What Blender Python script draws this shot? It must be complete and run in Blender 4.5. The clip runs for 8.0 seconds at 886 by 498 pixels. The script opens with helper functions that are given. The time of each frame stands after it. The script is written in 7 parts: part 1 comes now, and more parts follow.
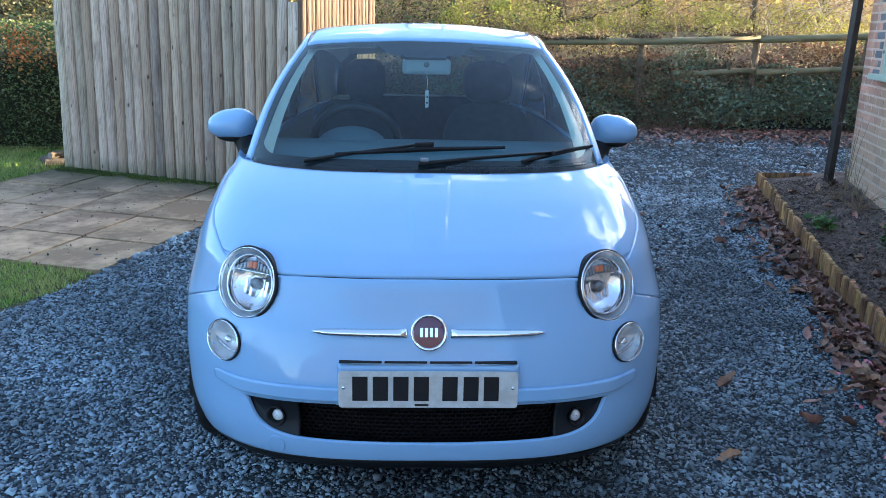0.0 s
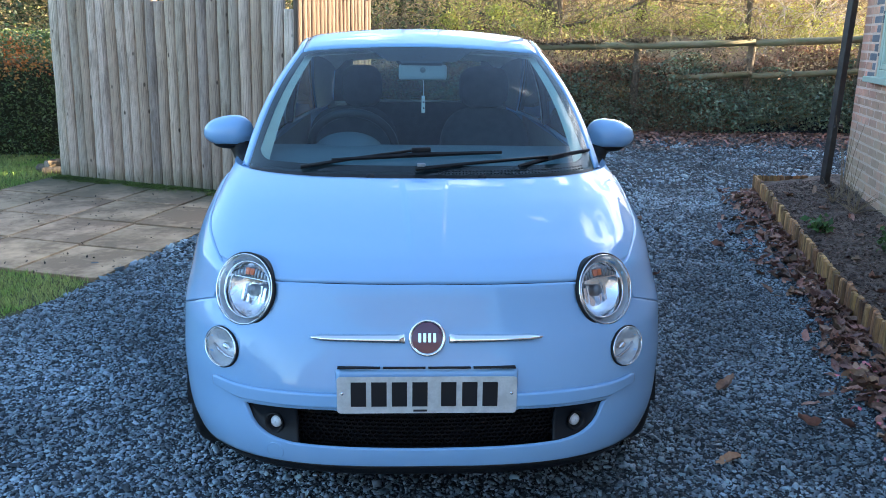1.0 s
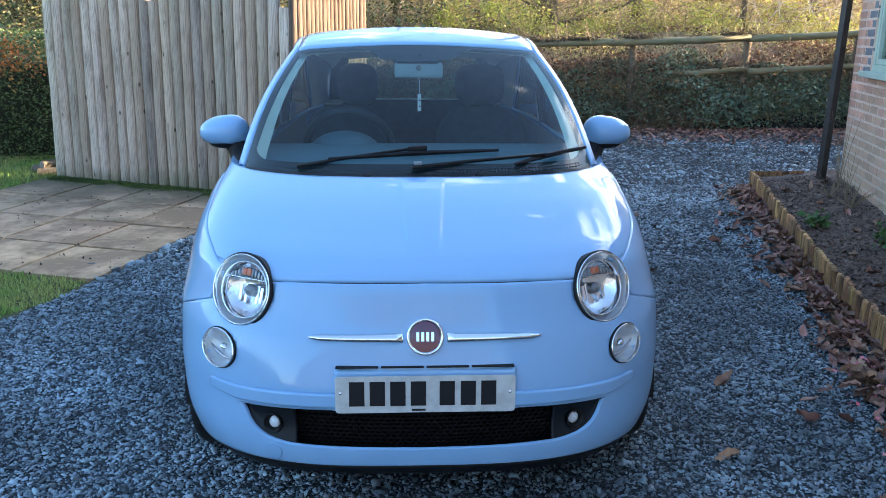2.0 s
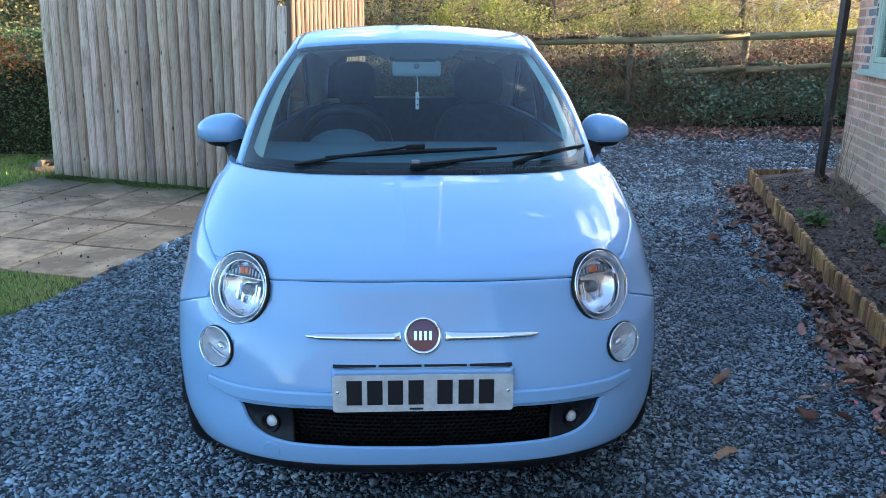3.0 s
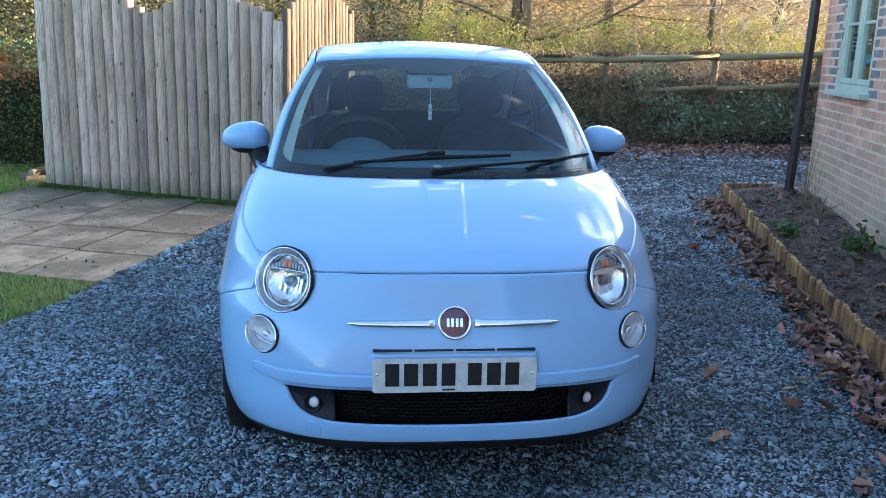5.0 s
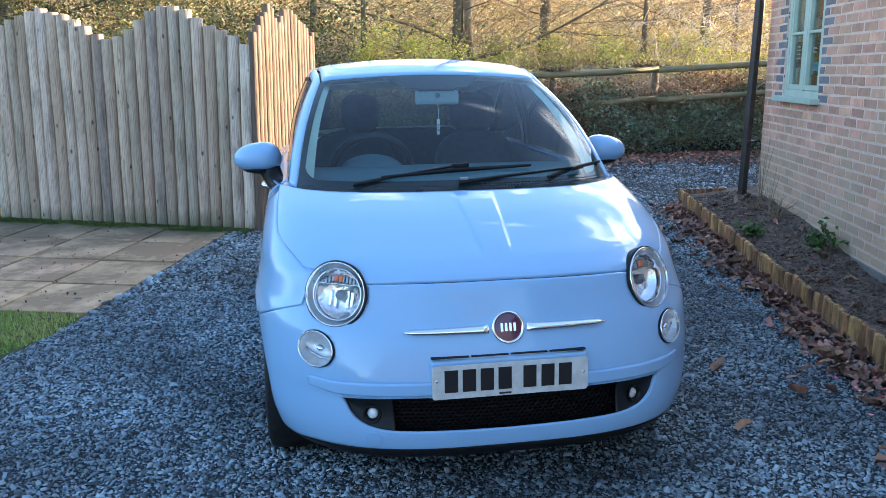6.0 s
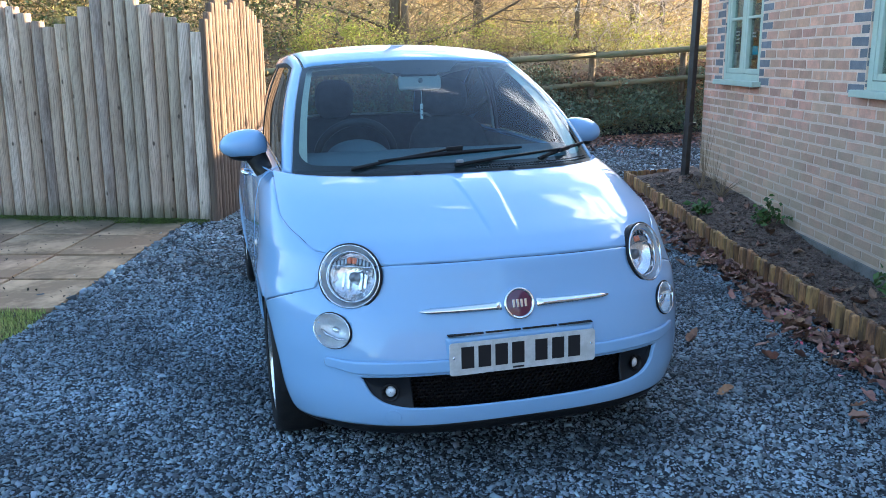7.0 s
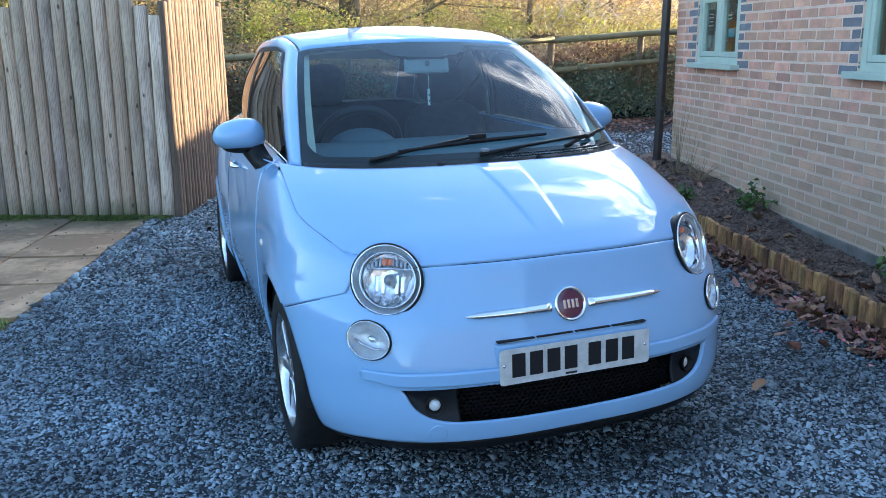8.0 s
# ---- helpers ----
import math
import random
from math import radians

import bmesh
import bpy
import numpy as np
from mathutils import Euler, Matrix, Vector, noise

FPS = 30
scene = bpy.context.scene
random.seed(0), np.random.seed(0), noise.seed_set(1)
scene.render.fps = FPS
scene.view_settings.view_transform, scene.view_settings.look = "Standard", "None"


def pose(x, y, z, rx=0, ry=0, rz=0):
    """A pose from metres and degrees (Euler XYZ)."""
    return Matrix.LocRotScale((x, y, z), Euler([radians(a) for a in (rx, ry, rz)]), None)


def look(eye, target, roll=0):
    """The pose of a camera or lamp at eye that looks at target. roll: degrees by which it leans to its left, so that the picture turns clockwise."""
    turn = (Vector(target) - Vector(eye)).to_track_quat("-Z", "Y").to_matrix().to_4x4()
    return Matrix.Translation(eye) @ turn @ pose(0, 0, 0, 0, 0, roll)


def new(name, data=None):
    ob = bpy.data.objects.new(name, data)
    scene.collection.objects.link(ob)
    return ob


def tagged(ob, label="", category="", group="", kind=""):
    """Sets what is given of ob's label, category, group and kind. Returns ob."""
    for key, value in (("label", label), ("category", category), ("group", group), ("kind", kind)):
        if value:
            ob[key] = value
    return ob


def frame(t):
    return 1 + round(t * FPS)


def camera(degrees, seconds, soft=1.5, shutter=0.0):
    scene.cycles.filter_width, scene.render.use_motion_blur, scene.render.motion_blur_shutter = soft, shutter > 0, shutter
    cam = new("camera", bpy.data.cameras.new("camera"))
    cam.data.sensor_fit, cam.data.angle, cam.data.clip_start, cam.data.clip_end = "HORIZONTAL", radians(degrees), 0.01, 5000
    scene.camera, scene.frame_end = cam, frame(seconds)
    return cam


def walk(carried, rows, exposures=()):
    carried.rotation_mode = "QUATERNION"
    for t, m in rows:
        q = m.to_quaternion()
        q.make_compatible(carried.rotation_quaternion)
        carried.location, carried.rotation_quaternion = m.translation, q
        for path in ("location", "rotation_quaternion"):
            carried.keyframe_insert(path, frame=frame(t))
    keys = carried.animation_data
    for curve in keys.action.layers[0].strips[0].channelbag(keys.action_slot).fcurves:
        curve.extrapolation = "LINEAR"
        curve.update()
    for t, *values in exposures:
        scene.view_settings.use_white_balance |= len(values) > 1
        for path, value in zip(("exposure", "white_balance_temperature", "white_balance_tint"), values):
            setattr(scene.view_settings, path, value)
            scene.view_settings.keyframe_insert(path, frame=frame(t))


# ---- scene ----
cam = camera(57.0, 8.0, soft=0.4)
PATH = [
    (0, (-0.058, -2.173, 1.481), (0.023, -0.244, 0.961), 1.2),
    (0.5, (-0.059, -2.172, 1.478), (0.022, -0.24, 0.968), 1.2),
    (1, (-0.058, -2.172, 1.479), (0.029, -0.239, 0.972), 0.8),
    (1.5, (-0.06, -2.17, 1.481), (0.031, -0.239, 0.971), 0.5),
    (3, (-0.055, -2.16, 1.479), (0.042, -0.23, 0.963), 0.4),
    (3.5, (-0.073, -2.163, 1.478), (0.04, -0.236, 0.957), 0.6),
    (4, (-0.137, -2.188, 1.465), (0.018, -0.265, 0.94), 0.9),
    (4.5, (-0.184, -2.3, 1.465), (-0.011, -0.37, 0.969), 1.3),
    (5, (-0.269, -2.388, 1.47), (-0.089, -0.453, 0.994), 1.2),
    (6.3, (-0.758, -2.43, 1.445), (-0.359, -0.517, 1.021), -0.8),
    (6.5, (-0.805, -2.464, 1.447), (-0.381, -0.557, 1.018), -0.9),
    (7, (-0.949, -2.419, 1.44), (-0.428, -0.543, 0.982), -0.8),
    (7.5, (-1.123, -2.26, 1.443), (-0.523, -0.41, 0.976), -0.9),
    (8, (-1.185, -2.084, 1.42), (-0.527, -0.26, 0.931), -1.1),
]
walk(cam, [(t, look(eye, target, roll)) for t, eye, target, roll in PATH])

# ---------------------------------------------------------------- world and light
SUN_AZ, SUN_EL = radians(80), radians(11)          # azimuth from +y towards +x
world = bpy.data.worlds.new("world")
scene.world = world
world.use_nodes = True
wn, wl = world.node_tree.nodes, world.node_tree.links
wn.clear()
sky = wn.new("ShaderNodeTexSky")
sky.sky_type, sky.sun_disc, sky.sun_elevation, sky.sun_rotation = "NISHITA", False, SUN_EL, SUN_AZ
sky.air_density, sky.dust_density, sky.ozone_density = 1.0, 0.6, 2.0
tc = wn.new("ShaderNodeTexCoord")
mp = wn.new("ShaderNodeMapping")
mp.inputs["Scale"].default_value = (2.2, 2.6, 5.0)
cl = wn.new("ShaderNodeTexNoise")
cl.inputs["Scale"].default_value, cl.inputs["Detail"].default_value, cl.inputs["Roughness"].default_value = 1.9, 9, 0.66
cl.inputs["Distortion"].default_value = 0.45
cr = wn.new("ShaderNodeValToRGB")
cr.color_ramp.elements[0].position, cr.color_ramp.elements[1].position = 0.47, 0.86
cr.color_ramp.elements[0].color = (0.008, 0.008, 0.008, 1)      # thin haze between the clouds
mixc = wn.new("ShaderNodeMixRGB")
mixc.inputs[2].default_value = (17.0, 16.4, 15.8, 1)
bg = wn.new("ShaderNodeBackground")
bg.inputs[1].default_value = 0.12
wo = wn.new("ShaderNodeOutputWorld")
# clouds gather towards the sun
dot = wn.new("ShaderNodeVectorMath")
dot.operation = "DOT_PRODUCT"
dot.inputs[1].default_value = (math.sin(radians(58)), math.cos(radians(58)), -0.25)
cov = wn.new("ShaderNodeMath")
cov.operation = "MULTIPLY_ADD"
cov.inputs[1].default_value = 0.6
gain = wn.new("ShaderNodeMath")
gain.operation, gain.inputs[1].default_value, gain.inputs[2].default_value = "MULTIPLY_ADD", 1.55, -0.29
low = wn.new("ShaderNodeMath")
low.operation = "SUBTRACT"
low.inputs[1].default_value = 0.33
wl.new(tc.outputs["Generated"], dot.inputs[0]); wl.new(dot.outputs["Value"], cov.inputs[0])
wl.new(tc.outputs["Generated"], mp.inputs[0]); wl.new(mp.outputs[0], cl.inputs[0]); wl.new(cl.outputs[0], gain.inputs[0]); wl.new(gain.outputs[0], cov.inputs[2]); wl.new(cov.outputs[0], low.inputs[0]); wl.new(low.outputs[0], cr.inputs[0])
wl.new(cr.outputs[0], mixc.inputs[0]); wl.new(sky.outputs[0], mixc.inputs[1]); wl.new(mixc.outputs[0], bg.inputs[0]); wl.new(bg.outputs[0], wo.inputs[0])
sun = new("sun", bpy.data.lights.new("sun", "SUN"))
sun.data.energy, sun.data.angle, sun.data.color = 5.0, radians(0.5), (1.0, 0.74, 0.44)
sun_from = Vector((math.sin(SUN_AZ) * math.cos(SUN_EL), math.cos(SUN_AZ) * math.cos(SUN_EL), math.sin(SUN_EL)))
sun.matrix_world = look(sun_from * 60, (0, 0, 0))
scene.view_settings.exposure = 2.79
scene.view_settings.use_white_balance = True
scene.view_settings.white_balance_temperature, scene.view_settings.white_balance_tint = 5960, 10.0

# ---------------------------------------------------------------- materials
MATS = {}


def mat(name, col, rough=0.6, metal=0.0, col2=None, scale=8.0, detail=6, lo=0.35, hi=0.65, bump=0.0, bscale=None, coat=0.0, spec=0.5, rand=0.0, stretch=(1, 1, 1), trans=0.0, ior=1.45, isl=False, sub=0.0, stain=None, knots=None, algae=None, damp=None, band=None, tone=None, grain=0.0):
    """One Principled material: colour varied by noise at two scales, fine relief, and a per-piece change."""
    if name in MATS:
        return MATS[name]
    m = bpy.data.materials.new(name)
    m.use_nodes = True
    n, l = m.node_tree.nodes, m.node_tree.links
    b = n["Principled BSDF"]
    b.inputs["Base Color"].default_value = (*col, 1)
    b.inputs["Roughness"].default_value, b.inputs["Metallic"].default_value = rough, metal
    b.inputs["Coat Weight"].default_value, b.inputs["Specular IOR Level"].default_value = coat, spec
    b.inputs["Coat Roughness"].default_value = 0.02
    b.inputs["Transmission Weight"].default_value, b.inputs["IOR"].default_value = trans, ior
    t = n.new("ShaderNodeTexCoord")
    mp_ = n.new("ShaderNodeMapping")
    mp_.inputs["Scale"].default_value = stretch
    l.new(t.outputs["Object"], mp_.inputs[0])
    if rand and not isl:
        oi_, om_ = n.new("ShaderNodeObjectInfo"), n.new("ShaderNodeMath")
        om_.operation, om_.inputs[1].default_value = "MULTIPLY", 37.0
        l.new(oi_.outputs["Random"], om_.inputs[0]); l.new(om_.outputs[0], mp_.inputs["Location"])
    out = None
    if col2:
        a = n.new("ShaderNodeTexNoise")
        a.inputs["Scale"].default_value, a.inputs["Detail"].default_value = scale, detail
        c = n.new("ShaderNodeTexNoise")
        c.inputs["Scale"].default_value, c.inputs["Detail"].default_value = scale * 6.3, 3
        l.new(mp_.outputs[0], a.inputs[0]); l.new(mp_.outputs[0], c.inputs[0])
        mx = n.new("ShaderNodeMath"); mx.operation = "MULTIPLY_ADD"
        l.new(c.outputs[0], mx.inputs[0]); mx.inputs[1].default_value = 0.35
        l.new(a.outputs[0], mx.inputs[2])
        r = n.new("ShaderNodeMapRange")
        r.inputs["From Min"].default_value, r.inputs["From Max"].default_value = lo + 0.17, hi + 0.17
        l.new(mx.outputs[0], r.inputs[0])
        mc = n.new("ShaderNodeMixRGB")
        mc.inputs[1].default_value, mc.inputs[2].default_value = (*col, 1), (*col2, 1)
        l.new(r.outputs[0], mc.inputs[0])
        out = mc.outputs[0]
    if rand:
        h = n.new("ShaderNodeHueSaturation")
        if out:
            l.new(out, h.inputs["Color"])
        else:
            h.inputs["Color"].default_value = (*col, 1)
        if isl:
            src = n.new("ShaderNodeNewGeometry").outputs["Random Per Island"]
        else:
            src = n.new("ShaderNodeObjectInfo").outputs["Random"]
        v = n.new("ShaderNodeMapRange")
        v.inputs["To Min"].default_value, v.inputs["To Max"].default_value = 1 - rand, 1 + rand
        l.new(src, v.inputs[0]); l.new(v.outputs[0], h.inputs["Value"])
        v2 = n.new("ShaderNodeMapRange")
        v2.inputs["To Min"].default_value, v2.inputs["To Max"].default_value = 0.5 - 0.03 * rand, 0.5 + 0.03 * rand
        f = n.new("ShaderNodeMath"); f.operation = "FRACT"
        k = n.new("ShaderNodeMath"); k.operation = "MULTIPLY"; k.inputs[1].default_value = 7.31
        l.new(src, k.inputs[0]); l.new(k.outputs[0], f.inputs[0]); l.new(f.outputs[0], v2.inputs[0]); l.new(v2.outputs[0], h.inputs["Hue"])
        out = h.outputs[0]
    if tone:
        # some pieces lean to another colour of the same wood
        to, tk, tf, tm = n.new("ShaderNodeObjectInfo"), n.new("ShaderNodeMath"), n.new("ShaderNodeMath"), n.new("ShaderNodeMixRGB")
        tk.operation, tk.inputs[1].default_value, tf.operation = "MULTIPLY", 13.7, "FRACT"
        l.new(to.outputs["Random"], tk.inputs[0]); l.new(tk.outputs[0], tf.inputs[0])
        tr = n.new("ShaderNodeMapRange")
        tr.inputs["From Min"].default_value, tr.inputs["To Max"].default_value = 0.35, 0.75
        l.new(tf.outputs[0], tr.inputs[0]); l.new(tr.outputs[0], tm.inputs[0]); l.new(out, tm.inputs[1])
        tm.inputs[2].default_value = (*tone, 1)
        out = tm.outputs[0]
    if grain:
        # drawn-out dark growth rings, wandering along the length
        gm, gw, gx, gr = n.new("ShaderNodeMapping"), n.new("ShaderNodeTexWave"), n.new("ShaderNodeMixRGB"), n.new("ShaderNodeMapRange")
        gm.inputs["Scale"].default_value = (1, 1, 0.3)
        gw.inputs["Scale"].default_value, gw.inputs["Distortion"].default_value, gw.inputs["Detail"].default_value, gw.inputs["Detail Scale"].default_value = 11, 16, 3, 0.9
        gr.inputs["From Min"].default_value, gr.inputs["From Max"].default_value = 0.0, 0.45
        gr.inputs["To Min"].default_value, gr.inputs["To Max"].default_value = grain, 0.0
        l.new(mp_.outputs[0], gm.inputs[0]); l.new(gm.outputs[0], gw.inputs[0]); l.new(gw.outputs["Fac"], gr.inputs[0]); l.new(gr.outputs[0], gx.inputs[0])
        l.new(out, gx.inputs[1])
        gx.inputs[2].default_value = (*[c * 0.35 for c in col], 1)
        out = gx.outputs[0]
    if stain:
        g = n.new("ShaderNodeNewGeometry")
        sn = n.new("ShaderNodeTexNoise")
        sn.inputs["Scale"].default_value, sn.inputs["Detail"].default_value = 1.1, 7
        l.new(g.outputs["Position"], sn.inputs[0])
        sr = n.new("ShaderNodeMapRange")
        sr.inputs["From Min"].default_value, sr.inputs["From Max"].default_value = 0.42, 0.72
        sr.inputs["To Max"].default_value = 0.55
        l.new(sn.outputs[0], sr.inputs[0])
        sm = n.new("ShaderNodeMixRGB")
        l.new(sr.outputs[0], sm.inputs[0]); l.new(out, sm.inputs[1])
        sm.inputs[2].default_value = (*stain, 1)
        out = sm.outputs[0]
    if knots:
        kv = n.new("ShaderNodeTexVoronoi")
        kv.inputs["Scale"].default_value = 6.2
        km = n.new("ShaderNodeMapping")
        km.inputs["Scale"].default_value = (1.6, 1.6, 0.8)
        oi = n.new("ShaderNodeObjectInfo")
        ok = n.new("ShaderNodeMath")
        ok.operation, ok.inputs[1].default_value = "MULTIPLY", 23.0
        l.new(oi.outputs["Random"], ok.inputs[0]); l.new(ok.outputs[0], km.inputs["Location"])
        l.new(t.outputs["Object"], km.inputs[0]); l.new(km.outputs[0], kv.inputs[0])
        kr = n.new("ShaderNodeMapRange")
        kr.inputs["From Min"].default_value, kr.inputs["From Max"].default_value = 0.06, 0.13
        kr.inputs["To Min"].default_value, kr.inputs["To Max"].default_value = 0.9, 0.0
        l.new(kv.outputs["Distance"], kr.inputs[0])
        kx = n.new("ShaderNodeMixRGB")
        l.new(kr.outputs[0], kx.inputs[0]); l.new(out, kx.inputs[1])
        kx.inputs[2].default_value = (*knots, 1)
        out = kx.outputs[0]
    if algae:
        # a green film of algae creeping up from the ground, with a ragged edge: (colour, height, amount)
        ag, asx, an = n.new("ShaderNodeNewGeometry"), n.new("ShaderNodeSeparateXYZ"), n.new("ShaderNodeTexNoise")
        an.inputs["Scale"].default_value, an.inputs["Detail"].default_value = 3.2, 6
        l.new(ag.outputs["Position"], asx.inputs[0]); l.new(ag.outputs["Position"], an.inputs[0])
        aw = n.new("ShaderNodeMath")
        aw.operation, aw.inputs[1].default_value = "MULTIPLY_ADD", -1.6 * algae[1]
        l.new(an.outputs[0], aw.inputs[0]); l.new(asx.outputs["Z"], aw.inputs[2])
        ar = n.new("ShaderNodeMapRange")
        ar.inputs["From Min"].default_value, ar.inputs["From Max"].default_value = -0.5 * algae[1], 0.45 * algae[1]
        ar.inputs["To Min"].default_value, ar.inputs["To Max"].default_value = algae[2], 0.0
        l.new(aw.outputs[0], ar.inputs[0])
        am = n.new("ShaderNodeMixRGB")
        l.new(ar.outputs[0], am.inputs[0]); l.new(out, am.inputs[1])
        am.inputs[2].default_value = (*algae[0], 1)
        out = am.outputs[0]
    if band:
        # a dirty green strip along a line on the ground: (direction, start, end, colour)
        bg_, bd, bn_, ba, br, bx = n.new("ShaderNodeNewGeometry"), n.new("ShaderNodeVectorMath"), n.new("ShaderNodeTexNoise"), n.new("ShaderNodeMath"), n.new("ShaderNodeMapRange"), n.new("ShaderNodeMixRGB")
        bd.operation, bd.inputs[1].default_value = "DOT_PRODUCT", band[0]
        bn_.inputs["Scale"].default_value, bn_.inputs["Detail"].default_value = 2.4, 7
        ba.operation, ba.inputs[1].default_value = "MULTIPLY_ADD", 0.9
        l.new(bg_.outputs["Position"], bd.inputs[0]); l.new(bg_.outputs["Position"], bn_.inputs[0])
        l.new(bn_.outputs[0], ba.inputs[0]); l.new(bd.outputs["Value"], ba.inputs[2]); l.new(ba.outputs[0], br.inputs[0])
        br.inputs["From Min"].default_value, br.inputs["From Max"].default_value, br.inputs["To Max"].default_value = band[1] + 0.45, band[2] + 0.45, 0.9
        l.new(br.outputs[0], bx.inputs[0]); l.new(out, bx.inputs[1])
        bx.inputs[2].default_value = (*band[3], 1)
        out = bx.outputs[0]
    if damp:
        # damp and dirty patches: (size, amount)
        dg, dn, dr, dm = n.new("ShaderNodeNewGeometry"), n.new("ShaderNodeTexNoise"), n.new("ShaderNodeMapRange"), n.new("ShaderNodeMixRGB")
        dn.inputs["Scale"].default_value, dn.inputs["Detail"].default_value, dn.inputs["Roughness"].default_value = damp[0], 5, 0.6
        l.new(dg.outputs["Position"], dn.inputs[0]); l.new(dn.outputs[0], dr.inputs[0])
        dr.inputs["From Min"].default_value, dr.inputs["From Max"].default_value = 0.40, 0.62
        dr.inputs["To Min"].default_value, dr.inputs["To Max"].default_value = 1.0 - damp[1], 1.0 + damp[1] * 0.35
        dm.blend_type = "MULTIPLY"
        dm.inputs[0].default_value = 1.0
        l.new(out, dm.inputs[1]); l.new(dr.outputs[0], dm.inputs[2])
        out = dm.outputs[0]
    if out:
        l.new(out, b.inputs["Base Color"])
    if bump:
        bn = n.new("ShaderNodeTexNoise")
        bn.inputs["Scale"].default_value, bn.inputs["Detail"].default_value = bscale or scale * 5, 6
        l.new(mp_.outputs[0], bn.inputs[0])
        bp = n.new("ShaderNodeBump")
        bp.inputs["Strength"].default_value, bp.inputs["Distance"].default_value = 1.0, bump
        l.new(bn.outputs[0], bp.inputs["Height"]); l.new(bp.outputs[0], b.inputs["Normal"])
    if sub:
        tr = n.new("ShaderNodeBsdfTranslucent")
        if out:
            l.new(out, tr.inputs[0])
        else:
            tr.inputs[0].default_value = (*col, 1)
        ms = n.new("ShaderNodeMixShader")
        ms.inputs[0].default_value = sub
        l.new(b.outputs[0], ms.inputs[1]); l.new(tr.outputs[0], ms.inputs[2]); l.new(ms.outputs[0], n["Material Output"].inputs[0])
    MATS[name] = m
    return m


PAINT = mat("pale_blue_paint", (0.250, 0.421, 0.636), 0.32, col2=(0.240, 0.417, 0.636), scale=3, spec=0.15, coat=1.0, bump=0.00004, bscale=400)
BLACK = mat("black_plastic", (0.008, 0.008, 0.009), 0.5, spec=0.22, col2=(0.014, 0.014, 0.015), scale=30, bump=0.0003, bscale=900)
DARK = mat("dark_gap", (0.006, 0.006, 0.007), 0.8)
CHROME = mat("chrome", (0.82, 0.83, 0.85), 0.06, 1.0)
RUBBER = mat("tyre_rubber", (0.008, 0.008, 0.009), 0.7, spec=0.3, col2=(0.016, 0.016, 0.016), scale=20, bump=0.0006, bscale=200)
ALLOY = mat("silver_alloy", (0.62, 0.63, 0.66), 0.25, 0.9, col2=(0.5, 0.5, 0.52), scale=18)
REFLECTOR = mat("lamp_reflector", (0.90, 0.92, 0.95), 0.10, 0.95, bump=0.006, bscale=16, stretch=(2.2, 0.8, 1.0))
PLATE = mat("plate_white", (0.60, 0.60, 0.58), 0.3, col2=(0.48, 0.48, 0.46), scale=25, coat=0.4)
INK = mat("plate_ink", (0.012, 0.012, 0.014), 0.4)
RED = mat("badge_red", (0.085, 0.008, 0.034), 0.25, coat=1.0)
ORANGE = mat("orange_lens", (0.70, 0.17, 0.06), 0.3)
CABIN = mat("cabin_plastic", (0.11, 0.115, 0.12), 0.6, col2=(0.14, 0.145, 0.15), scale=20, bump=0.0004, bscale=500)
SEATCLOTH = mat("seat_cloth", (0.022, 0.030, 0.040), 0.9, col2=(0.034, 0.044, 0.055), scale=30, bump=0.0008, bscale=700)
HEADLINER = mat("headliner", (0.78, 0.75, 0.66), 0.9, col2=(0.72, 0.69, 0.6), scale=12)


def glass(name, tint, rough=0.0):
    if name in MATS:
        return MATS[name]
    m = bpy.data.materials.new(name)
    m.use_nodes = True
    n, l = m.node_tree.nodes, m.node_tree.links
    n.remove(n["Principled BSDF"])
    a, g, x, f = n.new("ShaderNodeBsdfTransparent"), n.new("ShaderNodeBsdfGlossy"), n.new("ShaderNodeMixShader"), n.new("ShaderNodeLayerWeight")
    a.inputs[0].default_value = (*tint, 1)
    g.inputs["Roughness"].default_value = rough
    f.inputs[0].default_value = 0.5
    p5, sc = n.new("ShaderNodeMath"), n.new("ShaderNodeMath")
    p5.operation, sc.operation = "POWER", "MULTIPLY_ADD"
    p5.inputs[1].default_value, sc.inputs[1].default_value, sc.inputs[2].default_value = 5.0, 0.93, 0.044
    l.new(f.outputs["Facing"], p5.inputs[0]); l.new(p5.outputs[0], sc.inputs[0])
    l.new(sc.outputs[0], x.inputs[0]); l.new(a.outputs[0], x.inputs[1]); l.new(g.outputs[0], x.inputs[2]); l.new(x.outputs[0], n["Material Output"].inputs[0])
    MATS[name] = m
    return m


GLASS = glass("car_glass", (0.66, 0.85, 0.88))
REARGLASS = glass("rear_glass", (0.42, 0.50, 0.48))
SIDEGLASS = glass("side_glass", (0.055, 0.07, 0.07))
LENS = glass("clear_lens", (0.92, 0.93, 0.94), 0.02)
WOODPOST = mat("weathered_pole", (0.285, 0.212, 0.157), 0.85, col2=(0.545, 0.425, 0.328), scale=5, stretch=(2.4, 2.4, 0.55), bump=0.006, bscale=20, rand=0.34, knots=(0.075, 0.048, 0.032), lo=0.28, hi=0.56, algae=((0.075, 0.085, 0.035), 0.22, 0.7), tone=(0.47, 0.325, 0.22), grain=0.5)
WARMPOST = mat("brown_pole", (0.120, 0.081, 0.056), 0.85, col2=(0.172, 0.119, 0.084), scale=5, stretch=(3, 3, 0.45), bump=0.006, bscale=22, rand=0.20, knots=(0.05, 0.03, 0.02), lo=0.28, hi=0.62, grain=0.45)
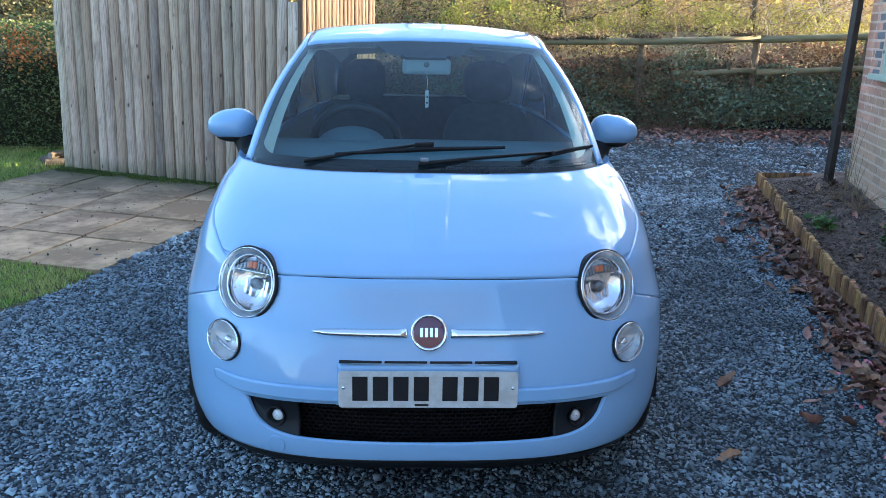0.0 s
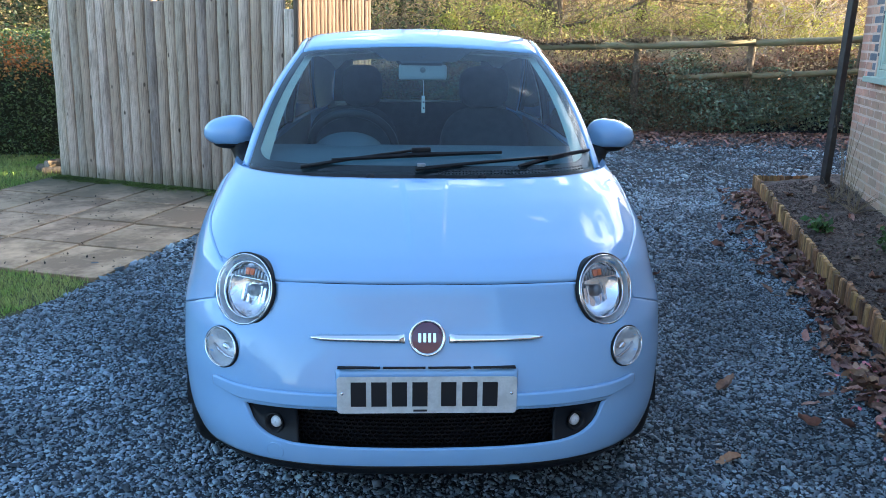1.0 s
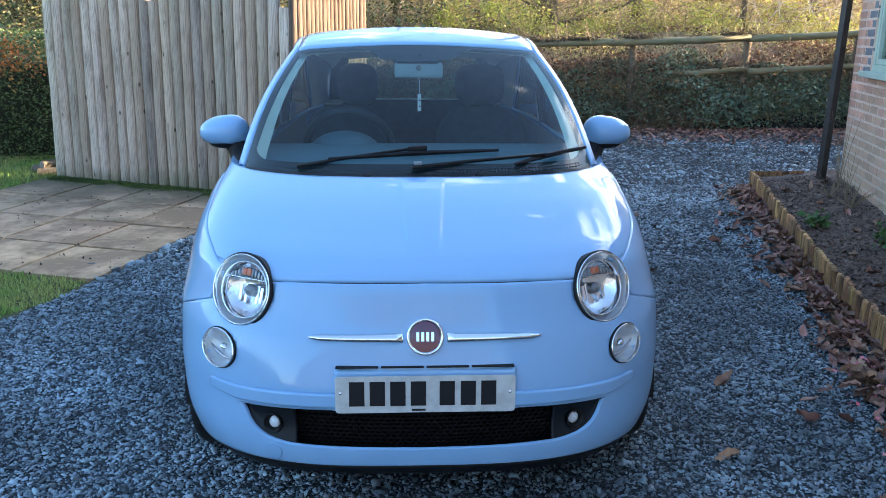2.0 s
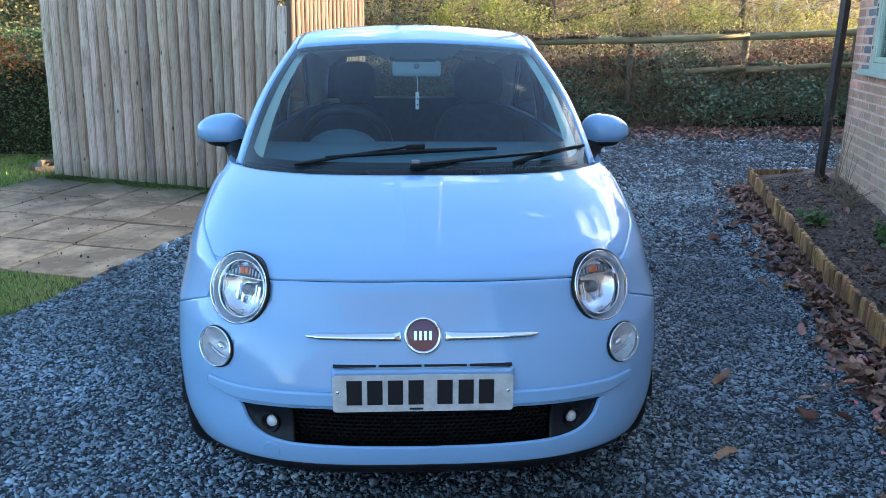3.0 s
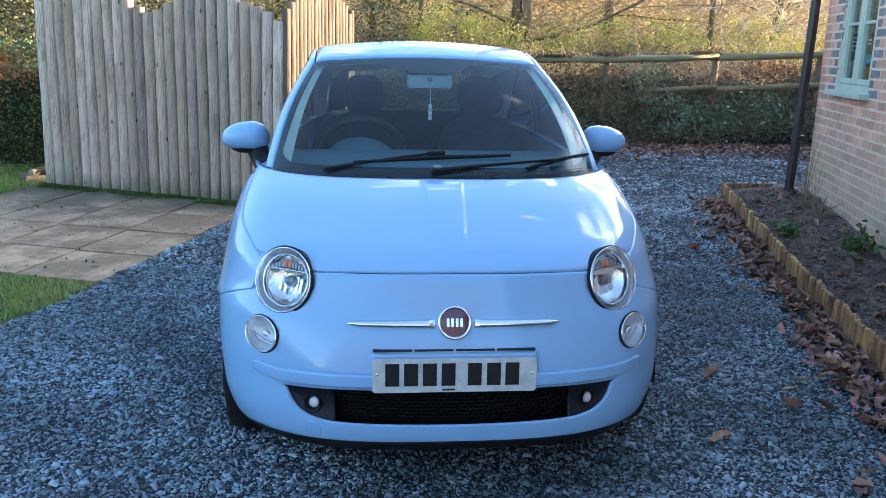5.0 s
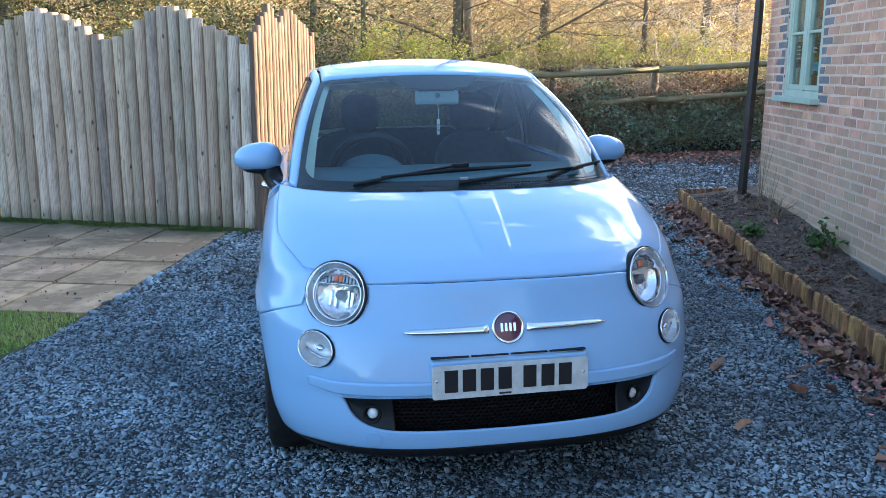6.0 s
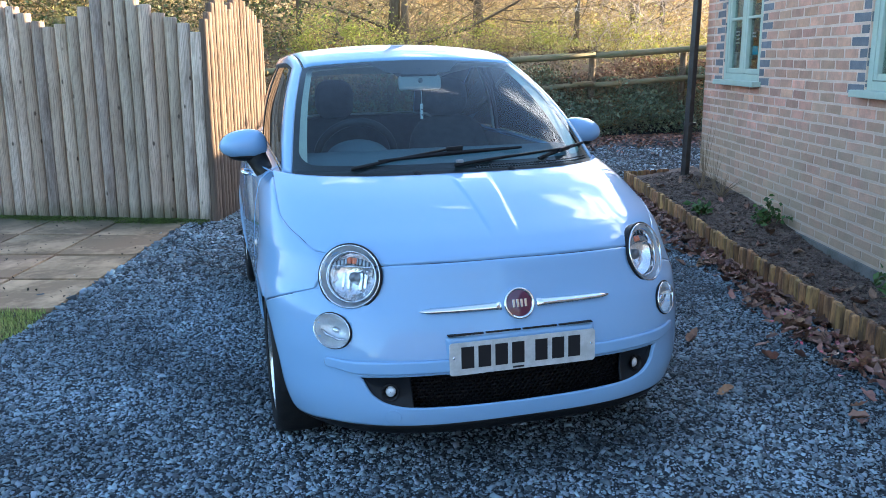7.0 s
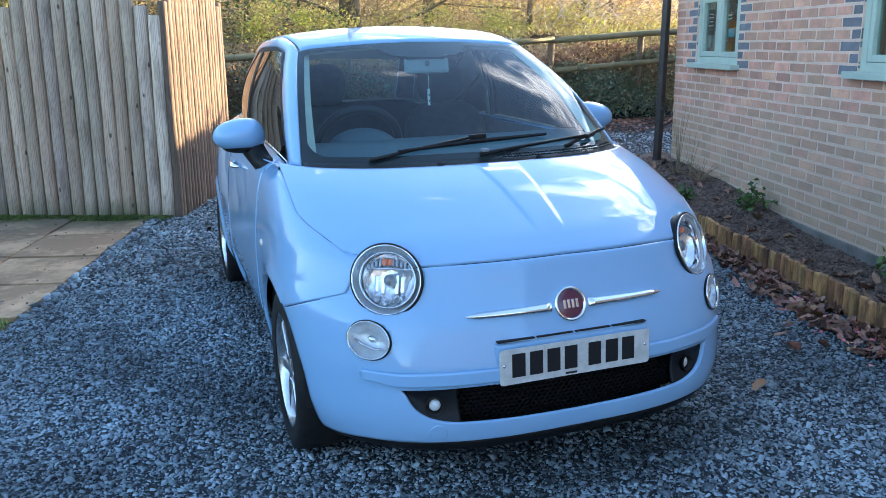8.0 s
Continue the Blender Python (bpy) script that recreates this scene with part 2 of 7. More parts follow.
WOODEND = mat("cut_pole_end", (0.33, 0.27, 0.2), 0.85, col2=(0.24, 0.2, 0.16), scale=40)
EDGEWOOD = mat("treated_stake", (0.46, 0.245, 0.095), 0.8, col2=(0.15, 0.083, 0.042), scale=9, stretch=(3, 3, 0.6), bump=0.004, bscale=30, rand=0.42)
BRICK = mat("red_brick", (0.70, 0.335, 0.228), 0.85, col2=(0.47, 0.245, 0.172), scale=9, bump=0.004, bscale=80, rand=0.30, stain=(0.40, 0.265, 0.17), algae=((0.46, 0.36, 0.235), 0.90, 0.72))
BLUEBRICK = mat("blue_brick", (0.115, 0.12, 0.135), 0.6, col2=(0.16, 0.16, 0.172), scale=14, bump=0.002, rand=0.2)
MORTAR = mat("mortar", (0.76, 0.53, 0.42), 0.95, col2=(0.60, 0.425, 0.335), stain=(0.56, 0.42, 0.30), scale=7, bump=0.004, bscale=120, algae=((0.52, 0.43, 0.31), 0.85, 0.6))
SAGE = mat("sage_paint", (0.42, 0.485, 0.40), 0.5, col2=(0.38, 0.44, 0.365), scale=6, bump=0.0005)
PIPE = mat("black_pipe", (0.02, 0.018, 0.018), 0.45, col2=(0.04, 0.035, 0.033), scale=9)
SLAB = mat("concrete_slab", (0.475, 0.315, 0.192), 0.9, col2=(0.215, 0.137, 0.080), scale=2.6, lo=0.38, hi=0.60, bump=0.003, bscale=90, rand=0.14, stain=(0.24, 0.175, 0.10), band=((0.312, 0.95, 0.0), 3.55, 4.25, (0.085, 0.078, 0.045)))
SOIL = mat("dark_soil", (0.082, 0.058, 0.044), 0.95, col2=(0.175, 0.123, 0.092), scale=9, bump=0.03, bscale=30)
# bed nearly black: the shade in the gaps between stones is in its colour
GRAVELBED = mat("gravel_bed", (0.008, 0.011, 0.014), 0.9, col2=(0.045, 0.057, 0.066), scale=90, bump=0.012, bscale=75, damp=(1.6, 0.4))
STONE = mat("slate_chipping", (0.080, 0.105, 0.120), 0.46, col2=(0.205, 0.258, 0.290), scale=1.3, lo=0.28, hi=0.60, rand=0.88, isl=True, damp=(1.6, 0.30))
GRASSMAT = mat("grass", (0.19, 0.30, 0.06), 0.6, col2=(0.34, 0.35, 0.11), scale=3, rand=0.45, isl=True, sub=0.25)
EARTH = mat("leafy_earth", (0.20, 0.13, 0.085), 0.95, col2=(0.30, 0.25, 0.10), scale=1.3, bump=0.05, bscale=9)
DEADLEAF = mat("dead_leaf", (0.30, 0.165, 0.102), 0.6, col2=(0.145, 0.076, 0.052), scale=14, rand=0.6)
IVY = mat("ivy_leaf", (0.135, 0.185, 0.108), 0.33, col2=(0.22, 0.275, 0.185), scale=5, rand=0.5, isl=True, sub=0.2)
HEDGE = mat("hedge_leaf", (0.065, 0.115, 0.032), 0.38, col2=(0.125, 0.155, 0.055), scale=4, rand=0.5, isl=True, sub=0.25)
AUTUMN = mat("autumn_leaf", (0.68, 0.45, 0.21), 0.7, col2=(0.50, 0.42, 0.17), scale=0.9, rand=0.4, isl=True, sub=0.3)
BARK = mat("bark", (0.10, 0.075, 0.05), 0.9, col2=(0.17, 0.135, 0.09), scale=8, stretch=(3, 3, 0.8), bump=0.01)
RAILWOOD = mat("mossy_rail", (0.14, 0.14, 0.065), 0.85, col2=(0.23, 0.195, 0.115), scale=6, stretch=(0.5, 3, 3), bump=0.004)
STEM = mat("dry_stem", (0.28, 0.2, 0.12), 0.9, col2=(0.18, 0.13, 0.08), scale=6)


# ---------------------------------------------------------------- mesh helpers
def mesh_of(name, verts, faces, material, smooth=False):
    me = bpy.data.meshes.new(name)
    me.from_pydata([tuple(v) for v in verts], [], faces)
    if smooth:
        me.polygons.foreach_set("use_smooth", [True] * len(me.polygons))
    me.materials.append(material)
    me.update()
    return me


def part(name, data, parent, label="", kind=""):
    ob = new(name, data)
    ob.parent = parent
    return tagged(ob, label, kind=kind)


def thing(name, label, category, group="", m=None, kind=""):
    ob = tagged(new(name), label, category, group, kind)
    if m is not None:
        ob.matrix_basis = m
    return ob


def bm_mesh(name, bm, material, smooth=False):
    me = bpy.data.meshes.new(name)
    bm.normal_update()
    bm.to_mesh(me)
    bm.free()
    if smooth:
        me.polygons.foreach_set("use_smooth", [True] * len(me.polygons))
    me.materials.append(material)
    return me


def box_bm(size, at=(0, 0, 0), bevel=0.0, bm=None, m=None, seg=2):
    own = bmesh.new()
    bmesh.ops.create_cube(own, size=1)
    bmesh.ops.scale(own, vec=size, verts=own.verts)
    if bevel:
        bmesh.ops.bevel(own, geom=own.edges, offset=bevel, segments=seg, affect="EDGES", profile=0.6)
    bmesh.ops.transform(own, matrix=(m or Matrix()) @ Matrix.Translation(at) if m else Matrix.Translation(at), verts=own.verts)
    if bm is None:
        return own
    tmp = bpy.data.meshes.new("tmp")
    own.to_mesh(tmp)
    own.free()
    bm.from_mesh(tmp)
    bpy.data.meshes.remove(tmp)
    return bm


def lathe(profile, seg=32, sx=1.0, sy=1.0, closed=False):
    """Vertices and faces of a profile of (radius, height) turned about z, stretched by sx and sy."""
    v, f = [], []
    k = len(profile)
    for i in range(seg):
        a = 2 * math.pi * i / seg
        for r, h in profile:
            v.append((r * math.cos(a) * sx, r * math.sin(a) * sy, h))
    for i in range(seg):
        j = (i + 1) % seg
        for p in range(k - 1 + (1 if closed else 0)):
            q = (p + 1) % k
            f.append((i * k + p, j * k + p, j * k + q, i * k + q))
    return v, f


def tube(points, radius, seg=8, closed=False):
    """Vertices and faces of a tube through points; radius is a number or one number a point."""
    pts = [Vector(p) for p in points]
    rad = radius if isinstance(radius, (list, tuple)) else [radius] * len(pts)
    v, f = [], []
    ref = Vector((0.31, 0.17, 0.93))
    for i, p in enumerate(pts):
        a, b = pts[max(0, i - 1)], pts[min(len(pts) - 1, i + 1)]
        if closed:
            a, b = pts[i - 1], pts[(i + 1) % len(pts)]
        t = (b - a).normalized()
        s = t.cross(ref).normalized()
        u = s.cross(t)
        for k in range(seg):
            w = 2 * math.pi * k / seg
            v.append(p + (s * math.cos(w) + u * math.sin(w)) * rad[i])
    for i in range(len(pts) if closed else len(pts) - 1):
        j = (i + 1) % len(pts)
        for k in range(seg):
            f.append((i * seg + k, i * seg + (k + 1) % seg, j * seg + (k + 1) % seg, j * seg + k))
    if not closed:
        f.append(tuple(range(seg - 1, -1, -1)))
        f.append(tuple(range((len(pts) - 1) * seg, len(pts) * seg)))
    return v, f


def curve_of(keys):
    """A smooth monotone-friendly curve through (x, y) keys, as a function."""
    xs = np.array([k[0] for k in keys], float)
    ys = np.array([k[1] for k in keys], float)
    h = np.diff(xs)
    d = np.diff(ys) / h
    m = np.zeros(len(xs))
    m[0], m[-1] = d[0], d[-1]
    for i in range(1, len(xs) - 1):
        if d[i - 1] * d[i] > 0:
            w1, w2 = 2 * h[i] + h[i - 1], h[i] + 2 * h[i - 1]
            m[i] = (w1 + w2) / (w1 / d[i - 1] + w2 / d[i])

    def f(x):
        x = min(max(x, xs[0]), xs[-1])
        i = min(int(np.searchsorted(xs, x, side="right")) - 1, len(xs) - 2)
        t = (x - xs[i]) / h[i]
        return float((2 * t**3 - 3 * t**2 + 1) * ys[i] + (t**3 - 2 * t**2 + t) * h[i] * m[i] + (-2 * t**3 + 3 * t**2) * ys[i + 1] + (t**3 - t**2) * h[i] * m[i + 1])
    return f


# ---------------------------------------------------------------- ground
def smooth01(t):
    t = min(max(t, 0.0), 1.0)
    return t * t * (3 - 2 * t)


def lift(x, y):
    """Height of the ground: level under the car, rising a little behind it, then the bank under the rail fence."""
    z = 0.03 * min(max(y - 2.5, 0), 6.5)
    back = y - 9.15 + 0.12 * math.sin(x * 1.3)
    z += 0.75 * smooth01(back / 0.5) + 0.55 * smooth01((back - 0.6) / 2.5) + 0.9 * smooth01((back - 3.5) / 10)
    return z + 0.01 * noise.noise((x * 0.7, y * 0.7, 3.1)) + (0.12 * noise.noise((x * 0.5, y * 0.5, 9.0)) if back > 0.4 else 0)


def sheet(name, xs, ys, fz, material, smooth=True):
    v = [(x, y, fz(x, y)) for y in ys for x in xs]
    n = len(xs)
    f = [(j * n + i, j * n + i + 1, (j + 1) * n + i + 1, (j + 1) * n + i) for j in range(len(ys) - 1) for i in range(n - 1)]
    return mesh_of(name, v, f, material, smooth)


gx = [-400, -150, -60, -30, -20, -15] + [-12 + 0.4 * i for i in range(66)] + [16, 20, 30, 60, 150, 400]
gy = [-400, -150, -60, -30, -15, -9, -6] + [-4 + 0.25 * i for i in range(49)] + [8.4 + 0.12 * i for i in range(30)] + [12.2 + 0.6 * i for i in range(20)] + [26, 32, 45, 80, 160, 400]
ground = new("ground", sheet("ground", gx, gy, lift, EARTH))
tagged(ground, "earth ground with leaf litter rising to a bank", "ground", kind="structure")

# drive: a sheet of dark slate gravel over the ground
E1, E2 = Vector((0.95, -0.312, 0)), Vector((0.312, 0.95, 0))      # axes of the paved corner


def pave(a, b, z=0.0):
    p = E1 * a + E2 * b
    return Vector((p.x, p.y, z))


def edge_x(y):
    """Line of the timber edging of the planting bed."""
    return 1.90 + 0.25 * y


def drive_left(y):
    """Left border of the gravel: lawn, then the paved corner, then the pole fence."""
    if y < 2.62:
        return -1.90 + (y - 2.62) * 0.36
    if y < 4.85:
        return -1.90 + (y - 2.62) * 0.328
    return -1.17 + (y - 4.85) * 0.5


drv_v, drv_f = [], []
rows = [-9 + 0.5 * i for i in range(10)] + [-4 + 0.25 * i for i in range(54)]
for y in rows:
    a, b = drive_left(y), (edge_x(y) + 0.03 if y < 5.35 else 12.0)
    if y > 7:
        a = -6.0
    for i in range(25):
        x = a + (b - a) * i / 24
        drv_v.append((x, y, lift(x, y) + 0.012))
for j in range(len(rows) - 1):
    for i in range(24):
        drv_f.append((j * 25 + i, j * 25 + i + 1, j * 25 + 26 + i, j * 25 + 25 + i))
drive = new("gravel_drive", mesh_of("gravel_drive", drv_v, drv_f, GRAVELBED, True))
tagged(drive, "drive surfaced with dark grey slate gravel", "drive", kind="structure")

# ---------------------------------------------------------------- pole fence
POLE_N = 18


def pole_mesh(h, r, seed, wood=None):
    rnd = random.Random(seed)
    v, f = [], []
    turn = rnd.uniform(0, 6.28)
    hs = [0, 0.25 * h, 0.5 * h, 0.75 * h, h - 0.006, h]
    for k, z in enumerate(hs):
        rr = r * (1 + 0.035 * rnd.uniform(-1, 1)) * (0.93 if k == 5 else 1)
        dx, dy = rnd.uniform(-0.0042, 0.0042), rnd.uniform(-0.0042, 0.0042)
        for i in range(POLE_N):
            a = 2 * math.pi * i / POLE_N + turn
            v.append((dx + rr * math.cos(a), dy + rr * math.sin(a), z))
    for k in range(5):
        for i in range(POLE_N):
            j = (i + 1) % POLE_N
            f.append((k * POLE_N + i, k * POLE_N + j, (k + 1) * POLE_N + j, (k + 1) * POLE_N + i))
    f.append(tuple(range(5 * POLE_N, 6 * POLE_N)))
    me = mesh_of("pole", v, f, wood or WOODPOST, True)
    me.materials.append(WOODEND)
    me.polygons[len(f) - 1].material_index = 1
    me.polygons[len(f) - 1].use_smooth = False
    return me


def pole_fence(name, label, start, end, count, height, lean, radius=0.0530, wood=None, name_back=1):
    root = thing(name, label, "fence")
    a, b = Vector(start), Vector(end)
    rnd = random.Random(len(name))
    for i in range(count):
        p = a.lerp(b, i / (count - 1))
        h = height(i / (count - 1)) + rnd.uniform(-0.01, 0.01) * (1 if name_back > 0 else 3.5)
        o = part("pole", pole_mesh(h + 0.05, radius + rnd.uniform(-0.0012, 0.0015), i * 7 + count, wood), root)
        o.matrix_basis = pose(p.x + rnd.uniform(-0.001, 0.001), p.y + rnd.uniform(-0.005, 0.005), lift(p.x, p.y) - 0.05, rnd.uniform(-0.3, 0.3), lean + rnd.uniform(-0.14, 0.14), 0)
    # cross rails at the back, on the side away from the paving
    d = (b - a).normalized()
    back = Vector((d.y, -d.x, 0)) * (radius + 0.02)
    if name_back < 0:
        back = -back
    for z in (0.35, 1.25):
        m_ = Matrix.Translation((a + b) / 2 + back + Vector((0, 0, z + lift(a.x, a.y)))) @ Matrix.Rotation(math.atan2(d.y, d.x), 4, "Z")
        part("cross_rail", bm_mesh("cross_rail", box_bm(((b - a).length, 0.035, 0.09), (0, 0, 0), 0.004), wood or WOODPOST), root).matrix_basis = m_
    return root


# tops rise and fall in waves along the fence
scallop = curve_of([(0, 1.60), (0.043, 1.67), (0.087, 1.71), (0.13, 1.75), (0.27, 1.92), (0.31, 1.92), (0.36, 1.85), (0.435, 1.73), (0.478, 1.67), (0.522, 1.65), (0.565, 1.70), (0.62, 1.78), (0.78, 1.90), (0.83, 1.88), (1.0, 1.72)])
return_top = curve_of([(0, 1.70), (0.15, 1.84), (0.22, 1.91), (0.4, 1.80), (0.55, 1.92), (0.75, 1.84), (1.0, 1.68)])
pole_fence("pole_fence", "grey weathered round-pole fence with a wavy top", (-1.06, 4.84, 0), (-3.33, 5.76, 0), 24, scallop, 1.2)
pole_fence("pole_fence", "warm brown sunlit round-pole fence return beside the drive", (-0.985, 4.815, 0), (-0.47, 5.95, 0), 19, return_top, 0.8, 0.0362, WARMPOST, -1)

# ---------------------------------------------------------------- house wall
WALL_P = Vector((3.80, 4.61, 0))                     # a point of the wall face
WALL_D = Vector((0.264, 0.9645, 0)).normalized()     # along the wall, away from the start of the walk
WALL_N = Vector((-WALL_D.y, WALL_D.x, 0))            # out of the wall, towards the drive
WALL_M = Matrix(((WALL_D.x, WALL_N.x, 0, WALL_P.x), (WALL_D.y, WALL_N.y, 0, WALL_P.y), (0, 0, 1, 0), (0, 0, 0, 1)))
# wall axes: s along the wall (corner at S_END), n out of it, z up
S_END, S_BEGIN, WALL_H = 0.45, -9.0, 2.75
WIN = [(-0.98, -0.07), (-3.72, -2.74)]               # window openings along s
SILL_Z, HEAD_Z = 1.195, 2.33
house = thing("house", "red brick house with sage green timber windows", "house")


def wall_box(s0, s1, z0, z1, n0, n1):
    b = box_bm((s1 - s0, n1 - n0, z1 - z0), ((s0 + s1) / 2, (n0 + n1) / 2, (z0 + z1) / 2), 0)
    part("wall", bm_mesh("wall", b, MORTAR), house).matrix_basis = WALL_M


cuts = [S_BEGIN] + [v for w in sorted(WIN) for v in w] + [S_END]
for i in range(0, len(cuts), 2):
    wall_box(cuts[i], cuts[i + 1], -0.2, WALL_H, -0.30, -0.0015)
for a, b in WIN:
    wall_box(a, b, -0.2, SILL_Z, -0.30, -0.0015)
    wall_box(a, b, HEAD_Z, WALL_H, -0.30, -0.0015)
wall_box(S_END - 0.3, S_END - 0.006, -0.2, WALL_H, -7.0, -0.3)
wall_box(S_BEGIN, S_BEGIN + 0.3, -0.2, WALL_H, -7.0, -0.3)
wall_box(S_BEGIN, S_END, -0.2, WALL_H, -7.3, -7.0)
# concrete footing strip along the foot of the wall
part("footing", bm_mesh("footing", box_bm((S_END - S_BEGIN - 0.35, 0.05, 0.32), ((S_END + S_BEGIN) / 2, -0.008, -0.055), 0.006), mat("footing_concrete", (0.20, 0.185, 0.165), 0.9, col2=(0.13, 0.125, 0.105), scale=7, bump=0.004, bscale=60)), house, "grey concrete footing strip").matrix_basis = WALL_M
# roof of the house: two slopes over the walls
rv = [(S_BEGIN - 0.3, 0.12, WALL_H - 0.02), (S_END + 0.12, 0.12, WALL_H - 0.02), (S_END + 0.12, -3.6, WALL_H + 1.9), (S_BEGIN - 0.3, -3.6, WALL_H + 1.9), (S_END + 0.12, -7.6, WALL_H - 0.15), (S_BEGIN - 0.3, -7.6, WALL_H - 0.15)]
rv += [(a, b, c - 0.15) for a, b, c in rv]
rf = [(0, 1, 2, 3), (3, 2, 4, 5), (6, 9, 8, 7), (9, 11, 10, 8), (0, 6, 7, 1), (4, 10, 11, 5), (1, 7, 8, 2), (2, 8, 10, 4), (0, 3, 9, 6), (3, 5, 11, 9)]
o = part("roof", mesh_of("roof", rv, rf, mat("roof_tile", (0.16, 0.09, 0.07), 0.85, col2=(0.1, 0.06, 0.05), scale=6, bump=0.01)), house)
o.matrix_basis = WALL_M

# downpipe at the corner, leaning as it stands
bm = bmesh.new()
box_bm((0.062, 0.062, 2.55), (0, 0, 1.275), 0.006, bm)
pipe = thing("downpipe", "dark brown square downpipe fixed to the house corner", "downpipe", m=pose(3.732, 5.02, 0.12, -0.4, 2.15, 15))
part("pipe", bm_mesh("pipe", bm, PIPE), pipe)
bm = bmesh.new()
box_bm((0.09, 0.1, 0.025), (0.02, 0, 0.62), 0.003, bm)
part("bracket", bm_mesh("bracket", bm, PIPE), pipe)

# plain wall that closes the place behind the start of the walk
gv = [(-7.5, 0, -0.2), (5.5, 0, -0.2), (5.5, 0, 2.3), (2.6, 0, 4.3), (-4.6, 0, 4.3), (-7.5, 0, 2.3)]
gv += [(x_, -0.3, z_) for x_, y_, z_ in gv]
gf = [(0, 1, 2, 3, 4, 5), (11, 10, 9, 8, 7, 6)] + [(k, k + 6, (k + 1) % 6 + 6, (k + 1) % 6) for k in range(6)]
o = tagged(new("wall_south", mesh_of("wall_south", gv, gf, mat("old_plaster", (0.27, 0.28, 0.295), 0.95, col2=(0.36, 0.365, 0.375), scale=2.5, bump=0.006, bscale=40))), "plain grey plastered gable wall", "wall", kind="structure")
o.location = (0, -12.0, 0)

# planting bed
def bed_z(x, y):
    wall_x = WALL_P.x + (y - WALL_P.y) * 0.274
    t = (x - edge_x(y)) / max(wall_x - edge_x(y), 0.1)
    rise = -0.045 + 0.125 * smooth01((y - 1.6) / 2.4)
    return lift(x, y) + 0.08 + rise * min(max(t, 0), 1) + 0.012 * noise.noise((x * 4, y * 4, 0)) + 0.012 * noise.noise((x * 13, y * 13, 5))


bv, bf = [], []
bys = [-3 + 0.06 * i for i in range(141)]
for y in bys:
    a, b = edge_x(y) + 0.02, WALL_P.x + (y - WALL_P.y) * 0.274 + 0.05
    for i in range(26):
        x = a + (b - a) * i / 25
        bv.append((x, y, bed_z(x, y)))
for j in range(len(bys) - 1):
    for i in range(25):
        bf.append((j * 26 + i, j * 26 + i + 1, j * 26 + 27 + i, j * 26 + 26 + i))
tagged(new("planting_bed", mesh_of("planting_bed", bv, bf, SOIL, True)), "bare dark soil planting bed along the house wall", "flower bed", kind="structure")


def stake_mesh(h, r, seed):
    """A half-round stake, flat side inwards."""
    rnd = random.Random(seed)
    v, f = [], []
    prof = [(r * math.cos(a), r * math.sin(a) * 0.8) for a in [math.pi * k / 6 for k in range(7)]]
    n = len(prof)
    for z, s in ((0, 1), (h * 0.5, 1 + 0.04 * rnd.uniform(-1, 1)), (h - 0.008, 1), (h, 0.86)):
        for x, y in prof:
            v.append((x * s, y * s, z + (0.006 * rnd.uniform(-1, 1) if z > h * 0.9 else 0)))
    for k in range(3):
        for i in range(n):
            j = (i + 1) % n
            f.append((k * n + i, k * n + j, (k + 1) * n + j, (k + 1) * n + i))
    f.append(tuple(range(3 * n, 4 * n)))
    me = mesh_of("stake", v, f, EDGEWOOD, False)
    return me


edging = thing("log_edging", "low edging of half-round treated timber stakes beside gravel", "edging")
stakes = [stake_mesh(0.178 + 0.002 * k, 0.036, k) for k in range(7)]
k = 0
y = -2.6
while y < 5.34:
    o = part("stake", stakes[k % 7], edging)
    r = random.Random(k)
    o.matrix_basis = pose(edge_x(y) + r.uniform(-0.006, 0.006), y, lift(edge_x(y), y) - 0.022 + r.uniform(-0.005, 0.005), r.uniform(-2, 2), r.uniform(-2.5, 2.5), 90 - 14 + r.uniform(-6, 6))
    y += 0.069
    k += 1
for i in range(7):
    o = part("stake", stakes[i % 7], edging)
    o.matrix_basis = pose(edge_x(5.36) + 0.03 + 0.069 * i, 5.37 - 0.01 * i, lift(3.3, 5.36) - 0.035, random.Random(i + 99).uniform(-2, 2), 0, 0)

# ---------------------------------------------------------------- the car
# x across, y towards the rear from the number plate, z up; rings of the body shell at each height
car = thing("small_hatchback", "pale blue small three-door hatchback parked on gravel", "car")
front_y = curve_of([(0.15, 0.07), (0.21, 0.006), (0.25, -0.014), (0.30, -0.02), (0.36, -0.014), (0.42, -0.002), (0.48, 0.006), (0.54, 0.022), (0.60, 0.042), (0.65, 0.06), (0.71, 0.078), (0.776, 0.10), (0.83, 0.165), (0.88, 0.275), (0.93, 0.42), (0.96, 0.535), (0.99, 0.66)])
half_w = curve_of([(0.15, 0.735), (0.25, 0.775), (0.35, 0.80), (0.5, 0.813), (0.62, 0.8135), (0.75, 0.806), (0.85, 0.793), (0.93, 0.775), (0.99, 0.757)])
round_n = curve_of([(0.15, 3.0), (0.6, 3.0), (0.7, 2.75), (0.8, 2.65), (0.9, 2.8), (0.99, 3.0)])
rear_y = curve_of([(0.15, 3.40), (0.3, 3.50), (0.55, 3.52), (0.8, 3.46), (0.99, 3.40)])
DEPTH, Z_TOP = 0.75, 0.985
flank = curve_of([(0.15, 0.012), (0.3, 0.016), (0.5, 0.015), (0.62, 0.016), (0.70, 0.009), (0.78, 0.0), (0.99, 0.0)])


def swell(a, z):
    """Factor by which the flanks swell outwards past the lamps; a in degrees round the nose."""
    return 1 + flank(z) * (1 - t01((a - 80) / 25)) * t01((a - 46) / 16)


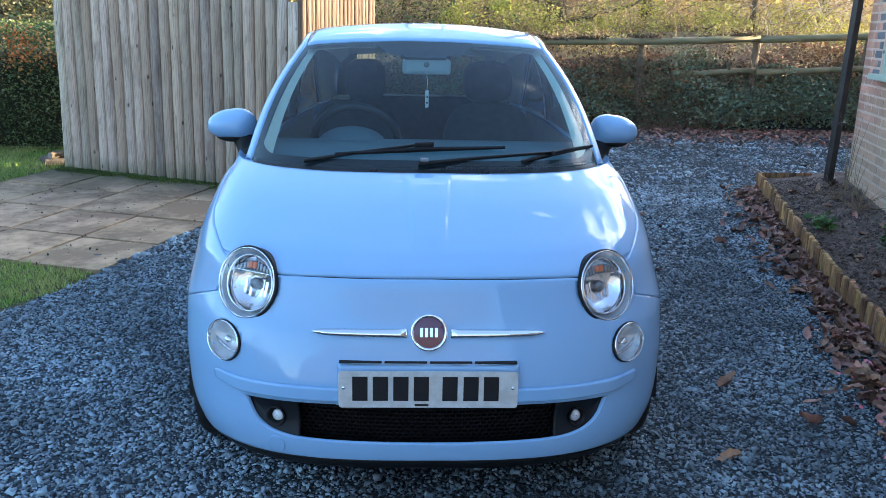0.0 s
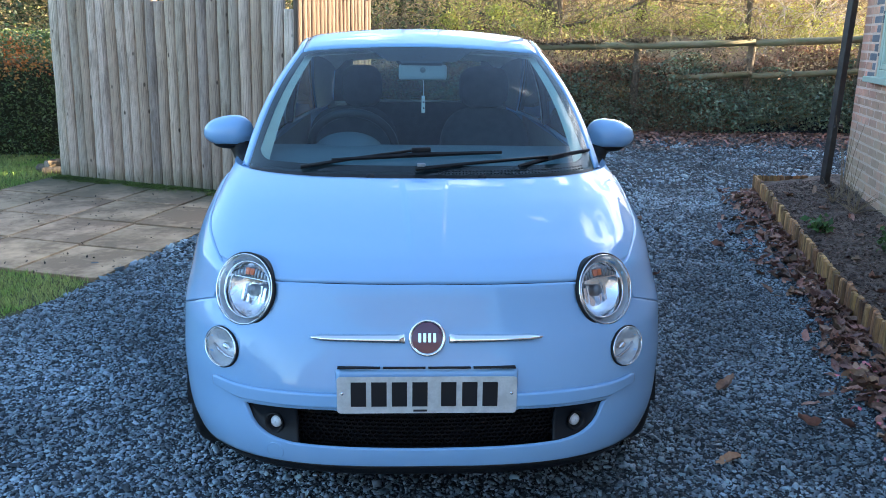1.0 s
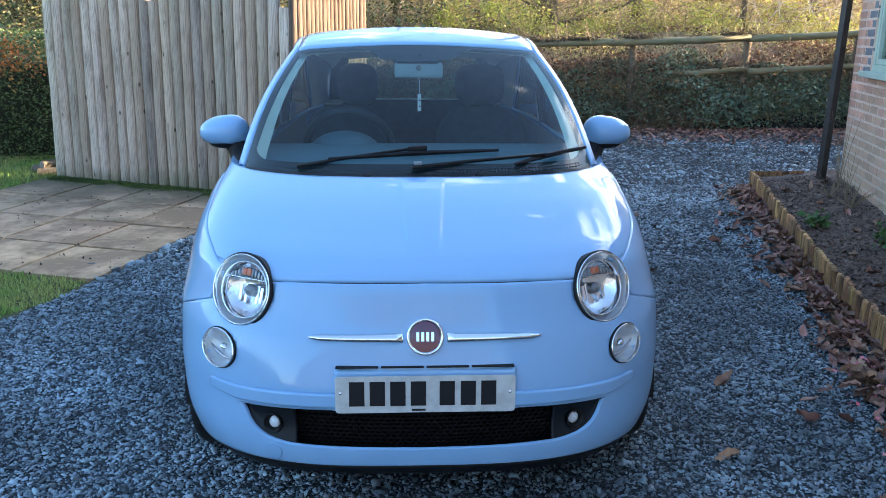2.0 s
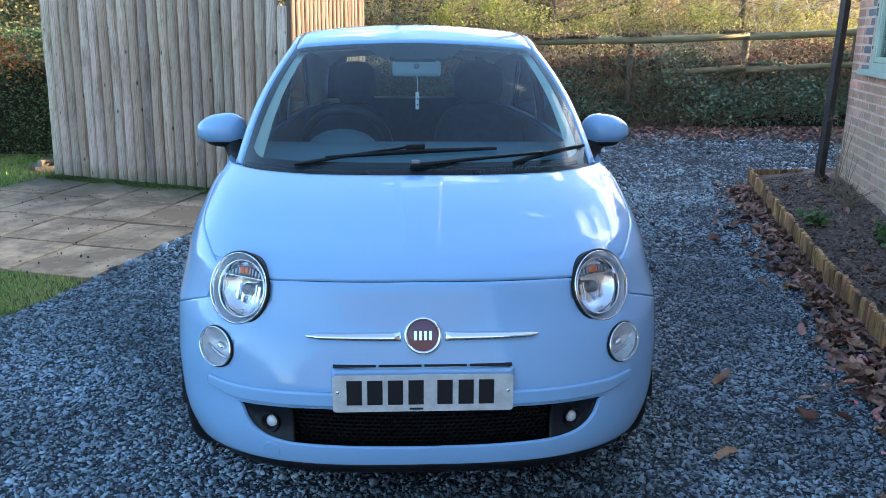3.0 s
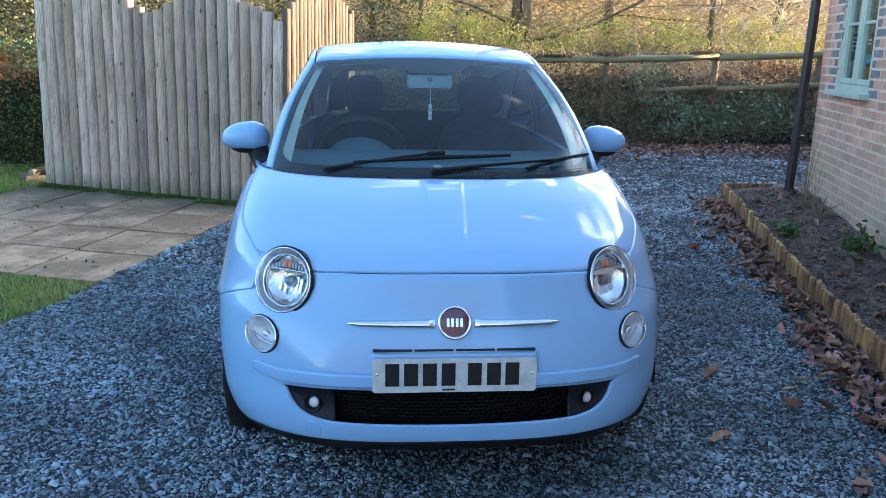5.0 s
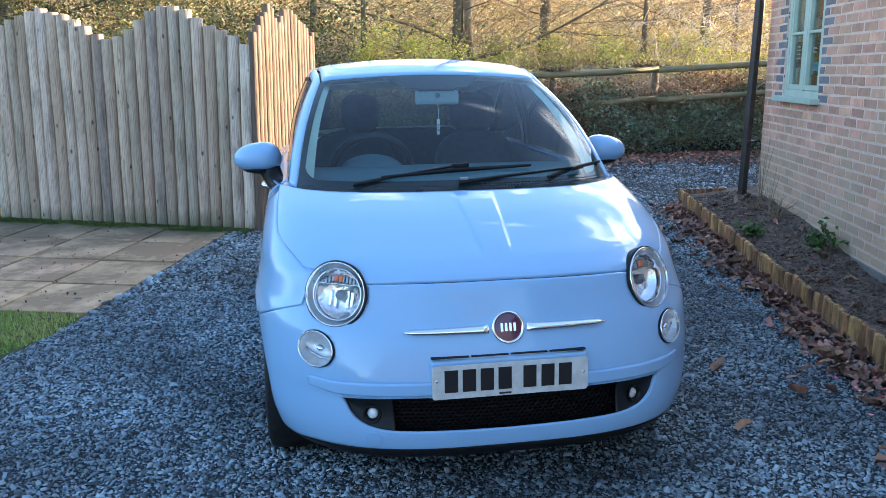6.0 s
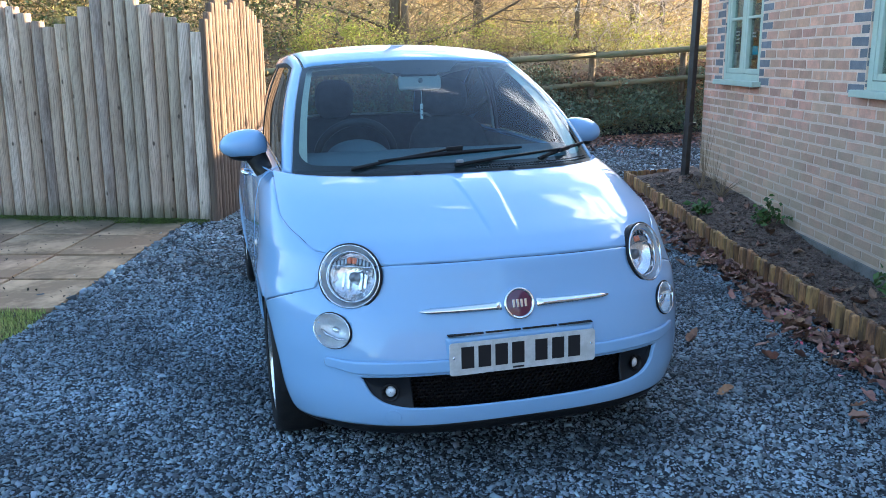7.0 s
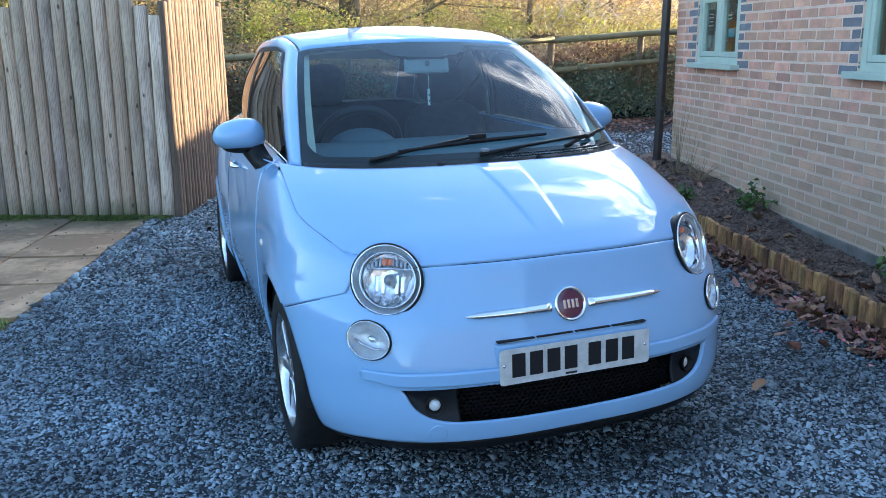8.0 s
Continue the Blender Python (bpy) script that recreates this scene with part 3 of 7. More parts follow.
def t01(t):
    t = min(max(t, 0.0), 1.0)
    return t * t * (3 - 2 * t)


def ring(z, psi):
    """Point of the shell at height z, psi degrees round the nose from the centre line (beyond 90: along the side, 1 cm a degree)."""
    w, yf, n = half_w(z), front_y(z), round_n(z)
    s, a = math.copysign(1, psi), abs(psi)
    if a > 90:
        y = yf + DEPTH + (a - 90) * 0.01
        return Vector((s * side_x(y, z), y, z))
    sn, cs = math.sin(radians(a)), math.cos(radians(a))
    r = (sn**n + cs**n) ** (-1 / n)
    return Vector((s * w * r * sn * swell(a, z), yf + DEPTH * (1 - r * cs), z))


def side_x(y, z):
    w, yf, n = half_w(z), front_y(z), round_n(z)
    if y < yf + DEPTH:
        Y = min((yf + DEPTH - y) / DEPTH, 1)
        x = (1 - Y**n) ** (1 / n)
        return w * x * swell(math.degrees(math.atan2(x, Y)), z)
    yr = rear_y(z)
    w *= swell(90 + (y - yf - DEPTH) * 60, z)
    if y > yr - 0.8:
        Y = min((y - yr + 0.8) / 0.8, 1)
        return w * (1 - Y**3.2) ** (1 / 3.2)
    return w


# line of the window sills: height, and distance from the centre line
BELT = curve_of([(0.80, 0.985), (0.97, 0.986), (1.25, 1.0), (1.56, 1.012), (2.2, 1.022), (3.4, 1.035)])
belt_x = curve_of([(0.80, 0.69), (0.97, 0.688), (1.6, 0.690), (2.2, 0.686), (2.8, 0.645), (3.4, 0.56)])


def body_x(y, z):
    """Half width of the body side, folding in over the shoulder to the window sill."""
    fold = t01((y - 0.88) / 0.14)
    zs = 0.915
    if z <= zs or fold == 0:
        return side_x(y, min(z, 0.99))
    t = min((z - zs) / (BELT(y) - zs), 1)
    a = side_x(y, zs)
    folded = a + (min(belt_x(y), a) - a) * t**1.9
    return folded * fold + side_x(y, min(z, 0.99)) * (1 - fold)


def psi_at(y, z):
    yf, n = front_y(z), round_n(z)
    if y >= yf + DEPTH:
        return 90 + (y - yf - DEPTH) * 100
    Y = max(min((yf + DEPTH - y) / DEPTH, 1), 0)
    return math.degrees(math.atan2((1 - Y**n) ** (1 / n), Y))


def normal_at(z, psi):
    a, b = ring(z, psi + 0.5) - ring(z, psi - 0.5), ring(z + 0.004, psi) - ring(z - 0.004, psi)
    return a.cross(b).normalized()


def frame_at(z, psi, out=0.0):
    """A pose on the shell: local x along the ring, y up the shell, z out of it."""
    n = normal_at(z, psi)
    t = (ring(z, psi + 0.5) - ring(z, psi - 0.5)).normalized()
    u = n.cross(t)
    p = ring(z, psi) + n * out
    return Matrix(((t.x, u.x, n.x, p.x), (t.y, u.y, n.y, p.y), (t.z, u.z, n.z, p.z), (0, 0, 0, 1)))


def panel(name, fn, nu, nv, material, holes=(), flange=0.014, parent=None, label="", skip=None):
    """A sheet-metal panel fn(u, v), u and v from 0 to 1, with its edges folded inwards; holes: (pose, rx, ry) ellipses left open."""
    P = [[fn(i / nu, j / nv) for i in range(nu + 1)] for j in range(nv + 1)]
    v = [p for r in P for p in r]
    n = nu + 1
    f = [(j * n + i, j * n + i + 1, (j + 1) * n + i + 1, (j + 1) * n + i) for j in range(nv) for i in range(nu)]
    if skip is not None:
        f = [q for k, q in enumerate(f) if k // nu != skip]
    for m, rx, ry in holes:
        inv = m.inverted()
        loc = [inv @ p for p in v]
        rad = [math.hypot(p.x / rx, p.y / ry) if abs(p.z) < 0.2 else 9 for p in loc]
        f = [q for q in f if not all(rad[k] < 1.0 for k in q)]
        for k, p in enumerate(loc):
            if 0.05 < rad[k] < 1.0:
                q = Vector((p.x / rad[k], p.y / rad[k], p.z))
                v[k] = m @ q
    bm = bmesh.new()
    bv = [bm.verts.new(p) for p in v]
    for q in f:
        if len({tuple(round(c, 6) for c in v[k]) for k in q}) > 2:
            bm.faces.new([bv[k] for k in q])
    bmesh.ops.delete(bm, geom=[x for x in bm.verts if not x.link_faces], context="VERTS")
    bmesh.ops.remove_doubles(bm, verts=bm.verts, dist=0.0004)
    bm.normal_update()
    c = Vector((0, 1.6, 0.55))
    if sum(x.normal.dot(x.calc_center_median() - c) for x in bm.faces) < 0:
        bmesh.ops.reverse_faces(bm, faces=bm.faces)
        bm.normal_update()
    if flange:
        vn = {x: x.normal.copy() for x in bm.verts}
        edges = [e for e in bm.edges if e.is_boundary]
        got = bmesh.ops.extrude_edge_only(bm, edges=edges)
        src = {}
        for x in got["geom"]:
            if isinstance(x, bmesh.types.BMVert):
                o = [e.other_vert(x) for e in x.link_edges if e.other_vert(x) in vn]
                if o:
                    x.co -= vn[o[0]] * flange
    me = bm_mesh(name, bm, material, True)
    ob = part(name, me, parent or car, label)
    return ob


# lamp places on the shell
HEAD_Z_, HEAD_PSI = 0.733, 38.4
IND_Z, IND_PSI = 0.562, 42.6
holes = []
for s in (-1, 1):
    holes.append((frame_at(HEAD_Z_, s * HEAD_PSI) @ Matrix.Rotation(radians(30 * s), 4, "Z"), 0.1125, 0.1055))
    holes.append((frame_at(IND_Z, s * IND_PSI) @ Matrix.Rotation(radians(16 * s), 4, "Z"), 0.0715, 0.0575))

# front bumper, from the chin to the bonnet edge, with the lower grille opening
bump_top = curve_of([(0, 0.776), (20, 0.773), (32, 0.766), (38, 0.72), (46, 0.688), (53.5, 0.656), (63.8, 0.609), (69, 0.585)])
PSI_E, Z_E = 69.0, 0.585
ARCH_Y, ARCH_Z, ARCH_R = 0.70, 0.285, 0.355
GR_END = 37.0
grille_low_edge = curve_of([(0, 0.308), (18, 0.311), (27, 0.314), (31.7, 0.326), (34.6, 0.35), (36.2, 0.382), (37, 0.417)])
body_low = curve_of([(0, 0.253), (30, 0.252), (44, 0.247), (55, 0.233), (69, 0.218)])


def arch_front(z):
    dz = max(min(z - ARCH_Z, ARCH_R), -0.2)
    return ARCH_Y - math.sqrt(max(ARCH_R**2 - dz**2, 0.0))


def grille_hi(psi):
    return 0.425 - 0.008 * (abs(psi) / GR_END) ** 2


def grille_lo(psi):
    return min(grille_low_edge(abs(psi)), grille_hi(psi))


def bump_warp(un, z):
    """Keeps the middle columns at their angle and lets only the outer ones reach for the wheel arch."""
    lim = psi_at(arch_front(z), z) if z < Z_E else PSI_E
    a = abs(un) * PSI_E
    k = smooth01((a - 44) / (PSI_E - 44))
    return ring(z, math.copysign(a + (lim - PSI_E) * k, un))


def bumper_low(u, v):
    un = 2 * u - 1
    psi = un * PSI_E
    hi = grille_lo(psi) if abs(psi) < GR_END else 0.417
    lo = body_low(abs(psi))
    return bump_warp(un, lo + (hi - lo) * v)


def bumper_high(u, v):
    un = 2 * u - 1
    psi = un * PSI_E
    lo = grille_hi(psi) if abs(psi) < GR_END else 0.417
    z = lo + (bump_top(abs(psi)) - lo) * v
    return bump_warp(un, z)


def bumper_fn(u, v):
    k = round(v * 67)
    return bumper_low(u, k / 22) if k <= 22 else bumper_high(u, (k - 23) / 44)


bumper = panel("front_bumper", bumper_fn, 150, 67, PAINT, holes, label="pale blue front bumper", skip=22)


def chin(u, v):
    un = 2 * u - 1
    lo = body_low(abs(un) * PSI_E) - 0.003
    z = 0.208 + (lo - 0.208) * v
    p = bump_warp(un, z)
    return p + Vector((0, 0.012 * (1 - v), 0))


panel("chin_spoiler", chin, 100, 5, BLACK, label="black lower lip")

# bonnet
bon_seam = curve_of([(0.79, 46.5), (0.81, 49.3), (0.834, 53.0), (0.856, 57.0), (0.88, 60.0), (0.985, 62.5)])
bon_low = curve_of([(0, 0.780), (20, 0.777), (32, 0.770), (40, 0.785), (46, 0.80), (52, 0.80)])


def hump(p):
    """The bonnet's rear edge stands a little above the scuttle."""
    return 0.011 * smooth01((p.z - 0.87) / 0.10)


def bonnet_fn(u, v):
    un = 2 * u - 1
    psi0 = un * 46.5
    z0 = bon_low(abs(psi0))
    z = z0 + (Z_TOP - z0) * (v**0.8)
    p = ring(z, un * (bon_seam(z) - 0.35))
    # two lengthwise creases that bound a slightly raised spine
    edge = 0.036 + 0.066 * p.y - abs(p.x)
    fade = smooth01((p.y - 0.16) / 0.12) * (1 - smooth01((p.y - 0.52) / 0.14))
    return p + Vector((0, 0, hump(p) + 0.0060 * fade * smooth01((edge + 0.006) / 0.012)))


bonnet = panel("bonnet", bonnet_fn, 260, 60, PAINT, holes, label="pale blue bonnet with two faint creases")


# closing panels beside the headlamps, a little under the skin
for s in (-1, 1):
    panel("lamp_panel", lambda u, v, s=s: (lambda z, q: ring(z, q) - normal_at(z, q) * 0.005)(0.655 + 0.165 * v, s * (33 + 21 * u)), 44, 36, PAINT, holes, flange=0)


# wings, with the wheel arch
def seam_z(y):
    lo, hi = 0.79, Z_TOP
    for _ in range(24):
        m = (lo + hi) / 2
        if ring(m, bon_seam(m)).y < y:
            lo = m
        else:
            hi = m
    return lo


def bumper_seam_z(y):
    lo, hi = 46.0, PSI_E
    for _ in range(24):
        m = (lo + hi) / 2
        if ring(bump_top(m), m).y < y:
            lo = m
        else:
            hi = m
    return bump_top(lo)


Y_W0, Y_W1 = 0.262, 1.13


def wing_fn(s):
    def fn(u, v):
        y = Y_W0 + (Y_W1 - Y_W0) * u
        top = seam_z(y) if y < ring(Z_TOP, 62.5).y else max(Z_TOP, BELT(y))
        if y < ring(Z_E, PSI_E).y:
            low = bumper_seam_z(y) + 0.004
        elif y < ARCH_Y + ARCH_R - 0.002:
            low = ARCH_Z + math.sqrt(max(ARCH_R**2 - (y - ARCH_Y) ** 2, 0))
            low = max(low, 0.2)
        else:
            low = 0.2
        z = low + (top - low) * v
        x = body_x(y, z)
        lip = 0.005 * max(0, 1 - abs(z - low) / 0.05) if 0.53 < y < 1.05 else 0
        p = Vector((s * (x + lip), y, z))
        return p + Vector((0, 0, hump(p) * (1 - smooth01((y - 0.85) / 0.15))))
    return fn


for s in (-1, 1):
    panel("front_wing", wing_fn(s), 110, 30, PAINT, holes, parent=car)

# doors, rear quarters
R_Y = 3.0


def door_fn(s):
    def fn(u, v):
        y = 1.137 + (2.22 - 1.137) * u
        low, top = 0.2, BELT(y)
        z = low + (top - low) * v
        x = body_x(y, z) - 0.02 * smooth01((0.40 - z) / 0.08) * 0.5
        return Vector((s * x, y, z))
    return fn


def quarter_fn(s):
    def fn(u, v):
        y = 2.227 + (3.40 - 2.227) * u
        low = 0.2
        if abs(y - R_Y) < ARCH_R:
            low = max(0.2, ARCH_Z + math.sqrt(ARCH_R**2 - (y - R_Y) ** 2))
        z = low + (BELT(y) - low) * v
        x = body_x(y, z) + 0.01 * max(0, 1 - (z - low) / 0.06) * (abs(y - R_Y) < ARCH_R)
        return Vector((s * x, y, z))
    return fn


for s in (-1, 1):
    d = panel("door", door_fn(s), 30, 26, PAINT, parent=car)
    panel("rear_quarter", quarter_fn(s), 70, 26, PAINT, parent=car)

# tail: closes the back under the glass
def tail_fn(u, v):
    un = 2 * u - 1
    z = 0.22 + (1.0 - 0.22) * v
    w = side_x(3.39, min(z, 0.985))
    yr = rear_y(min(z, 0.985))
    x = un * w
    Y = 1 - (abs(x) / half_w(min(z, 0.985))) ** 3.2
    return Vector((x, yr - 0.8 + 0.8 * max(Y, 0) ** (1 / 3.2), z))


panel("tailgate", tail_fn, 40, 20, PAINT)

# ---- greenhouse
roof_mid = curve_of([(1.45, 1.420), (1.50, 1.432), (1.6, 1.462), (1.72, 1.488), (1.92, 1.508), (2.2, 1.506), (2.6, 1.472), (2.95, 1.405), (3.1, 1.362)])


def roof_half(y):
    return 0.528 + 0.014 * smooth01((y - 1.6) / 0.5) - 0.05 * smooth01((y - 2.4) / 0.7)


def roof_z(x, y):
    return roof_mid(y) - 0.132 * x * x - 2.4 * max(abs(x) - 0.47, 0) ** 2


def screen_top(t):
    """Upper edge of the windscreen, t from -1 to 1."""
    x = 0.524 * t
    y = 1.498 + 0.036 * abs(t) ** 2.2
    return Vector((x, y, roof_z(x, y)))


def screen_low(t):
    p = ring(0.989, t * 50.5)
    return p + Vector((0, 0.02, 0.008))


def bow(t, v):
    """Outward curve of the glass and its pillars."""
    return (Vector((0, -0.45, 0.9)) * 0.022 + Vector((0.012 * t, -0.012, 0.006)) * t * t) * math.sin(math.pi * v)


def screen_fn(a, b, off=0.0):
    def fn(u, v):
        t = a + (b - a) * u
        p = screen_low(t).lerp(screen_top(t), v)
        return p + bow(t, v) + Vector((0, -0.45, 0.9)) * off
    return fn


ws = panel("windscreen", screen_fn(-1, 1), 40, 24, GLASS, flange=0, label="clear windscreen reflecting the sky")
ws.visible_shadow = False


# black ceramic border, just inside the glass
def border(name, fn):
    return panel(name, fn, 60, 6, BLACK, flange=0, parent=ws)


border("border", lambda u, v: screen_fn(-1, 1, -0.004)(u, 0.0 + 0.065 * v))
border("border", lambda u, v: screen_fn(-1, 1, -0.004)(u, 0.965 + 0.035 * v))
border("border", lambda u, v: screen_fn(-1, -0.955, -0.004)(v, 0.065 + 0.90 * u))
border("border", lambda u, v: screen_fn(0.955, 1, -0.004)(v, 0.065 + 0.90 * u))


border("border", lambda u, v: screen_fn(-1, 1, -0.0045)(0.5 + (u - 0.5) * (0.42 - 0.16 * v), 0.97 - 0.12 * v))
# rounded inner corners of the border
for st in (-1, 1):
    for v0, sv, dt, dv in ((0.065, 1, 0.13, 0.115), (0.965, -1, 0.07, 0.06)):
        def fillet(u, v, st=st, v0=v0, sv=sv, dt=dt, dv=dv):
            a = math.pi / 2 * u
            t = (0.955 - dt * (1 - math.sin(a)) * v + 0.002) * st
            w = v0 + sv * (dv * (1 - math.cos(a)) * v - 0.001)
            return screen_fn(0, 1, -0.0042)(t, w)
        panel("border", fillet, 14, 4, BLACK, flange=0, parent=ws)


def roof_fn(u, v):
    un = 2 * u - 1
    yf = 1.498 + 0.036 * abs(un) ** 2.2 + 0.006
    y = yf + (3.08 - yf) * v
    x = un * (roof_half(y) - 0.012)
    return Vector((x, y, roof_z(x, y)))


panel("roof", roof_fn, 40, 40, PAINT)
panel("headliner", lambda u, v: roof_fn(u, v) - Vector((0, 0, 0.03)), 12, 12, HEADLINER, flange=0)


def side_top(y):
    """Upper edge of the side glass."""
    x = roof_half(y) + 0.033
    return Vector((x, y, roof_z(roof_half(y), y) - 0.040))


def pillar_fn(s):
    def fn(u, v):
        # v runs up the pillar and along the roof edge, u from the glass or roof outwards
        if v < 0.5:
            t = v / 0.5
            inner = screen_low(1.012).lerp(screen_top(1.012), t) + bow(1.0, t)
            outer = Vector((0.692, 0.965, 0.983)).lerp(side_top(1.68), t) + Vector((0.020, -0.03, 0.016)) * math.sin(math.pi * t)
        else:
            t = (v - 0.5) / 0.5
            y0 = screen_top(1.012).y + (3.08 - screen_top(1.012).y) * t
            inner = Vector((roof_half(y0), y0, roof_z(roof_half(y0), y0) + 0.002))
            outer = side_top(1.68 + (3.1 - 1.68) * t)
        p = inner.lerp(outer, u) + Vector((0.4, -0.2 if v < 0.5 else 0, 0.5)) * 0.016 * math.sin(math.pi * u)
        return Vector((s * p.x, p.y, p.z))
    return fn


def side_glass_fn(s, y0, y1, inset=0.0, b0=0.0, b1=0.0):
    """Glass or trim between two slanting lines, (y at the sill, y at the roof) each; b0 and b1 bow those lines rearwards."""
    def fn(u, v):
        yb, yt = y0[0] + (y1[0] - y0[0]) * u, y0[1] + (y1[1] - y0[1]) * u
        a = Vector((belt_x(yb) - 0.002 - inset, yb, BELT(yb) + 0.002))
        b = side_top(yt) - Vector((inset, 0, 0))
        p = a.lerp(b, v) + Vector((0.022 * math.sin(math.pi * v), (b0 + (b1 - b0) * u) * math.sin(math.pi * v), 0))
        return Vector((s * p.x, p.y, p.z))
    return fn


for s in (-1, 1):
    panel("roof_pillar", pillar_fn(s), 8, 60, PAINT)
    panel("roof_ditch", lambda u, v, s=s: Vector((s * (roof_half(1.59 + 1.48 * v) - 0.014 + 0.018 * u), 1.59 + 1.48 * v, roof_z(0.56, 1.59 + 1.48 * v) - 0.006)), 2, 30, BLACK, flange=0)
    panel("side_window", side_glass_fn(s, (0.985, 1.70), (2.20, 2.16), 0, -0.03), 16, 10, SIDEGLASS, flange=0).visible_shadow = False
    panel("side_window", side_glass_fn(s, (2.26, 2.22), (2.96, 2.34), 0, 0, 0.11), 12, 14, SIDEGLASS, flange=0).visible_shadow = False
    panel("window_trim", side_glass_fn(s, (0.965, 1.675), (1.005, 1.725), -0.003, -0.03, -0.03), 3, 12, BLACK, flange=0.01)
    panel("centre_pillar", side_glass_fn(s, (2.19, 2.15), (2.27, 2.23), -0.002), 3, 10, BLACK, flange=0.02)
    panel("rear_pillar", side_glass_fn(s, (2.945, 2.325), (3.36, 3.09), 0.0, 0.11, 0.0), 14, 16, PAINT)
    panel("window_seal", side_glass_fn(s, (2.93, 2.30), (2.965, 2.345), -0.003, 0.11, 0.11), 2, 16, BLACK, flange=0.006)
    panel("belt_trim", lambda u, v, s=s: Vector((s * (belt_x(0.97 + 1.99 * u) + 0.006 - 0.010 * v), 0.97 + 1.99 * u, BELT(0.97 + 1.99 * u) - 0.004 + 0.013 * v)), 30, 2, CHROME, flange=0.004, label="thin bright sill strip")
    panel("window_rail", lambda u, v, s=s: (lambda p: Vector((s * (p.x + 0.004), p.y, p.z)))(side_top(1.67 + 0.68 * u) + Vector((0.006, 0, -0.02)) * v), 30, 2, BLACK, flange=0)
def rear_fn(x0, x1):
    def fn(u, v):
        t = x0 + (x1 - x0) * u
        return Vector((t * (0.55 - 0.05 * v), 3.36 - 0.28 * v - 0.03 * t * t, 1.03 + 0.315 * v))
    return fn


panel("rear_window", rear_fn(-0.8, 0.8), 12, 8, REARGLASS, flange=0).visible_shadow = False
for s in (-1, 1):
    panel("tailgate_frame", rear_fn(s * 0.795, s * 1.02), 4, 8, PAINT, flange=0.02)
    panel("cabin_lining", lambda u, v, s=s: rear_fn(s * 0.79, s * 1.0)(u, v) - Vector((0, 0.03, 0.004)), 4, 8, CABIN, flange=0)


# scuttle panel under the wipers
def scuttle(u, v):
    t = (2 * u - 1) * 0.99
    a = ring(0.980, t * 50.5) - Vector((0, 0, 0.006))
    b = screen_low(t).lerp(screen_top(t), 0.03) - Vector((0, 0, 0.002))
    return a.lerp(b, v)


panel("scuttle", scuttle, 60, 4, BLACK, flange=0.01, label="black plastic scuttle panel")

# corners between the bonnet, the wing and the foot of the pillar
for s in (-1, 1):
    def corner(u, v, s=s):
        a = ring(0.983, 49.5 + 26 * u)
        a.z += 0.009
        b = screen_low(1.0).lerp(Vector((0.692, 0.975, 0.984)), u) + Vector((-0.01, 0.02, -0.004))
        p = a.lerp(b, v)
        return Vector((s * p.x, p.y, p.z - 0.001))
    panel("cowl_corner", corner, 16, 6, PAINT, flange=0.004)

# seam shadows: dark strips a little under the gaps
def seam_strip(fn, n=60, w=0.005, depth=0.007):
    bm = bmesh.new()
    pts = [fn(i / n) for i in range(n + 1)]
    rows_ = []
    for i, (p, nn) in enumerate(pts):
        t = (pts[min(i + 1, n)][0] - pts[max(i - 1, 0)][0]).normalized()
        sd = nn.cross(t).normalized()
        rows_.append((bm.verts.new(p - nn * depth - sd * w), bm.verts.new(p - nn * depth + sd * w)))
    for a, b in zip(rows_, rows_[1:]):
        bm.faces.new((a[0], b[0], b[1], a[1]))
    return part("seam", bm_mesh("seam", bm, DARK), car)


seam_strip(lambda t: ((lambda ps: (ring(bump_top(abs(ps)) + 0.002, ps), normal_at(bump_top(abs(ps)), ps)))((2 * t - 1) * 33)))
for s in (-1, 1):
    seam_strip(lambda t, s=s: (lambda z: (ring(z, s * bon_seam(z)), normal_at(z, s * bon_seam(z))))(0.80 + 0.183 * t))
    seam_strip(lambda t, s=s: (lambda a: (ring(bump_top(a) + 0.002, s * a), normal_at(bump_top(a), s * a)))(45 + 24 * t))
    seam_strip(lambda t, s=s: (Vector((s * side_x(1.1335, 0.2 + 0.76 * t), 1.1335, 0.2 + 0.76 * t)), Vector((s, 0, 0))))

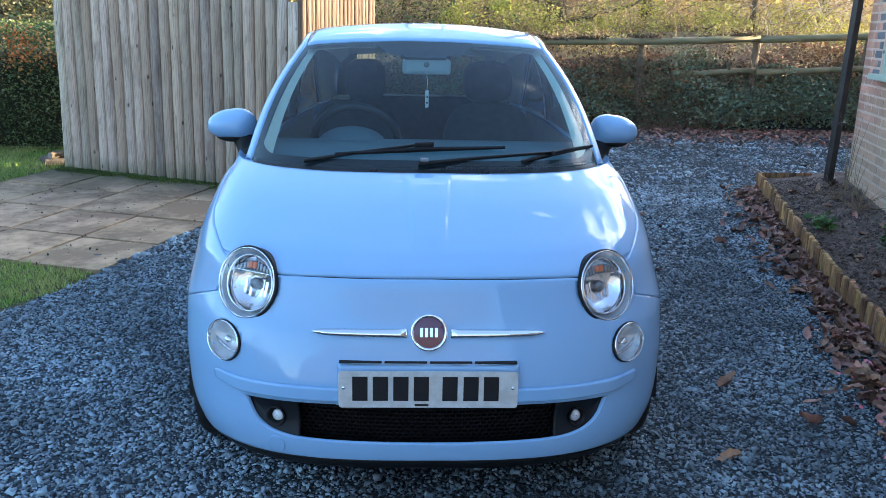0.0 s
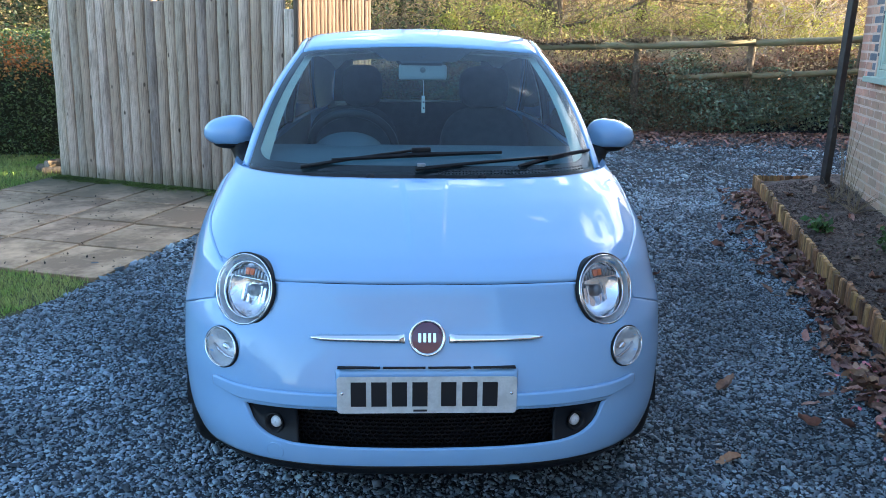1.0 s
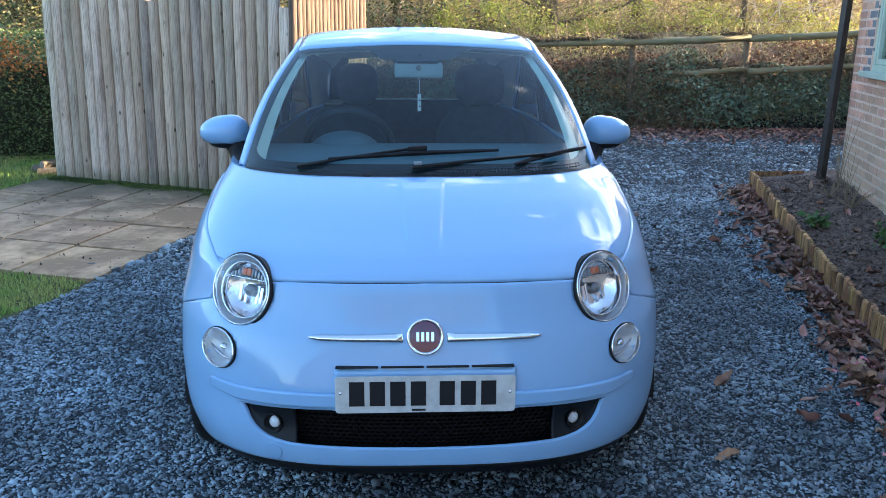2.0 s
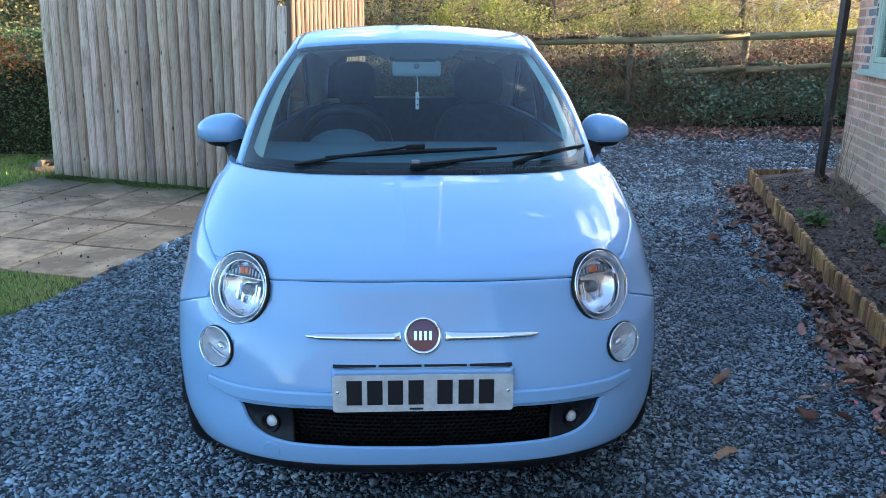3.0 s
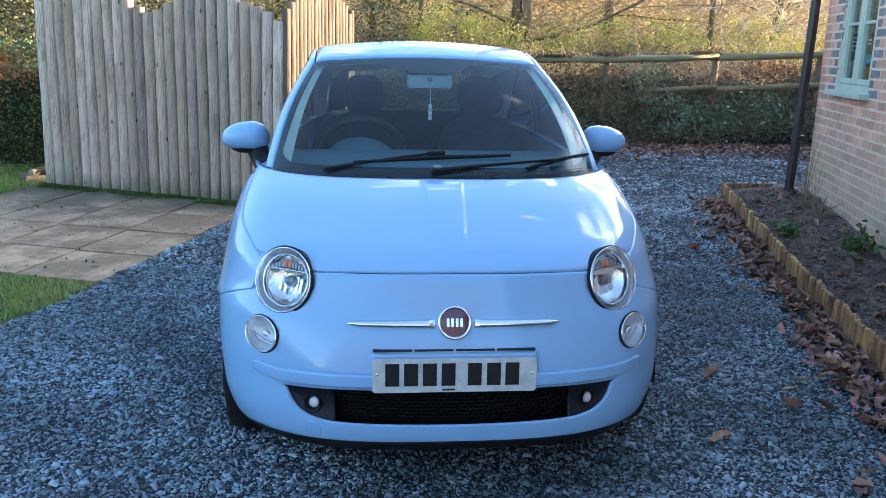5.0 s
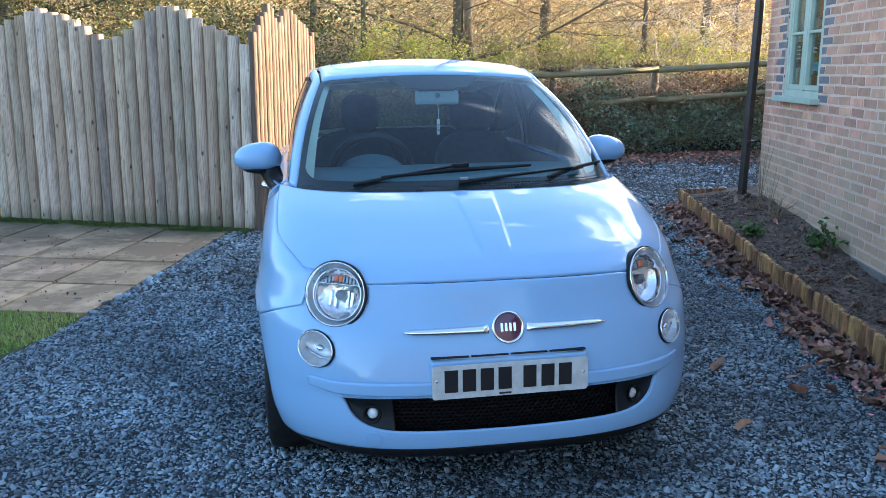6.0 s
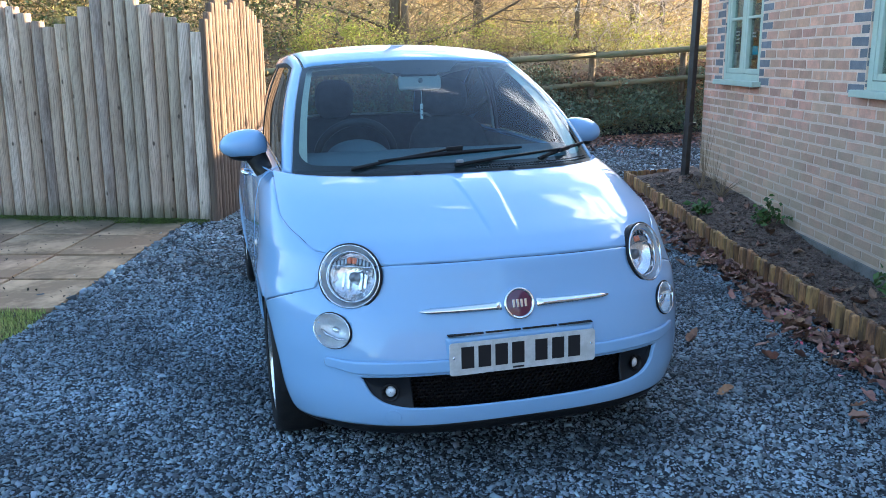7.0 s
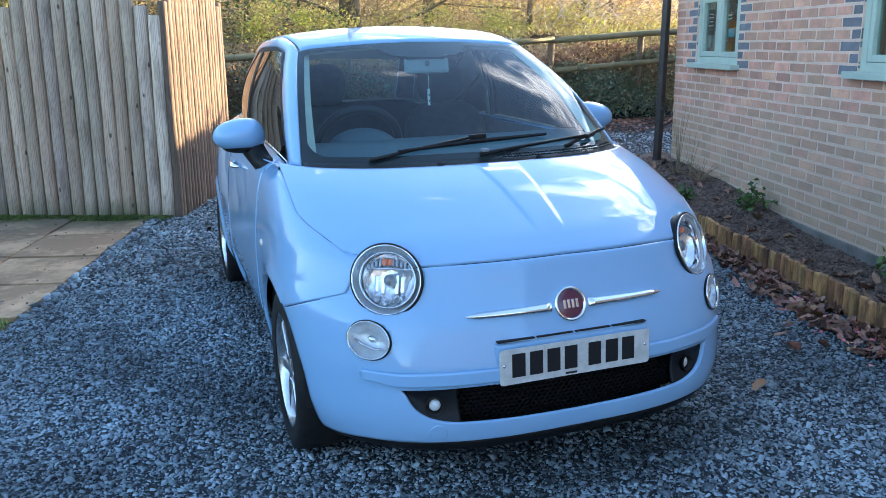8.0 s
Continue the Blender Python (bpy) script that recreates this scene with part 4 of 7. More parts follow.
# ---- front lamps
def lamp(name, s, z, psi, rx, ry, label, bowl=None, turn=0.0):
    """A round lamp: dark gasket, chrome ring, bowl, bulb shield and clear lens."""
    m = frame_at(z, s * psi, 0.0) @ Matrix.Rotation(radians(turn), 4, "Z")
    root = part(name, mesh_of("ring", *lathe([(1.004, -0.004), (1.052, -0.003), (1.052, 0.0008), (1.030, 0.0026), (1.008, 0.0030), (0.997, 0.002), (0.985, -0.02)], 48, rx, ry), BLACK, True), car, label)
    root.matrix_basis = m
    part("chrome_ring", mesh_of("chrome_ring", *lathe([(1.0, 0.0), (1.0, 0.004), (0.985, 0.008), (0.968, 0.006), (0.955, -0.008)], 48, rx, ry), CHROME, True), root)
    part("surround", mesh_of("surround", *lathe([(1.03, -0.03), (1.022, -0.012), (1.018, -0.005), (1.004, -0.004)], 48, rx, ry), BLACK, True), root)
    deep = 0.065 * rx / 0.1
    part("bowl", mesh_of("bowl", *lathe([(0.958, -0.004), (0.93, -deep * 0.25), (0.74, -deep * 0.7), (0.45, -deep * 0.95), (0.16, -deep), (0.001, -deep)], 48, rx, ry), bowl or REFLECTOR, True), root)
    lens_dome = [(0.96, 0.006), (0.90, 0.012), (0.75, 0.021), (0.5, 0.028), (0.25, 0.032), (0.001, 0.033)]
    o = part("lens", mesh_of("lens", *lathe([(r, h * rx / 0.1) for r, h in lens_dome], 48, rx, ry), LENS, True), root, "clear lens")
    o.visible_shadow = False
    return root, deep


for s in (-1, 1):
    hx, hy = 0.1115, 0.1045
    root, deep = lamp("headlamp", s, HEAD_Z_, HEAD_PSI, hx, hy, "round chrome-ringed headlamp", mat("lamp_housing", (0.66, 0.69, 0.72), 0.38, 0.25, col2=(0.56, 0.59, 0.62), scale=14), 30 * s)
    level = Matrix.Rotation(radians(-30 * s), 4, "Z")
    part("inner_ring", mesh_of("inner_ring", *lathe([(0.80, -0.034), (0.815, -0.014), (0.80, -0.006), (0.775, -0.010), (0.76, -0.036)], 44, hx, hy), CHROME, True), root)
    # main reflector: a faceted bowl inside the ring
    part("reflector", mesh_of("reflector", *lathe([(0.765, -0.026), (0.66, -0.042), (0.46, -0.056), (0.24, -0.0615), (0.001, -0.063)], 14, hx, hy), REFLECTOR, True), root)
    part("bulb_shield", mesh_of("bulb_shield", *lathe([(0.019, -0.062), (0.019, -0.036), (0.015, -0.027), (0.001, -0.024)], 20), mat("shield_grey", (0.20, 0.21, 0.22), 0.35, 0.7), True), root)
    for k, xx in enumerate((-0.040, -0.022, 0.022, 0.040)):
        bm = box_bm((0.010, 0.062 - 0.009 * abs(k - 1.5), 0.005), (xx, -0.012, -0.050 + 0.004 * abs(k - 1.5)), 0.002, None, level)
        part("reflector_facet", bm_mesh("reflector_facet", bm, REFLECTOR), root)
    # ribbed band across the top, with the orange bulb behind it
    bm = bmesh.new()
    for k in range(11):
        xx = -0.065 + 0.013 * k
        box_bm((0.0115, 0.030 - 0.0022 * abs(k - 5), 0.012), (xx, 0.053 - 0.0006 * (k - 5) ** 2, -0.022), 0.004, bm, level)
    part("ribbed_band", bm_mesh("ribbed_band", bm, mat("ribbed_clear", (0.26, 0.28, 0.30), 0.18, 0.55, col2=(0.2, 0.22, 0.24), scale=40), True), root)
    bm = bmesh.new()
    for xx in (-0.014, 0.004):
        box_bm((0.0165, 0.021, 0.010), (xx, 0.054, -0.0165), 0.0045, bm, level)
    part("indicator", bm_mesh("indicator", bm, ORANGE, True), root, "orange indicator lens")
    bm = box_bm((0.150, 0.0035, 0.02), (0, 0.034, -0.026), 0.0015, None, level)
    part("band_edge", bm_mesh("band_edge", bm, CHROME), root)
    root, deep = lamp("side_lamp", s, IND_Z, IND_PSI, 0.0705, 0.0565, "small oval clear lamp", mat("frosted_bowl", (0.78, 0.81, 0.82), 0.22, 0.45, col2=(0.62, 0.65, 0.67), scale=22, bump=0.004, bscale=60), 16 * s)
    bm = bmesh.new()
    bmesh.ops.create_uvsphere(bm, u_segments=14, v_segments=10, radius=1, matrix=Matrix.Translation((-0.006 * s, 0.004, -0.016)) @ Matrix.Diagonal((0.017, 0.012, 0.014, 1)))
    part("bulb", bm_mesh("bulb", bm, CHROME, True), root)
    v, f = tube([(-0.05, -0.016, -0.017), (-0.02, -0.024, -0.018), (0.02, -0.024, -0.018), (0.05, -0.014, -0.017)], [0.003, 0.005, 0.005, 0.003], 8)
    part("bowl_step", mesh_of("bowl_step", v, f, ALLOY, True), root)

# ---- lower grille: fog lamp surrounds and honeycomb
def grille_pt(psi, z, back):
    return ring(z, psi) - normal_at(z, psi) * back


def insert_fn(s):
    def fn(u, v):
        psi = s * (26.5 + (GR_END - 26.5) * u)
        lo, hi = grille_lo(psi) - 0.004, grille_hi(psi) + 0.004
        z = lo + (hi - lo) * v
        return grille_pt(psi, z, 0.012 + 0.012 * math.sin(math.pi * v))
    return fn


FOG_Z, FOG_PSI = 0.366, 31.3
for s in (-1, 1):
    fm = frame_at(FOG_Z, s * FOG_PSI, -0.022)
    ins = panel("fog_surround", insert_fn(s), 24, 14, mat("grey_plastic", (0.006, 0.008, 0.011), 0.45, spec=0.25, col2=(0.009, 0.011, 0.014), scale=30), ((fm, 0.027, 0.027),), flange=0.01, label="dark grey plastic fog lamp surround")
    fl = part("fog_lamp", mesh_of("fog_lamp", *lathe([(0.030, 0.008), (0.027, 0.010), (0.022, -0.002), (0.018, -0.018), (0.001, -0.022)], 28), BLACK, True), ins)
    fl.matrix_basis = fm
    o = part("lens", mesh_of("fog_lens", *lathe([(0.018, -0.010), (0.017, -0.005), (0.010, -0.001), (0.001, 0.0)], 28), mat("frosted_lens", (0.75, 0.78, 0.8), 0.18, col2=(0.6, 0.62, 0.64), scale=60, coat=0.6), True), ins)
    o.matrix_basis = fm

bm = bmesh.new()
CW, CH = 0.0185, 0.0155
for j in range(-1, 10):
    for i in range(-26, 27):
        cx, cz = i * CW + (CW / 2 if j % 2 else 0), 0.30 + j * CH * 0.82
        pts = []
        for k in range(6):
            a = radians(60 * k + 30)
            pts.append((cx + CW * 0.577 * math.cos(a), cz + CH * 0.56 * math.sin(a)))
        for k in range(3):
            (x0, z0), (x1, z1) = pts[k], pts[k + 1]
            if max(abs(x0), abs(x1)) > 0.42 or min(z0, z1) < 0.288 or max(z0, z1) > 0.44:
                continue
            y0_, y1_ = 0.03 + 0.27 * x0 * x0, 0.03 + 0.27 * x1 * x1
            d = Vector((x1 - x0, 0, z1 - z0)).normalized()
            sd = Vector((-d.z, 0, d.x)) * 0.0015
            a, b = Vector((x0, y0_, z0)), Vector((x1, y1_, z1))
            bk = Vector((0, 0.012, 0))
            q = [bm.verts.new(w) for w in (a - sd, a + sd, b + sd, b - sd, a - sd + bk, a + sd + bk, b + sd + bk, b - sd + bk)]
            for fc in ((0, 1, 2, 3), (0, 3, 7, 4), (1, 5, 6, 2)):
                bm.faces.new([q[w] for w in fc])
part("grille_mesh", bm_mesh("grille_mesh", bm, mat("grille_black", (0.004, 0.004, 0.005), 0.55, spec=0.2)), car, "black honeycomb grille")
panel("grille_back", lambda u, v: Vector(((2 * u - 1) * 0.56, 0.085 + 0.25 * ((2 * u - 1) * 0.56) ** 2, 0.27 + 0.18 * v)), 20, 4, DARK, flange=0)

def rounded_plate(w, h, d, r):
    """A flat plate in the xz plane with rounded corners."""
    bm = bmesh.new()
    pts = [(sx * (w / 2 - r) + r * math.cos(a), sz * (h / 2 - r) + r * math.sin(a)) for sx, sz, a0 in ((1, 1, 0), (-1, 1, 90), (-1, -1, 180), (1, -1, 270)) for a in [radians(a0 + 18 * k) for k in range(6)]]
    rows_ = [[bm.verts.new((x * q, y_, z * q)) for x, z in pts] for y_, q in ((d / 2, 1.0), (-d / 2 + 0.001, 1.0), (-d / 2, 0.996))]
    for a, b in zip(rows_, rows_[1:]):
        for k in range(len(pts)):
            n_ = (k + 1) % len(pts)
            bm.faces.new((a[k], a[n_], b[n_], b[k]))
    bm.faces.new(rows_[-1][::-1])
    bm.faces.new(rows_[0])
    bmesh.ops.recalc_face_normals(bm, faces=bm.faces)
    return bm


# ---- number plate with bars in place of its characters, slot above, badge and chrome strips
plate = part("number_plate", bm_mesh("number_plate", rounded_plate(0.52, 0.111, 0.004, 0.010), PLATE), car, "worn white number plate")
plate.matrix_basis = pose(0, 0.001, 0.473, -2.5, 0, 0)
bm = bmesh.new()
bar_me = bm_mesh("dark_bar", box_bm((0.044, 0.0012, 0.074), (0, 0, 0), 0), INK)
for x in (-0.198, -0.139, -0.080, -0.021, 0.062, 0.123, 0.182):
    part("dark_bar", bar_me, plate).location = (x, -0.0026, 0.003)
bm = bmesh.new()
box_bm((0.04, 0.001, 0.006), (-0.02, -0.0025, -0.047), 0, bm)
part("small_bar", bm_mesh("small_bar", bm, INK), plate)
for x in (-0.245, 0.245):
    o = part("screw", mesh_of("screw", *lathe([(0.005, 0), (0.004, 0.0018), (0.001, 0.0022)], 12), CHROME, True), plate)
    o.matrix_basis = pose(x, -0.002, 0.005, 90, 0, 0)


def plinth(u, v):
    un = 2 * u - 1
    x, z = un * 0.268, 0.420 + 0.124 * v
    y = 0.007 + 0.010 * v
    e = smooth01((1 - abs(un)) / 0.04) * smooth01(min(v, 1 - v) / 0.06)
    base = ring(z, math.degrees(0)).y + 0.30 * x * x * 0.3
    return Vector((x, y * e + (base + 0.006) * (1 - e), z))


panel("plate_plinth", plinth, 60, 24, PAINT, flange=0.03)
# dark bars in place of open slots: the shade inside them is painted
for k in range(4):
    x0 = -0.258 + 0.131 * k
    bm = box_bm((0.123, 0.02, 0.0034), (x0 + 0.0605, 0.0255, 0.5492), 0.0008)
    part("air_slot", bm_mesh("air_slot", bm, DARK), car)

badge = part("badge", mesh_of("badge", *lathe([(0.0545, -0.01), (0.0545, 0.004), (0.051, 0.0085), (0.0465, 0.007), (0.044, 0.002)], 48), CHROME, True), car, "round chrome-rimmed dark red badge")
badge.matrix_basis = frame_at(0.629, 0.0, 0.004)
part("badge_face", mesh_of("badge_face", *lathe([(0.045, 0.002), (0.03, 0.0042), (0.001, 0.005)], 40), RED, True), badge)
for k in range(4):
    bm = box_bm((0.0085, 0.027, 0.002), (-0.0215 + 0.0143 * k, 0, 0.005), 0.0006)
    part("silver_bar", bm_mesh("silver_bar", bm, CHROME), badge)


def strip_fn(s):
    def fn(u, v):
        psi = s * (4.5 + 18.8 * u)
        h = 0.0125 * (1 - 0.3 * u) * min(1.0, (1 - u) / 0.14) ** 0.55 + 0.0008
        z = 0.6265 + (v - 0.5) * 2 * h - 0.001 * u
        bulge = 0.013 * (1 - abs(2 * v - 0.75) ** 2.0 / 1.6) * min(1, (1 - u) * 8) ** 0.5
        if u < 0.03:
            bulge *= 0.4
        return ring(z, psi) + normal_at(z, psi) * max(bulge, 0.001)
    return fn


for s in (-1, 1):
    panel("chrome_strip", strip_fn(s), 40, 10, CHROME, flange=0.008)


# bumper moulding on each side of the plate
def mould_fn(s):
    def fn(u, v):
        psi = s * (17.6 + (45.5 - 17.6) * u)
        low, top = 0.429 - 0.004 * u + 0.016 * smooth01((u - 0.70) / 0.25), 0.474 - 0.003 * u + 0.006 * smooth01((u - 0.7) / 0.3)
        cap = math.sqrt(max(1 - (max(u - 0.94, 0) / 0.0605) ** 2, 0))
        mid = (low + top) / 2
        z = mid + (v - 0.5) * (top - low) * (0.12 + 0.88 * cap)
        e = smooth01(min(v, 1 - v) / 0.10) * smooth01((1 - u) / 0.03)
        return ring(z, psi) + normal_at(z, psi) * (0.0005 + 0.0095 * e)
    return fn


for s in (-1, 1):
    panel("bumper_moulding", mould_fn(s), 50, 16, PAINT, flange=0.002)
o = part("tow_cover", mesh_of("tow_cover", *lathe([(0.0275, -0.004), (0.027, 0.0006), (0.025, 0.0009), (0.001, 0.001)], 32), PAINT, True), car)
o.matrix_basis = frame_at(0.285, -31.3, 0.0005)

# ---- mirrors
def mirror(s):
    bm = bmesh.new()
    bmesh.ops.create_uvsphere(bm, u_segments=28, v_segments=18, radius=1)
    for v in bm.verts:
        x, y, z = v.co
        x, z = math.copysign(abs(x) ** 0.82, x), math.copysign(abs(z) ** 0.86, z)
        v.co = Vector((x * 0.106 * (1 - 0.05 * z), y * 0.085 * (1 if y < 0 else 0.35), z * (0.070 if z > 0 else 0.062) * (1 - 0.17 * x)))
    m = part("mirror_shell", bm_mesh("mirror_shell", bm, PAINT, True), car, "pale blue door mirror")
    m.matrix_basis = pose(s * 0.822, 1.37, 1.067, 0, 0, 0) @ Matrix.Diagonal((s, 1, 1, 1))
    bm = bmesh.new()
    bmesh.ops.create_uvsphere(bm, u_segments=28, v_segments=10, radius=1)
    for v in bm.verts:
        x, y, z = v.co
        v.co = Vector((-0.012 + x * 0.082, 0.004 + y * 0.07 * (1 if y < 0 else 0.35), -0.046 + z * 0.026))
    o = part("mirror_base", bm_mesh("mirror_base", bm, BLACK, True), m)
    v, f = tube([(-0.045, -0.01, -0.035), (-0.06, -0.025, -0.07), (-0.078, -0.07, -0.105), (-0.096, -0.13, -0.115), (-0.118, -0.20, -0.119)], [0.052, 0.046, 0.042, 0.038, 0.030], 12)
    part("mirror_arm", mesh_of("mirror_arm", v, f, BLACK, True), m)
    bm = box_bm((0.125, 0.004, 0.075), (0.0, 0.027, 0.004), 0.002)
    part("mirror_glass", bm_mesh("mirror_glass", bm, mat("mirror", (0.9, 0.9, 0.9), 0.02, 1.0)), m)


mirror(-1)
mirror(1)

# ---- wheels
def wheel(x, y):
    root = part("wheel", mesh_of("tyre", *lathe([(0.205, -0.09), (0.25, -0.096), (0.278, -0.088), (0.288, -0.07), (0.2925, -0.03), (0.2925, 0.03), (0.288, 0.07), (0.278, 0.088), (0.25, 0.096), (0.205, 0.09)], 56), RUBBER, True), car, "black tyre on a silver alloy wheel")
    root.matrix_basis = pose(x, y, 0.29, 0, 90 if x > 0 else -90, 0)
    part("rim", mesh_of("rim", *lathe([(0.206, 0.088), (0.196, 0.084), (0.188, 0.06), (0.18, 0.03), (0.16, -0.02)], 48), ALLOY, True), root)
    part("brake_disc", mesh_of("brake_disc", *lathe([(0.17, -0.01), (0.13, -0.005), (0.001, 0.0)], 32), mat("brake_steel", (0.1, 0.1, 0.1), 0.5, 0.8), True), root)
    part("hub_cap", mesh_of("hub_cap", *lathe([(0.05, 0.03), (0.045, 0.066), (0.03, 0.074), (0.001, 0.076)], 24), ALLOY, True), root)
    for k in range(7):
        a = 2 * math.pi * k / 7
        bm = bmesh.new()
        box_bm((0.155, 0.036, 0.022), (0.118, 0, 0.062), 0.006, bm, Matrix.Rotation(a, 4, "Z"))
        part("spoke", bm_mesh("spoke", bm, ALLOY, True), root)


for x in (-0.705, 0.705):
    wheel(x, 0.70)
    wheel(x, R_Y)
# wheel housings
for y in (ARCH_Y, R_Y):
    for s in (-1, 1):
        panel("wheel_housing", lambda u, v, s=s, y=y: Vector((s * (0.45 + 0.335 * v), y + 0.345 * math.cos(math.pi * u), 0.285 + 0.345 * math.sin(math.pi * u))), 20, 3, DARK, flange=0)
        panel("wheel_housing", lambda u, v, s=s, y=y: Vector((s * 0.47, y + (2 * u - 1) * 0.345, 0.2 + 0.43 * v)), 2, 2, DARK, flange=0)
# underbody
bm = bmesh.new()
box_bm((1.40, 2.5, 0.04), (0, 1.9, 0.2), 0, bm)
box_bm((0.9, 0.75, 0.04), (0, 0.55, 0.2), 0, bm)
part("underbody", bm_mesh("underbody", bm, DARK), car)
# ---- wipers, washer jets, scuttle vents
def wiper(tail, joint, end, base):
    b = part("wiper", mesh_of("blade", *tube([tail, Vector(tail).lerp(Vector(end), 0.5) + Vector((0, 0, 0.004)), end], [0.006, 0.0105, 0.006], 6), BLACK, False), car, "black windscreen wiper")
    part("wiper_arm", mesh_of("wiper_arm", *tube([base, Vector(base).lerp(Vector(joint), 0.35) + Vector((0, 0, 0.006)), Vector(joint) + Vector((0, 0, 0.010))], [0.008, 0.0065, 0.005], 8), BLACK, True), b)
    bm = box_bm((0.07, 0.02, 0.018), (0, 0, 0), 0.005)
    o = part("wiper_joint", bm_mesh("wiper_joint", bm, BLACK), b)
    d = Vector(end) - Vector(tail)
    o.matrix_basis = Matrix.Translation(Vector(joint) + Vector((0, 0, 0.008))) @ d.to_track_quat("X", "Z").to_matrix().to_4x4()


def on_screen(t, v, out=0.012):
    return screen_fn(-1, 1, out)((t + 1) / 2, v)


def nearest_screen(x, v):
    lo, hi = -1.0, 1.0
    for _ in range(30):
        m = (lo + hi) / 2
        if on_screen(m, v).x < x:
            lo = m
        else:
            hi = m
    return on_screen(lo, v)


wiper(nearest_screen(-0.33, 0.07), nearest_screen(-0.01, 0.125), nearest_screen(0.285, 0.125), nearest_screen(-0.44, 0.02))
wiper(nearest_screen(0.34, 0.04), nearest_screen(0.49, 0.075), nearest_screen(0.64, 0.105), nearest_screen(-0.03, 0.024))
bm = box_bm((0.03, 0.02, 0.012), (0, 0, 0), 0.004)
part("wiper_cap", bm_mesh("wiper_cap", bm, mat("cap_grey", (0.2, 0.21, 0.22), 0.5)), car).matrix_basis = Matrix.Translation(nearest_screen(-0.01, 0.03) + Vector((0, 0, 0.012)))
for x in (-0.19, 0.205):
    bm = bmesh.new()
    bmesh.ops.create_uvsphere(bm, u_segments=10, v_segments=8, radius=1, matrix=Matrix.Diagonal((0.016, 0.02, 0.012, 1)))
    o = part("washer_jet", bm_mesh("washer_jet", bm, BLACK, True), car)
    o.matrix_basis = Matrix.Translation((x, 0.675, 0.995))
bm = bmesh.new()
for i in range(44):
    x = 0.05 + 0.0125 * i
    p = nearest_screen(x, 0.0)
    for k in range(2):
        box_bm((0.0045, 0.012, 0.004), (p.x, p.y - 0.004 + 0.014 * k, p.z + 0.001 + 0.0075 * k), 0, bm)
part("scuttle_vent", bm_mesh("scuttle_vent", bm, BLACK), car)

# ---- cabin
def dash_fn(u, v):
    t = (2 * u - 1) * 0.97
    p = screen_low(t)
    q = Vector((t * 0.675, 1.42 + 0.05 * (1 - t * t), 0.955 + 0.02 * math.cos(t * 1.5)))
    r = p.lerp(q, v)
    r.z = p.z - 0.025 + 0.06 * math.sin(v * 2.6) - 0.10 * smooth01((v - 0.85) / 0.15)
    return r


panel("dashboard", dash_fn, 30, 20, mat("dash_grey", (0.060, 0.084, 0.098), 0.65, col2=(0.072, 0.098, 0.112), scale=9, bump=0.0005, bscale=600), flange=0, label="grey moulded dashboard")
panel("dash_front", lambda u, v: Vector(((2 * u - 1) * 0.68, 1.43 + 0.06 * v, 0.90 - 0.35 * v)), 4, 3, CABIN, flange=0)
bm = bmesh.new()
bmesh.ops.create_uvsphere(bm, u_segments=24, v_segments=14, radius=1, matrix=Matrix.Translation((-0.31, 1.33, 0.99)) @ Matrix.Diagonal((0.15, 0.14, 0.085, 1)))
part("instrument_hood", bm_mesh("instrument_hood", bm, MATS["dash_grey"], True), car)
sw = part("steering_wheel", mesh_of("wheel_rim", *tube([(0.185 * math.cos(a), 0.185 * math.sin(a), 0) for a in [2 * math.pi * i / 40 for i in range(40)]], 0.019, 10, True), mat("wheel_black", (0.010, 0.013, 0.016), 0.38, spec=0.4), True), car, "black steering wheel")
sw.matrix_basis = pose(-0.30, 1.452, 0.985, -65, 0, 0)
bm = bmesh.new()
bmesh.ops.create_uvsphere(bm, u_segments=20, v_segments=10, radius=1, matrix=Matrix.Diagonal((0.075, 0.065, 0.03, 1)))
part("wheel_boss", bm_mesh("wheel_boss", bm, CABIN, True), sw)
for a in (0, 180, 90):
    bm = box_bm((0.12, 0.03, 0.012), (0.115, 0, 0), 0.004, None, Matrix.Rotation(radians(a), 4, "Z"))
    part("wheel_spoke", bm_mesh("wheel_spoke", bm, SEATCLOTH), sw)


def cushion(size, at, rx, power=2.6):
    bm = bmesh.new()
    bmesh.ops.create_uvsphere(bm, u_segments=24, v_segments=16, radius=1)
    for v in bm.verts:
        c = v.co
        v.co = Vector([math.copysign(abs(k) ** (2 / power), k) for k in c])
    bmesh.ops.transform(bm, matrix=pose(*at, rx) @ Matrix.Diagonal((*[s / 2 for s in size], 1)), verts=bm.verts)
    return bm


for x in (-0.34, 0.34):
    hx_, hw_ = (-0.295, 0.20) if x < 0 else (0.335, 0.25)
    seat = part("front_seat", bm_mesh("seat_back", cushion((0.48, 0.16, 0.66), (x, 2.02, 0.80), -16, 3.2), SEATCLOTH, True), car, "dark cloth front seat")
    part("seat_base", bm_mesh("seat_base", cushion((0.50, 0.52, 0.18), (x, 1.78, 0.47), 4, 3.5), SEATCLOTH, True), seat)
    part("headrest", bm_mesh("headrest", cushion((hw_ + 0.01, 0.11, 0.215), (hx_, 2.13, 1.22), -12, 3.0), SEATCLOTH, True), seat)
part("rear_bench", bm_mesh("rear_bench", cushion((1.16, 0.16, 0.68), (0, 2.82, 0.76), -18, 4), SEATCLOTH, True), car, "dark rear seat")
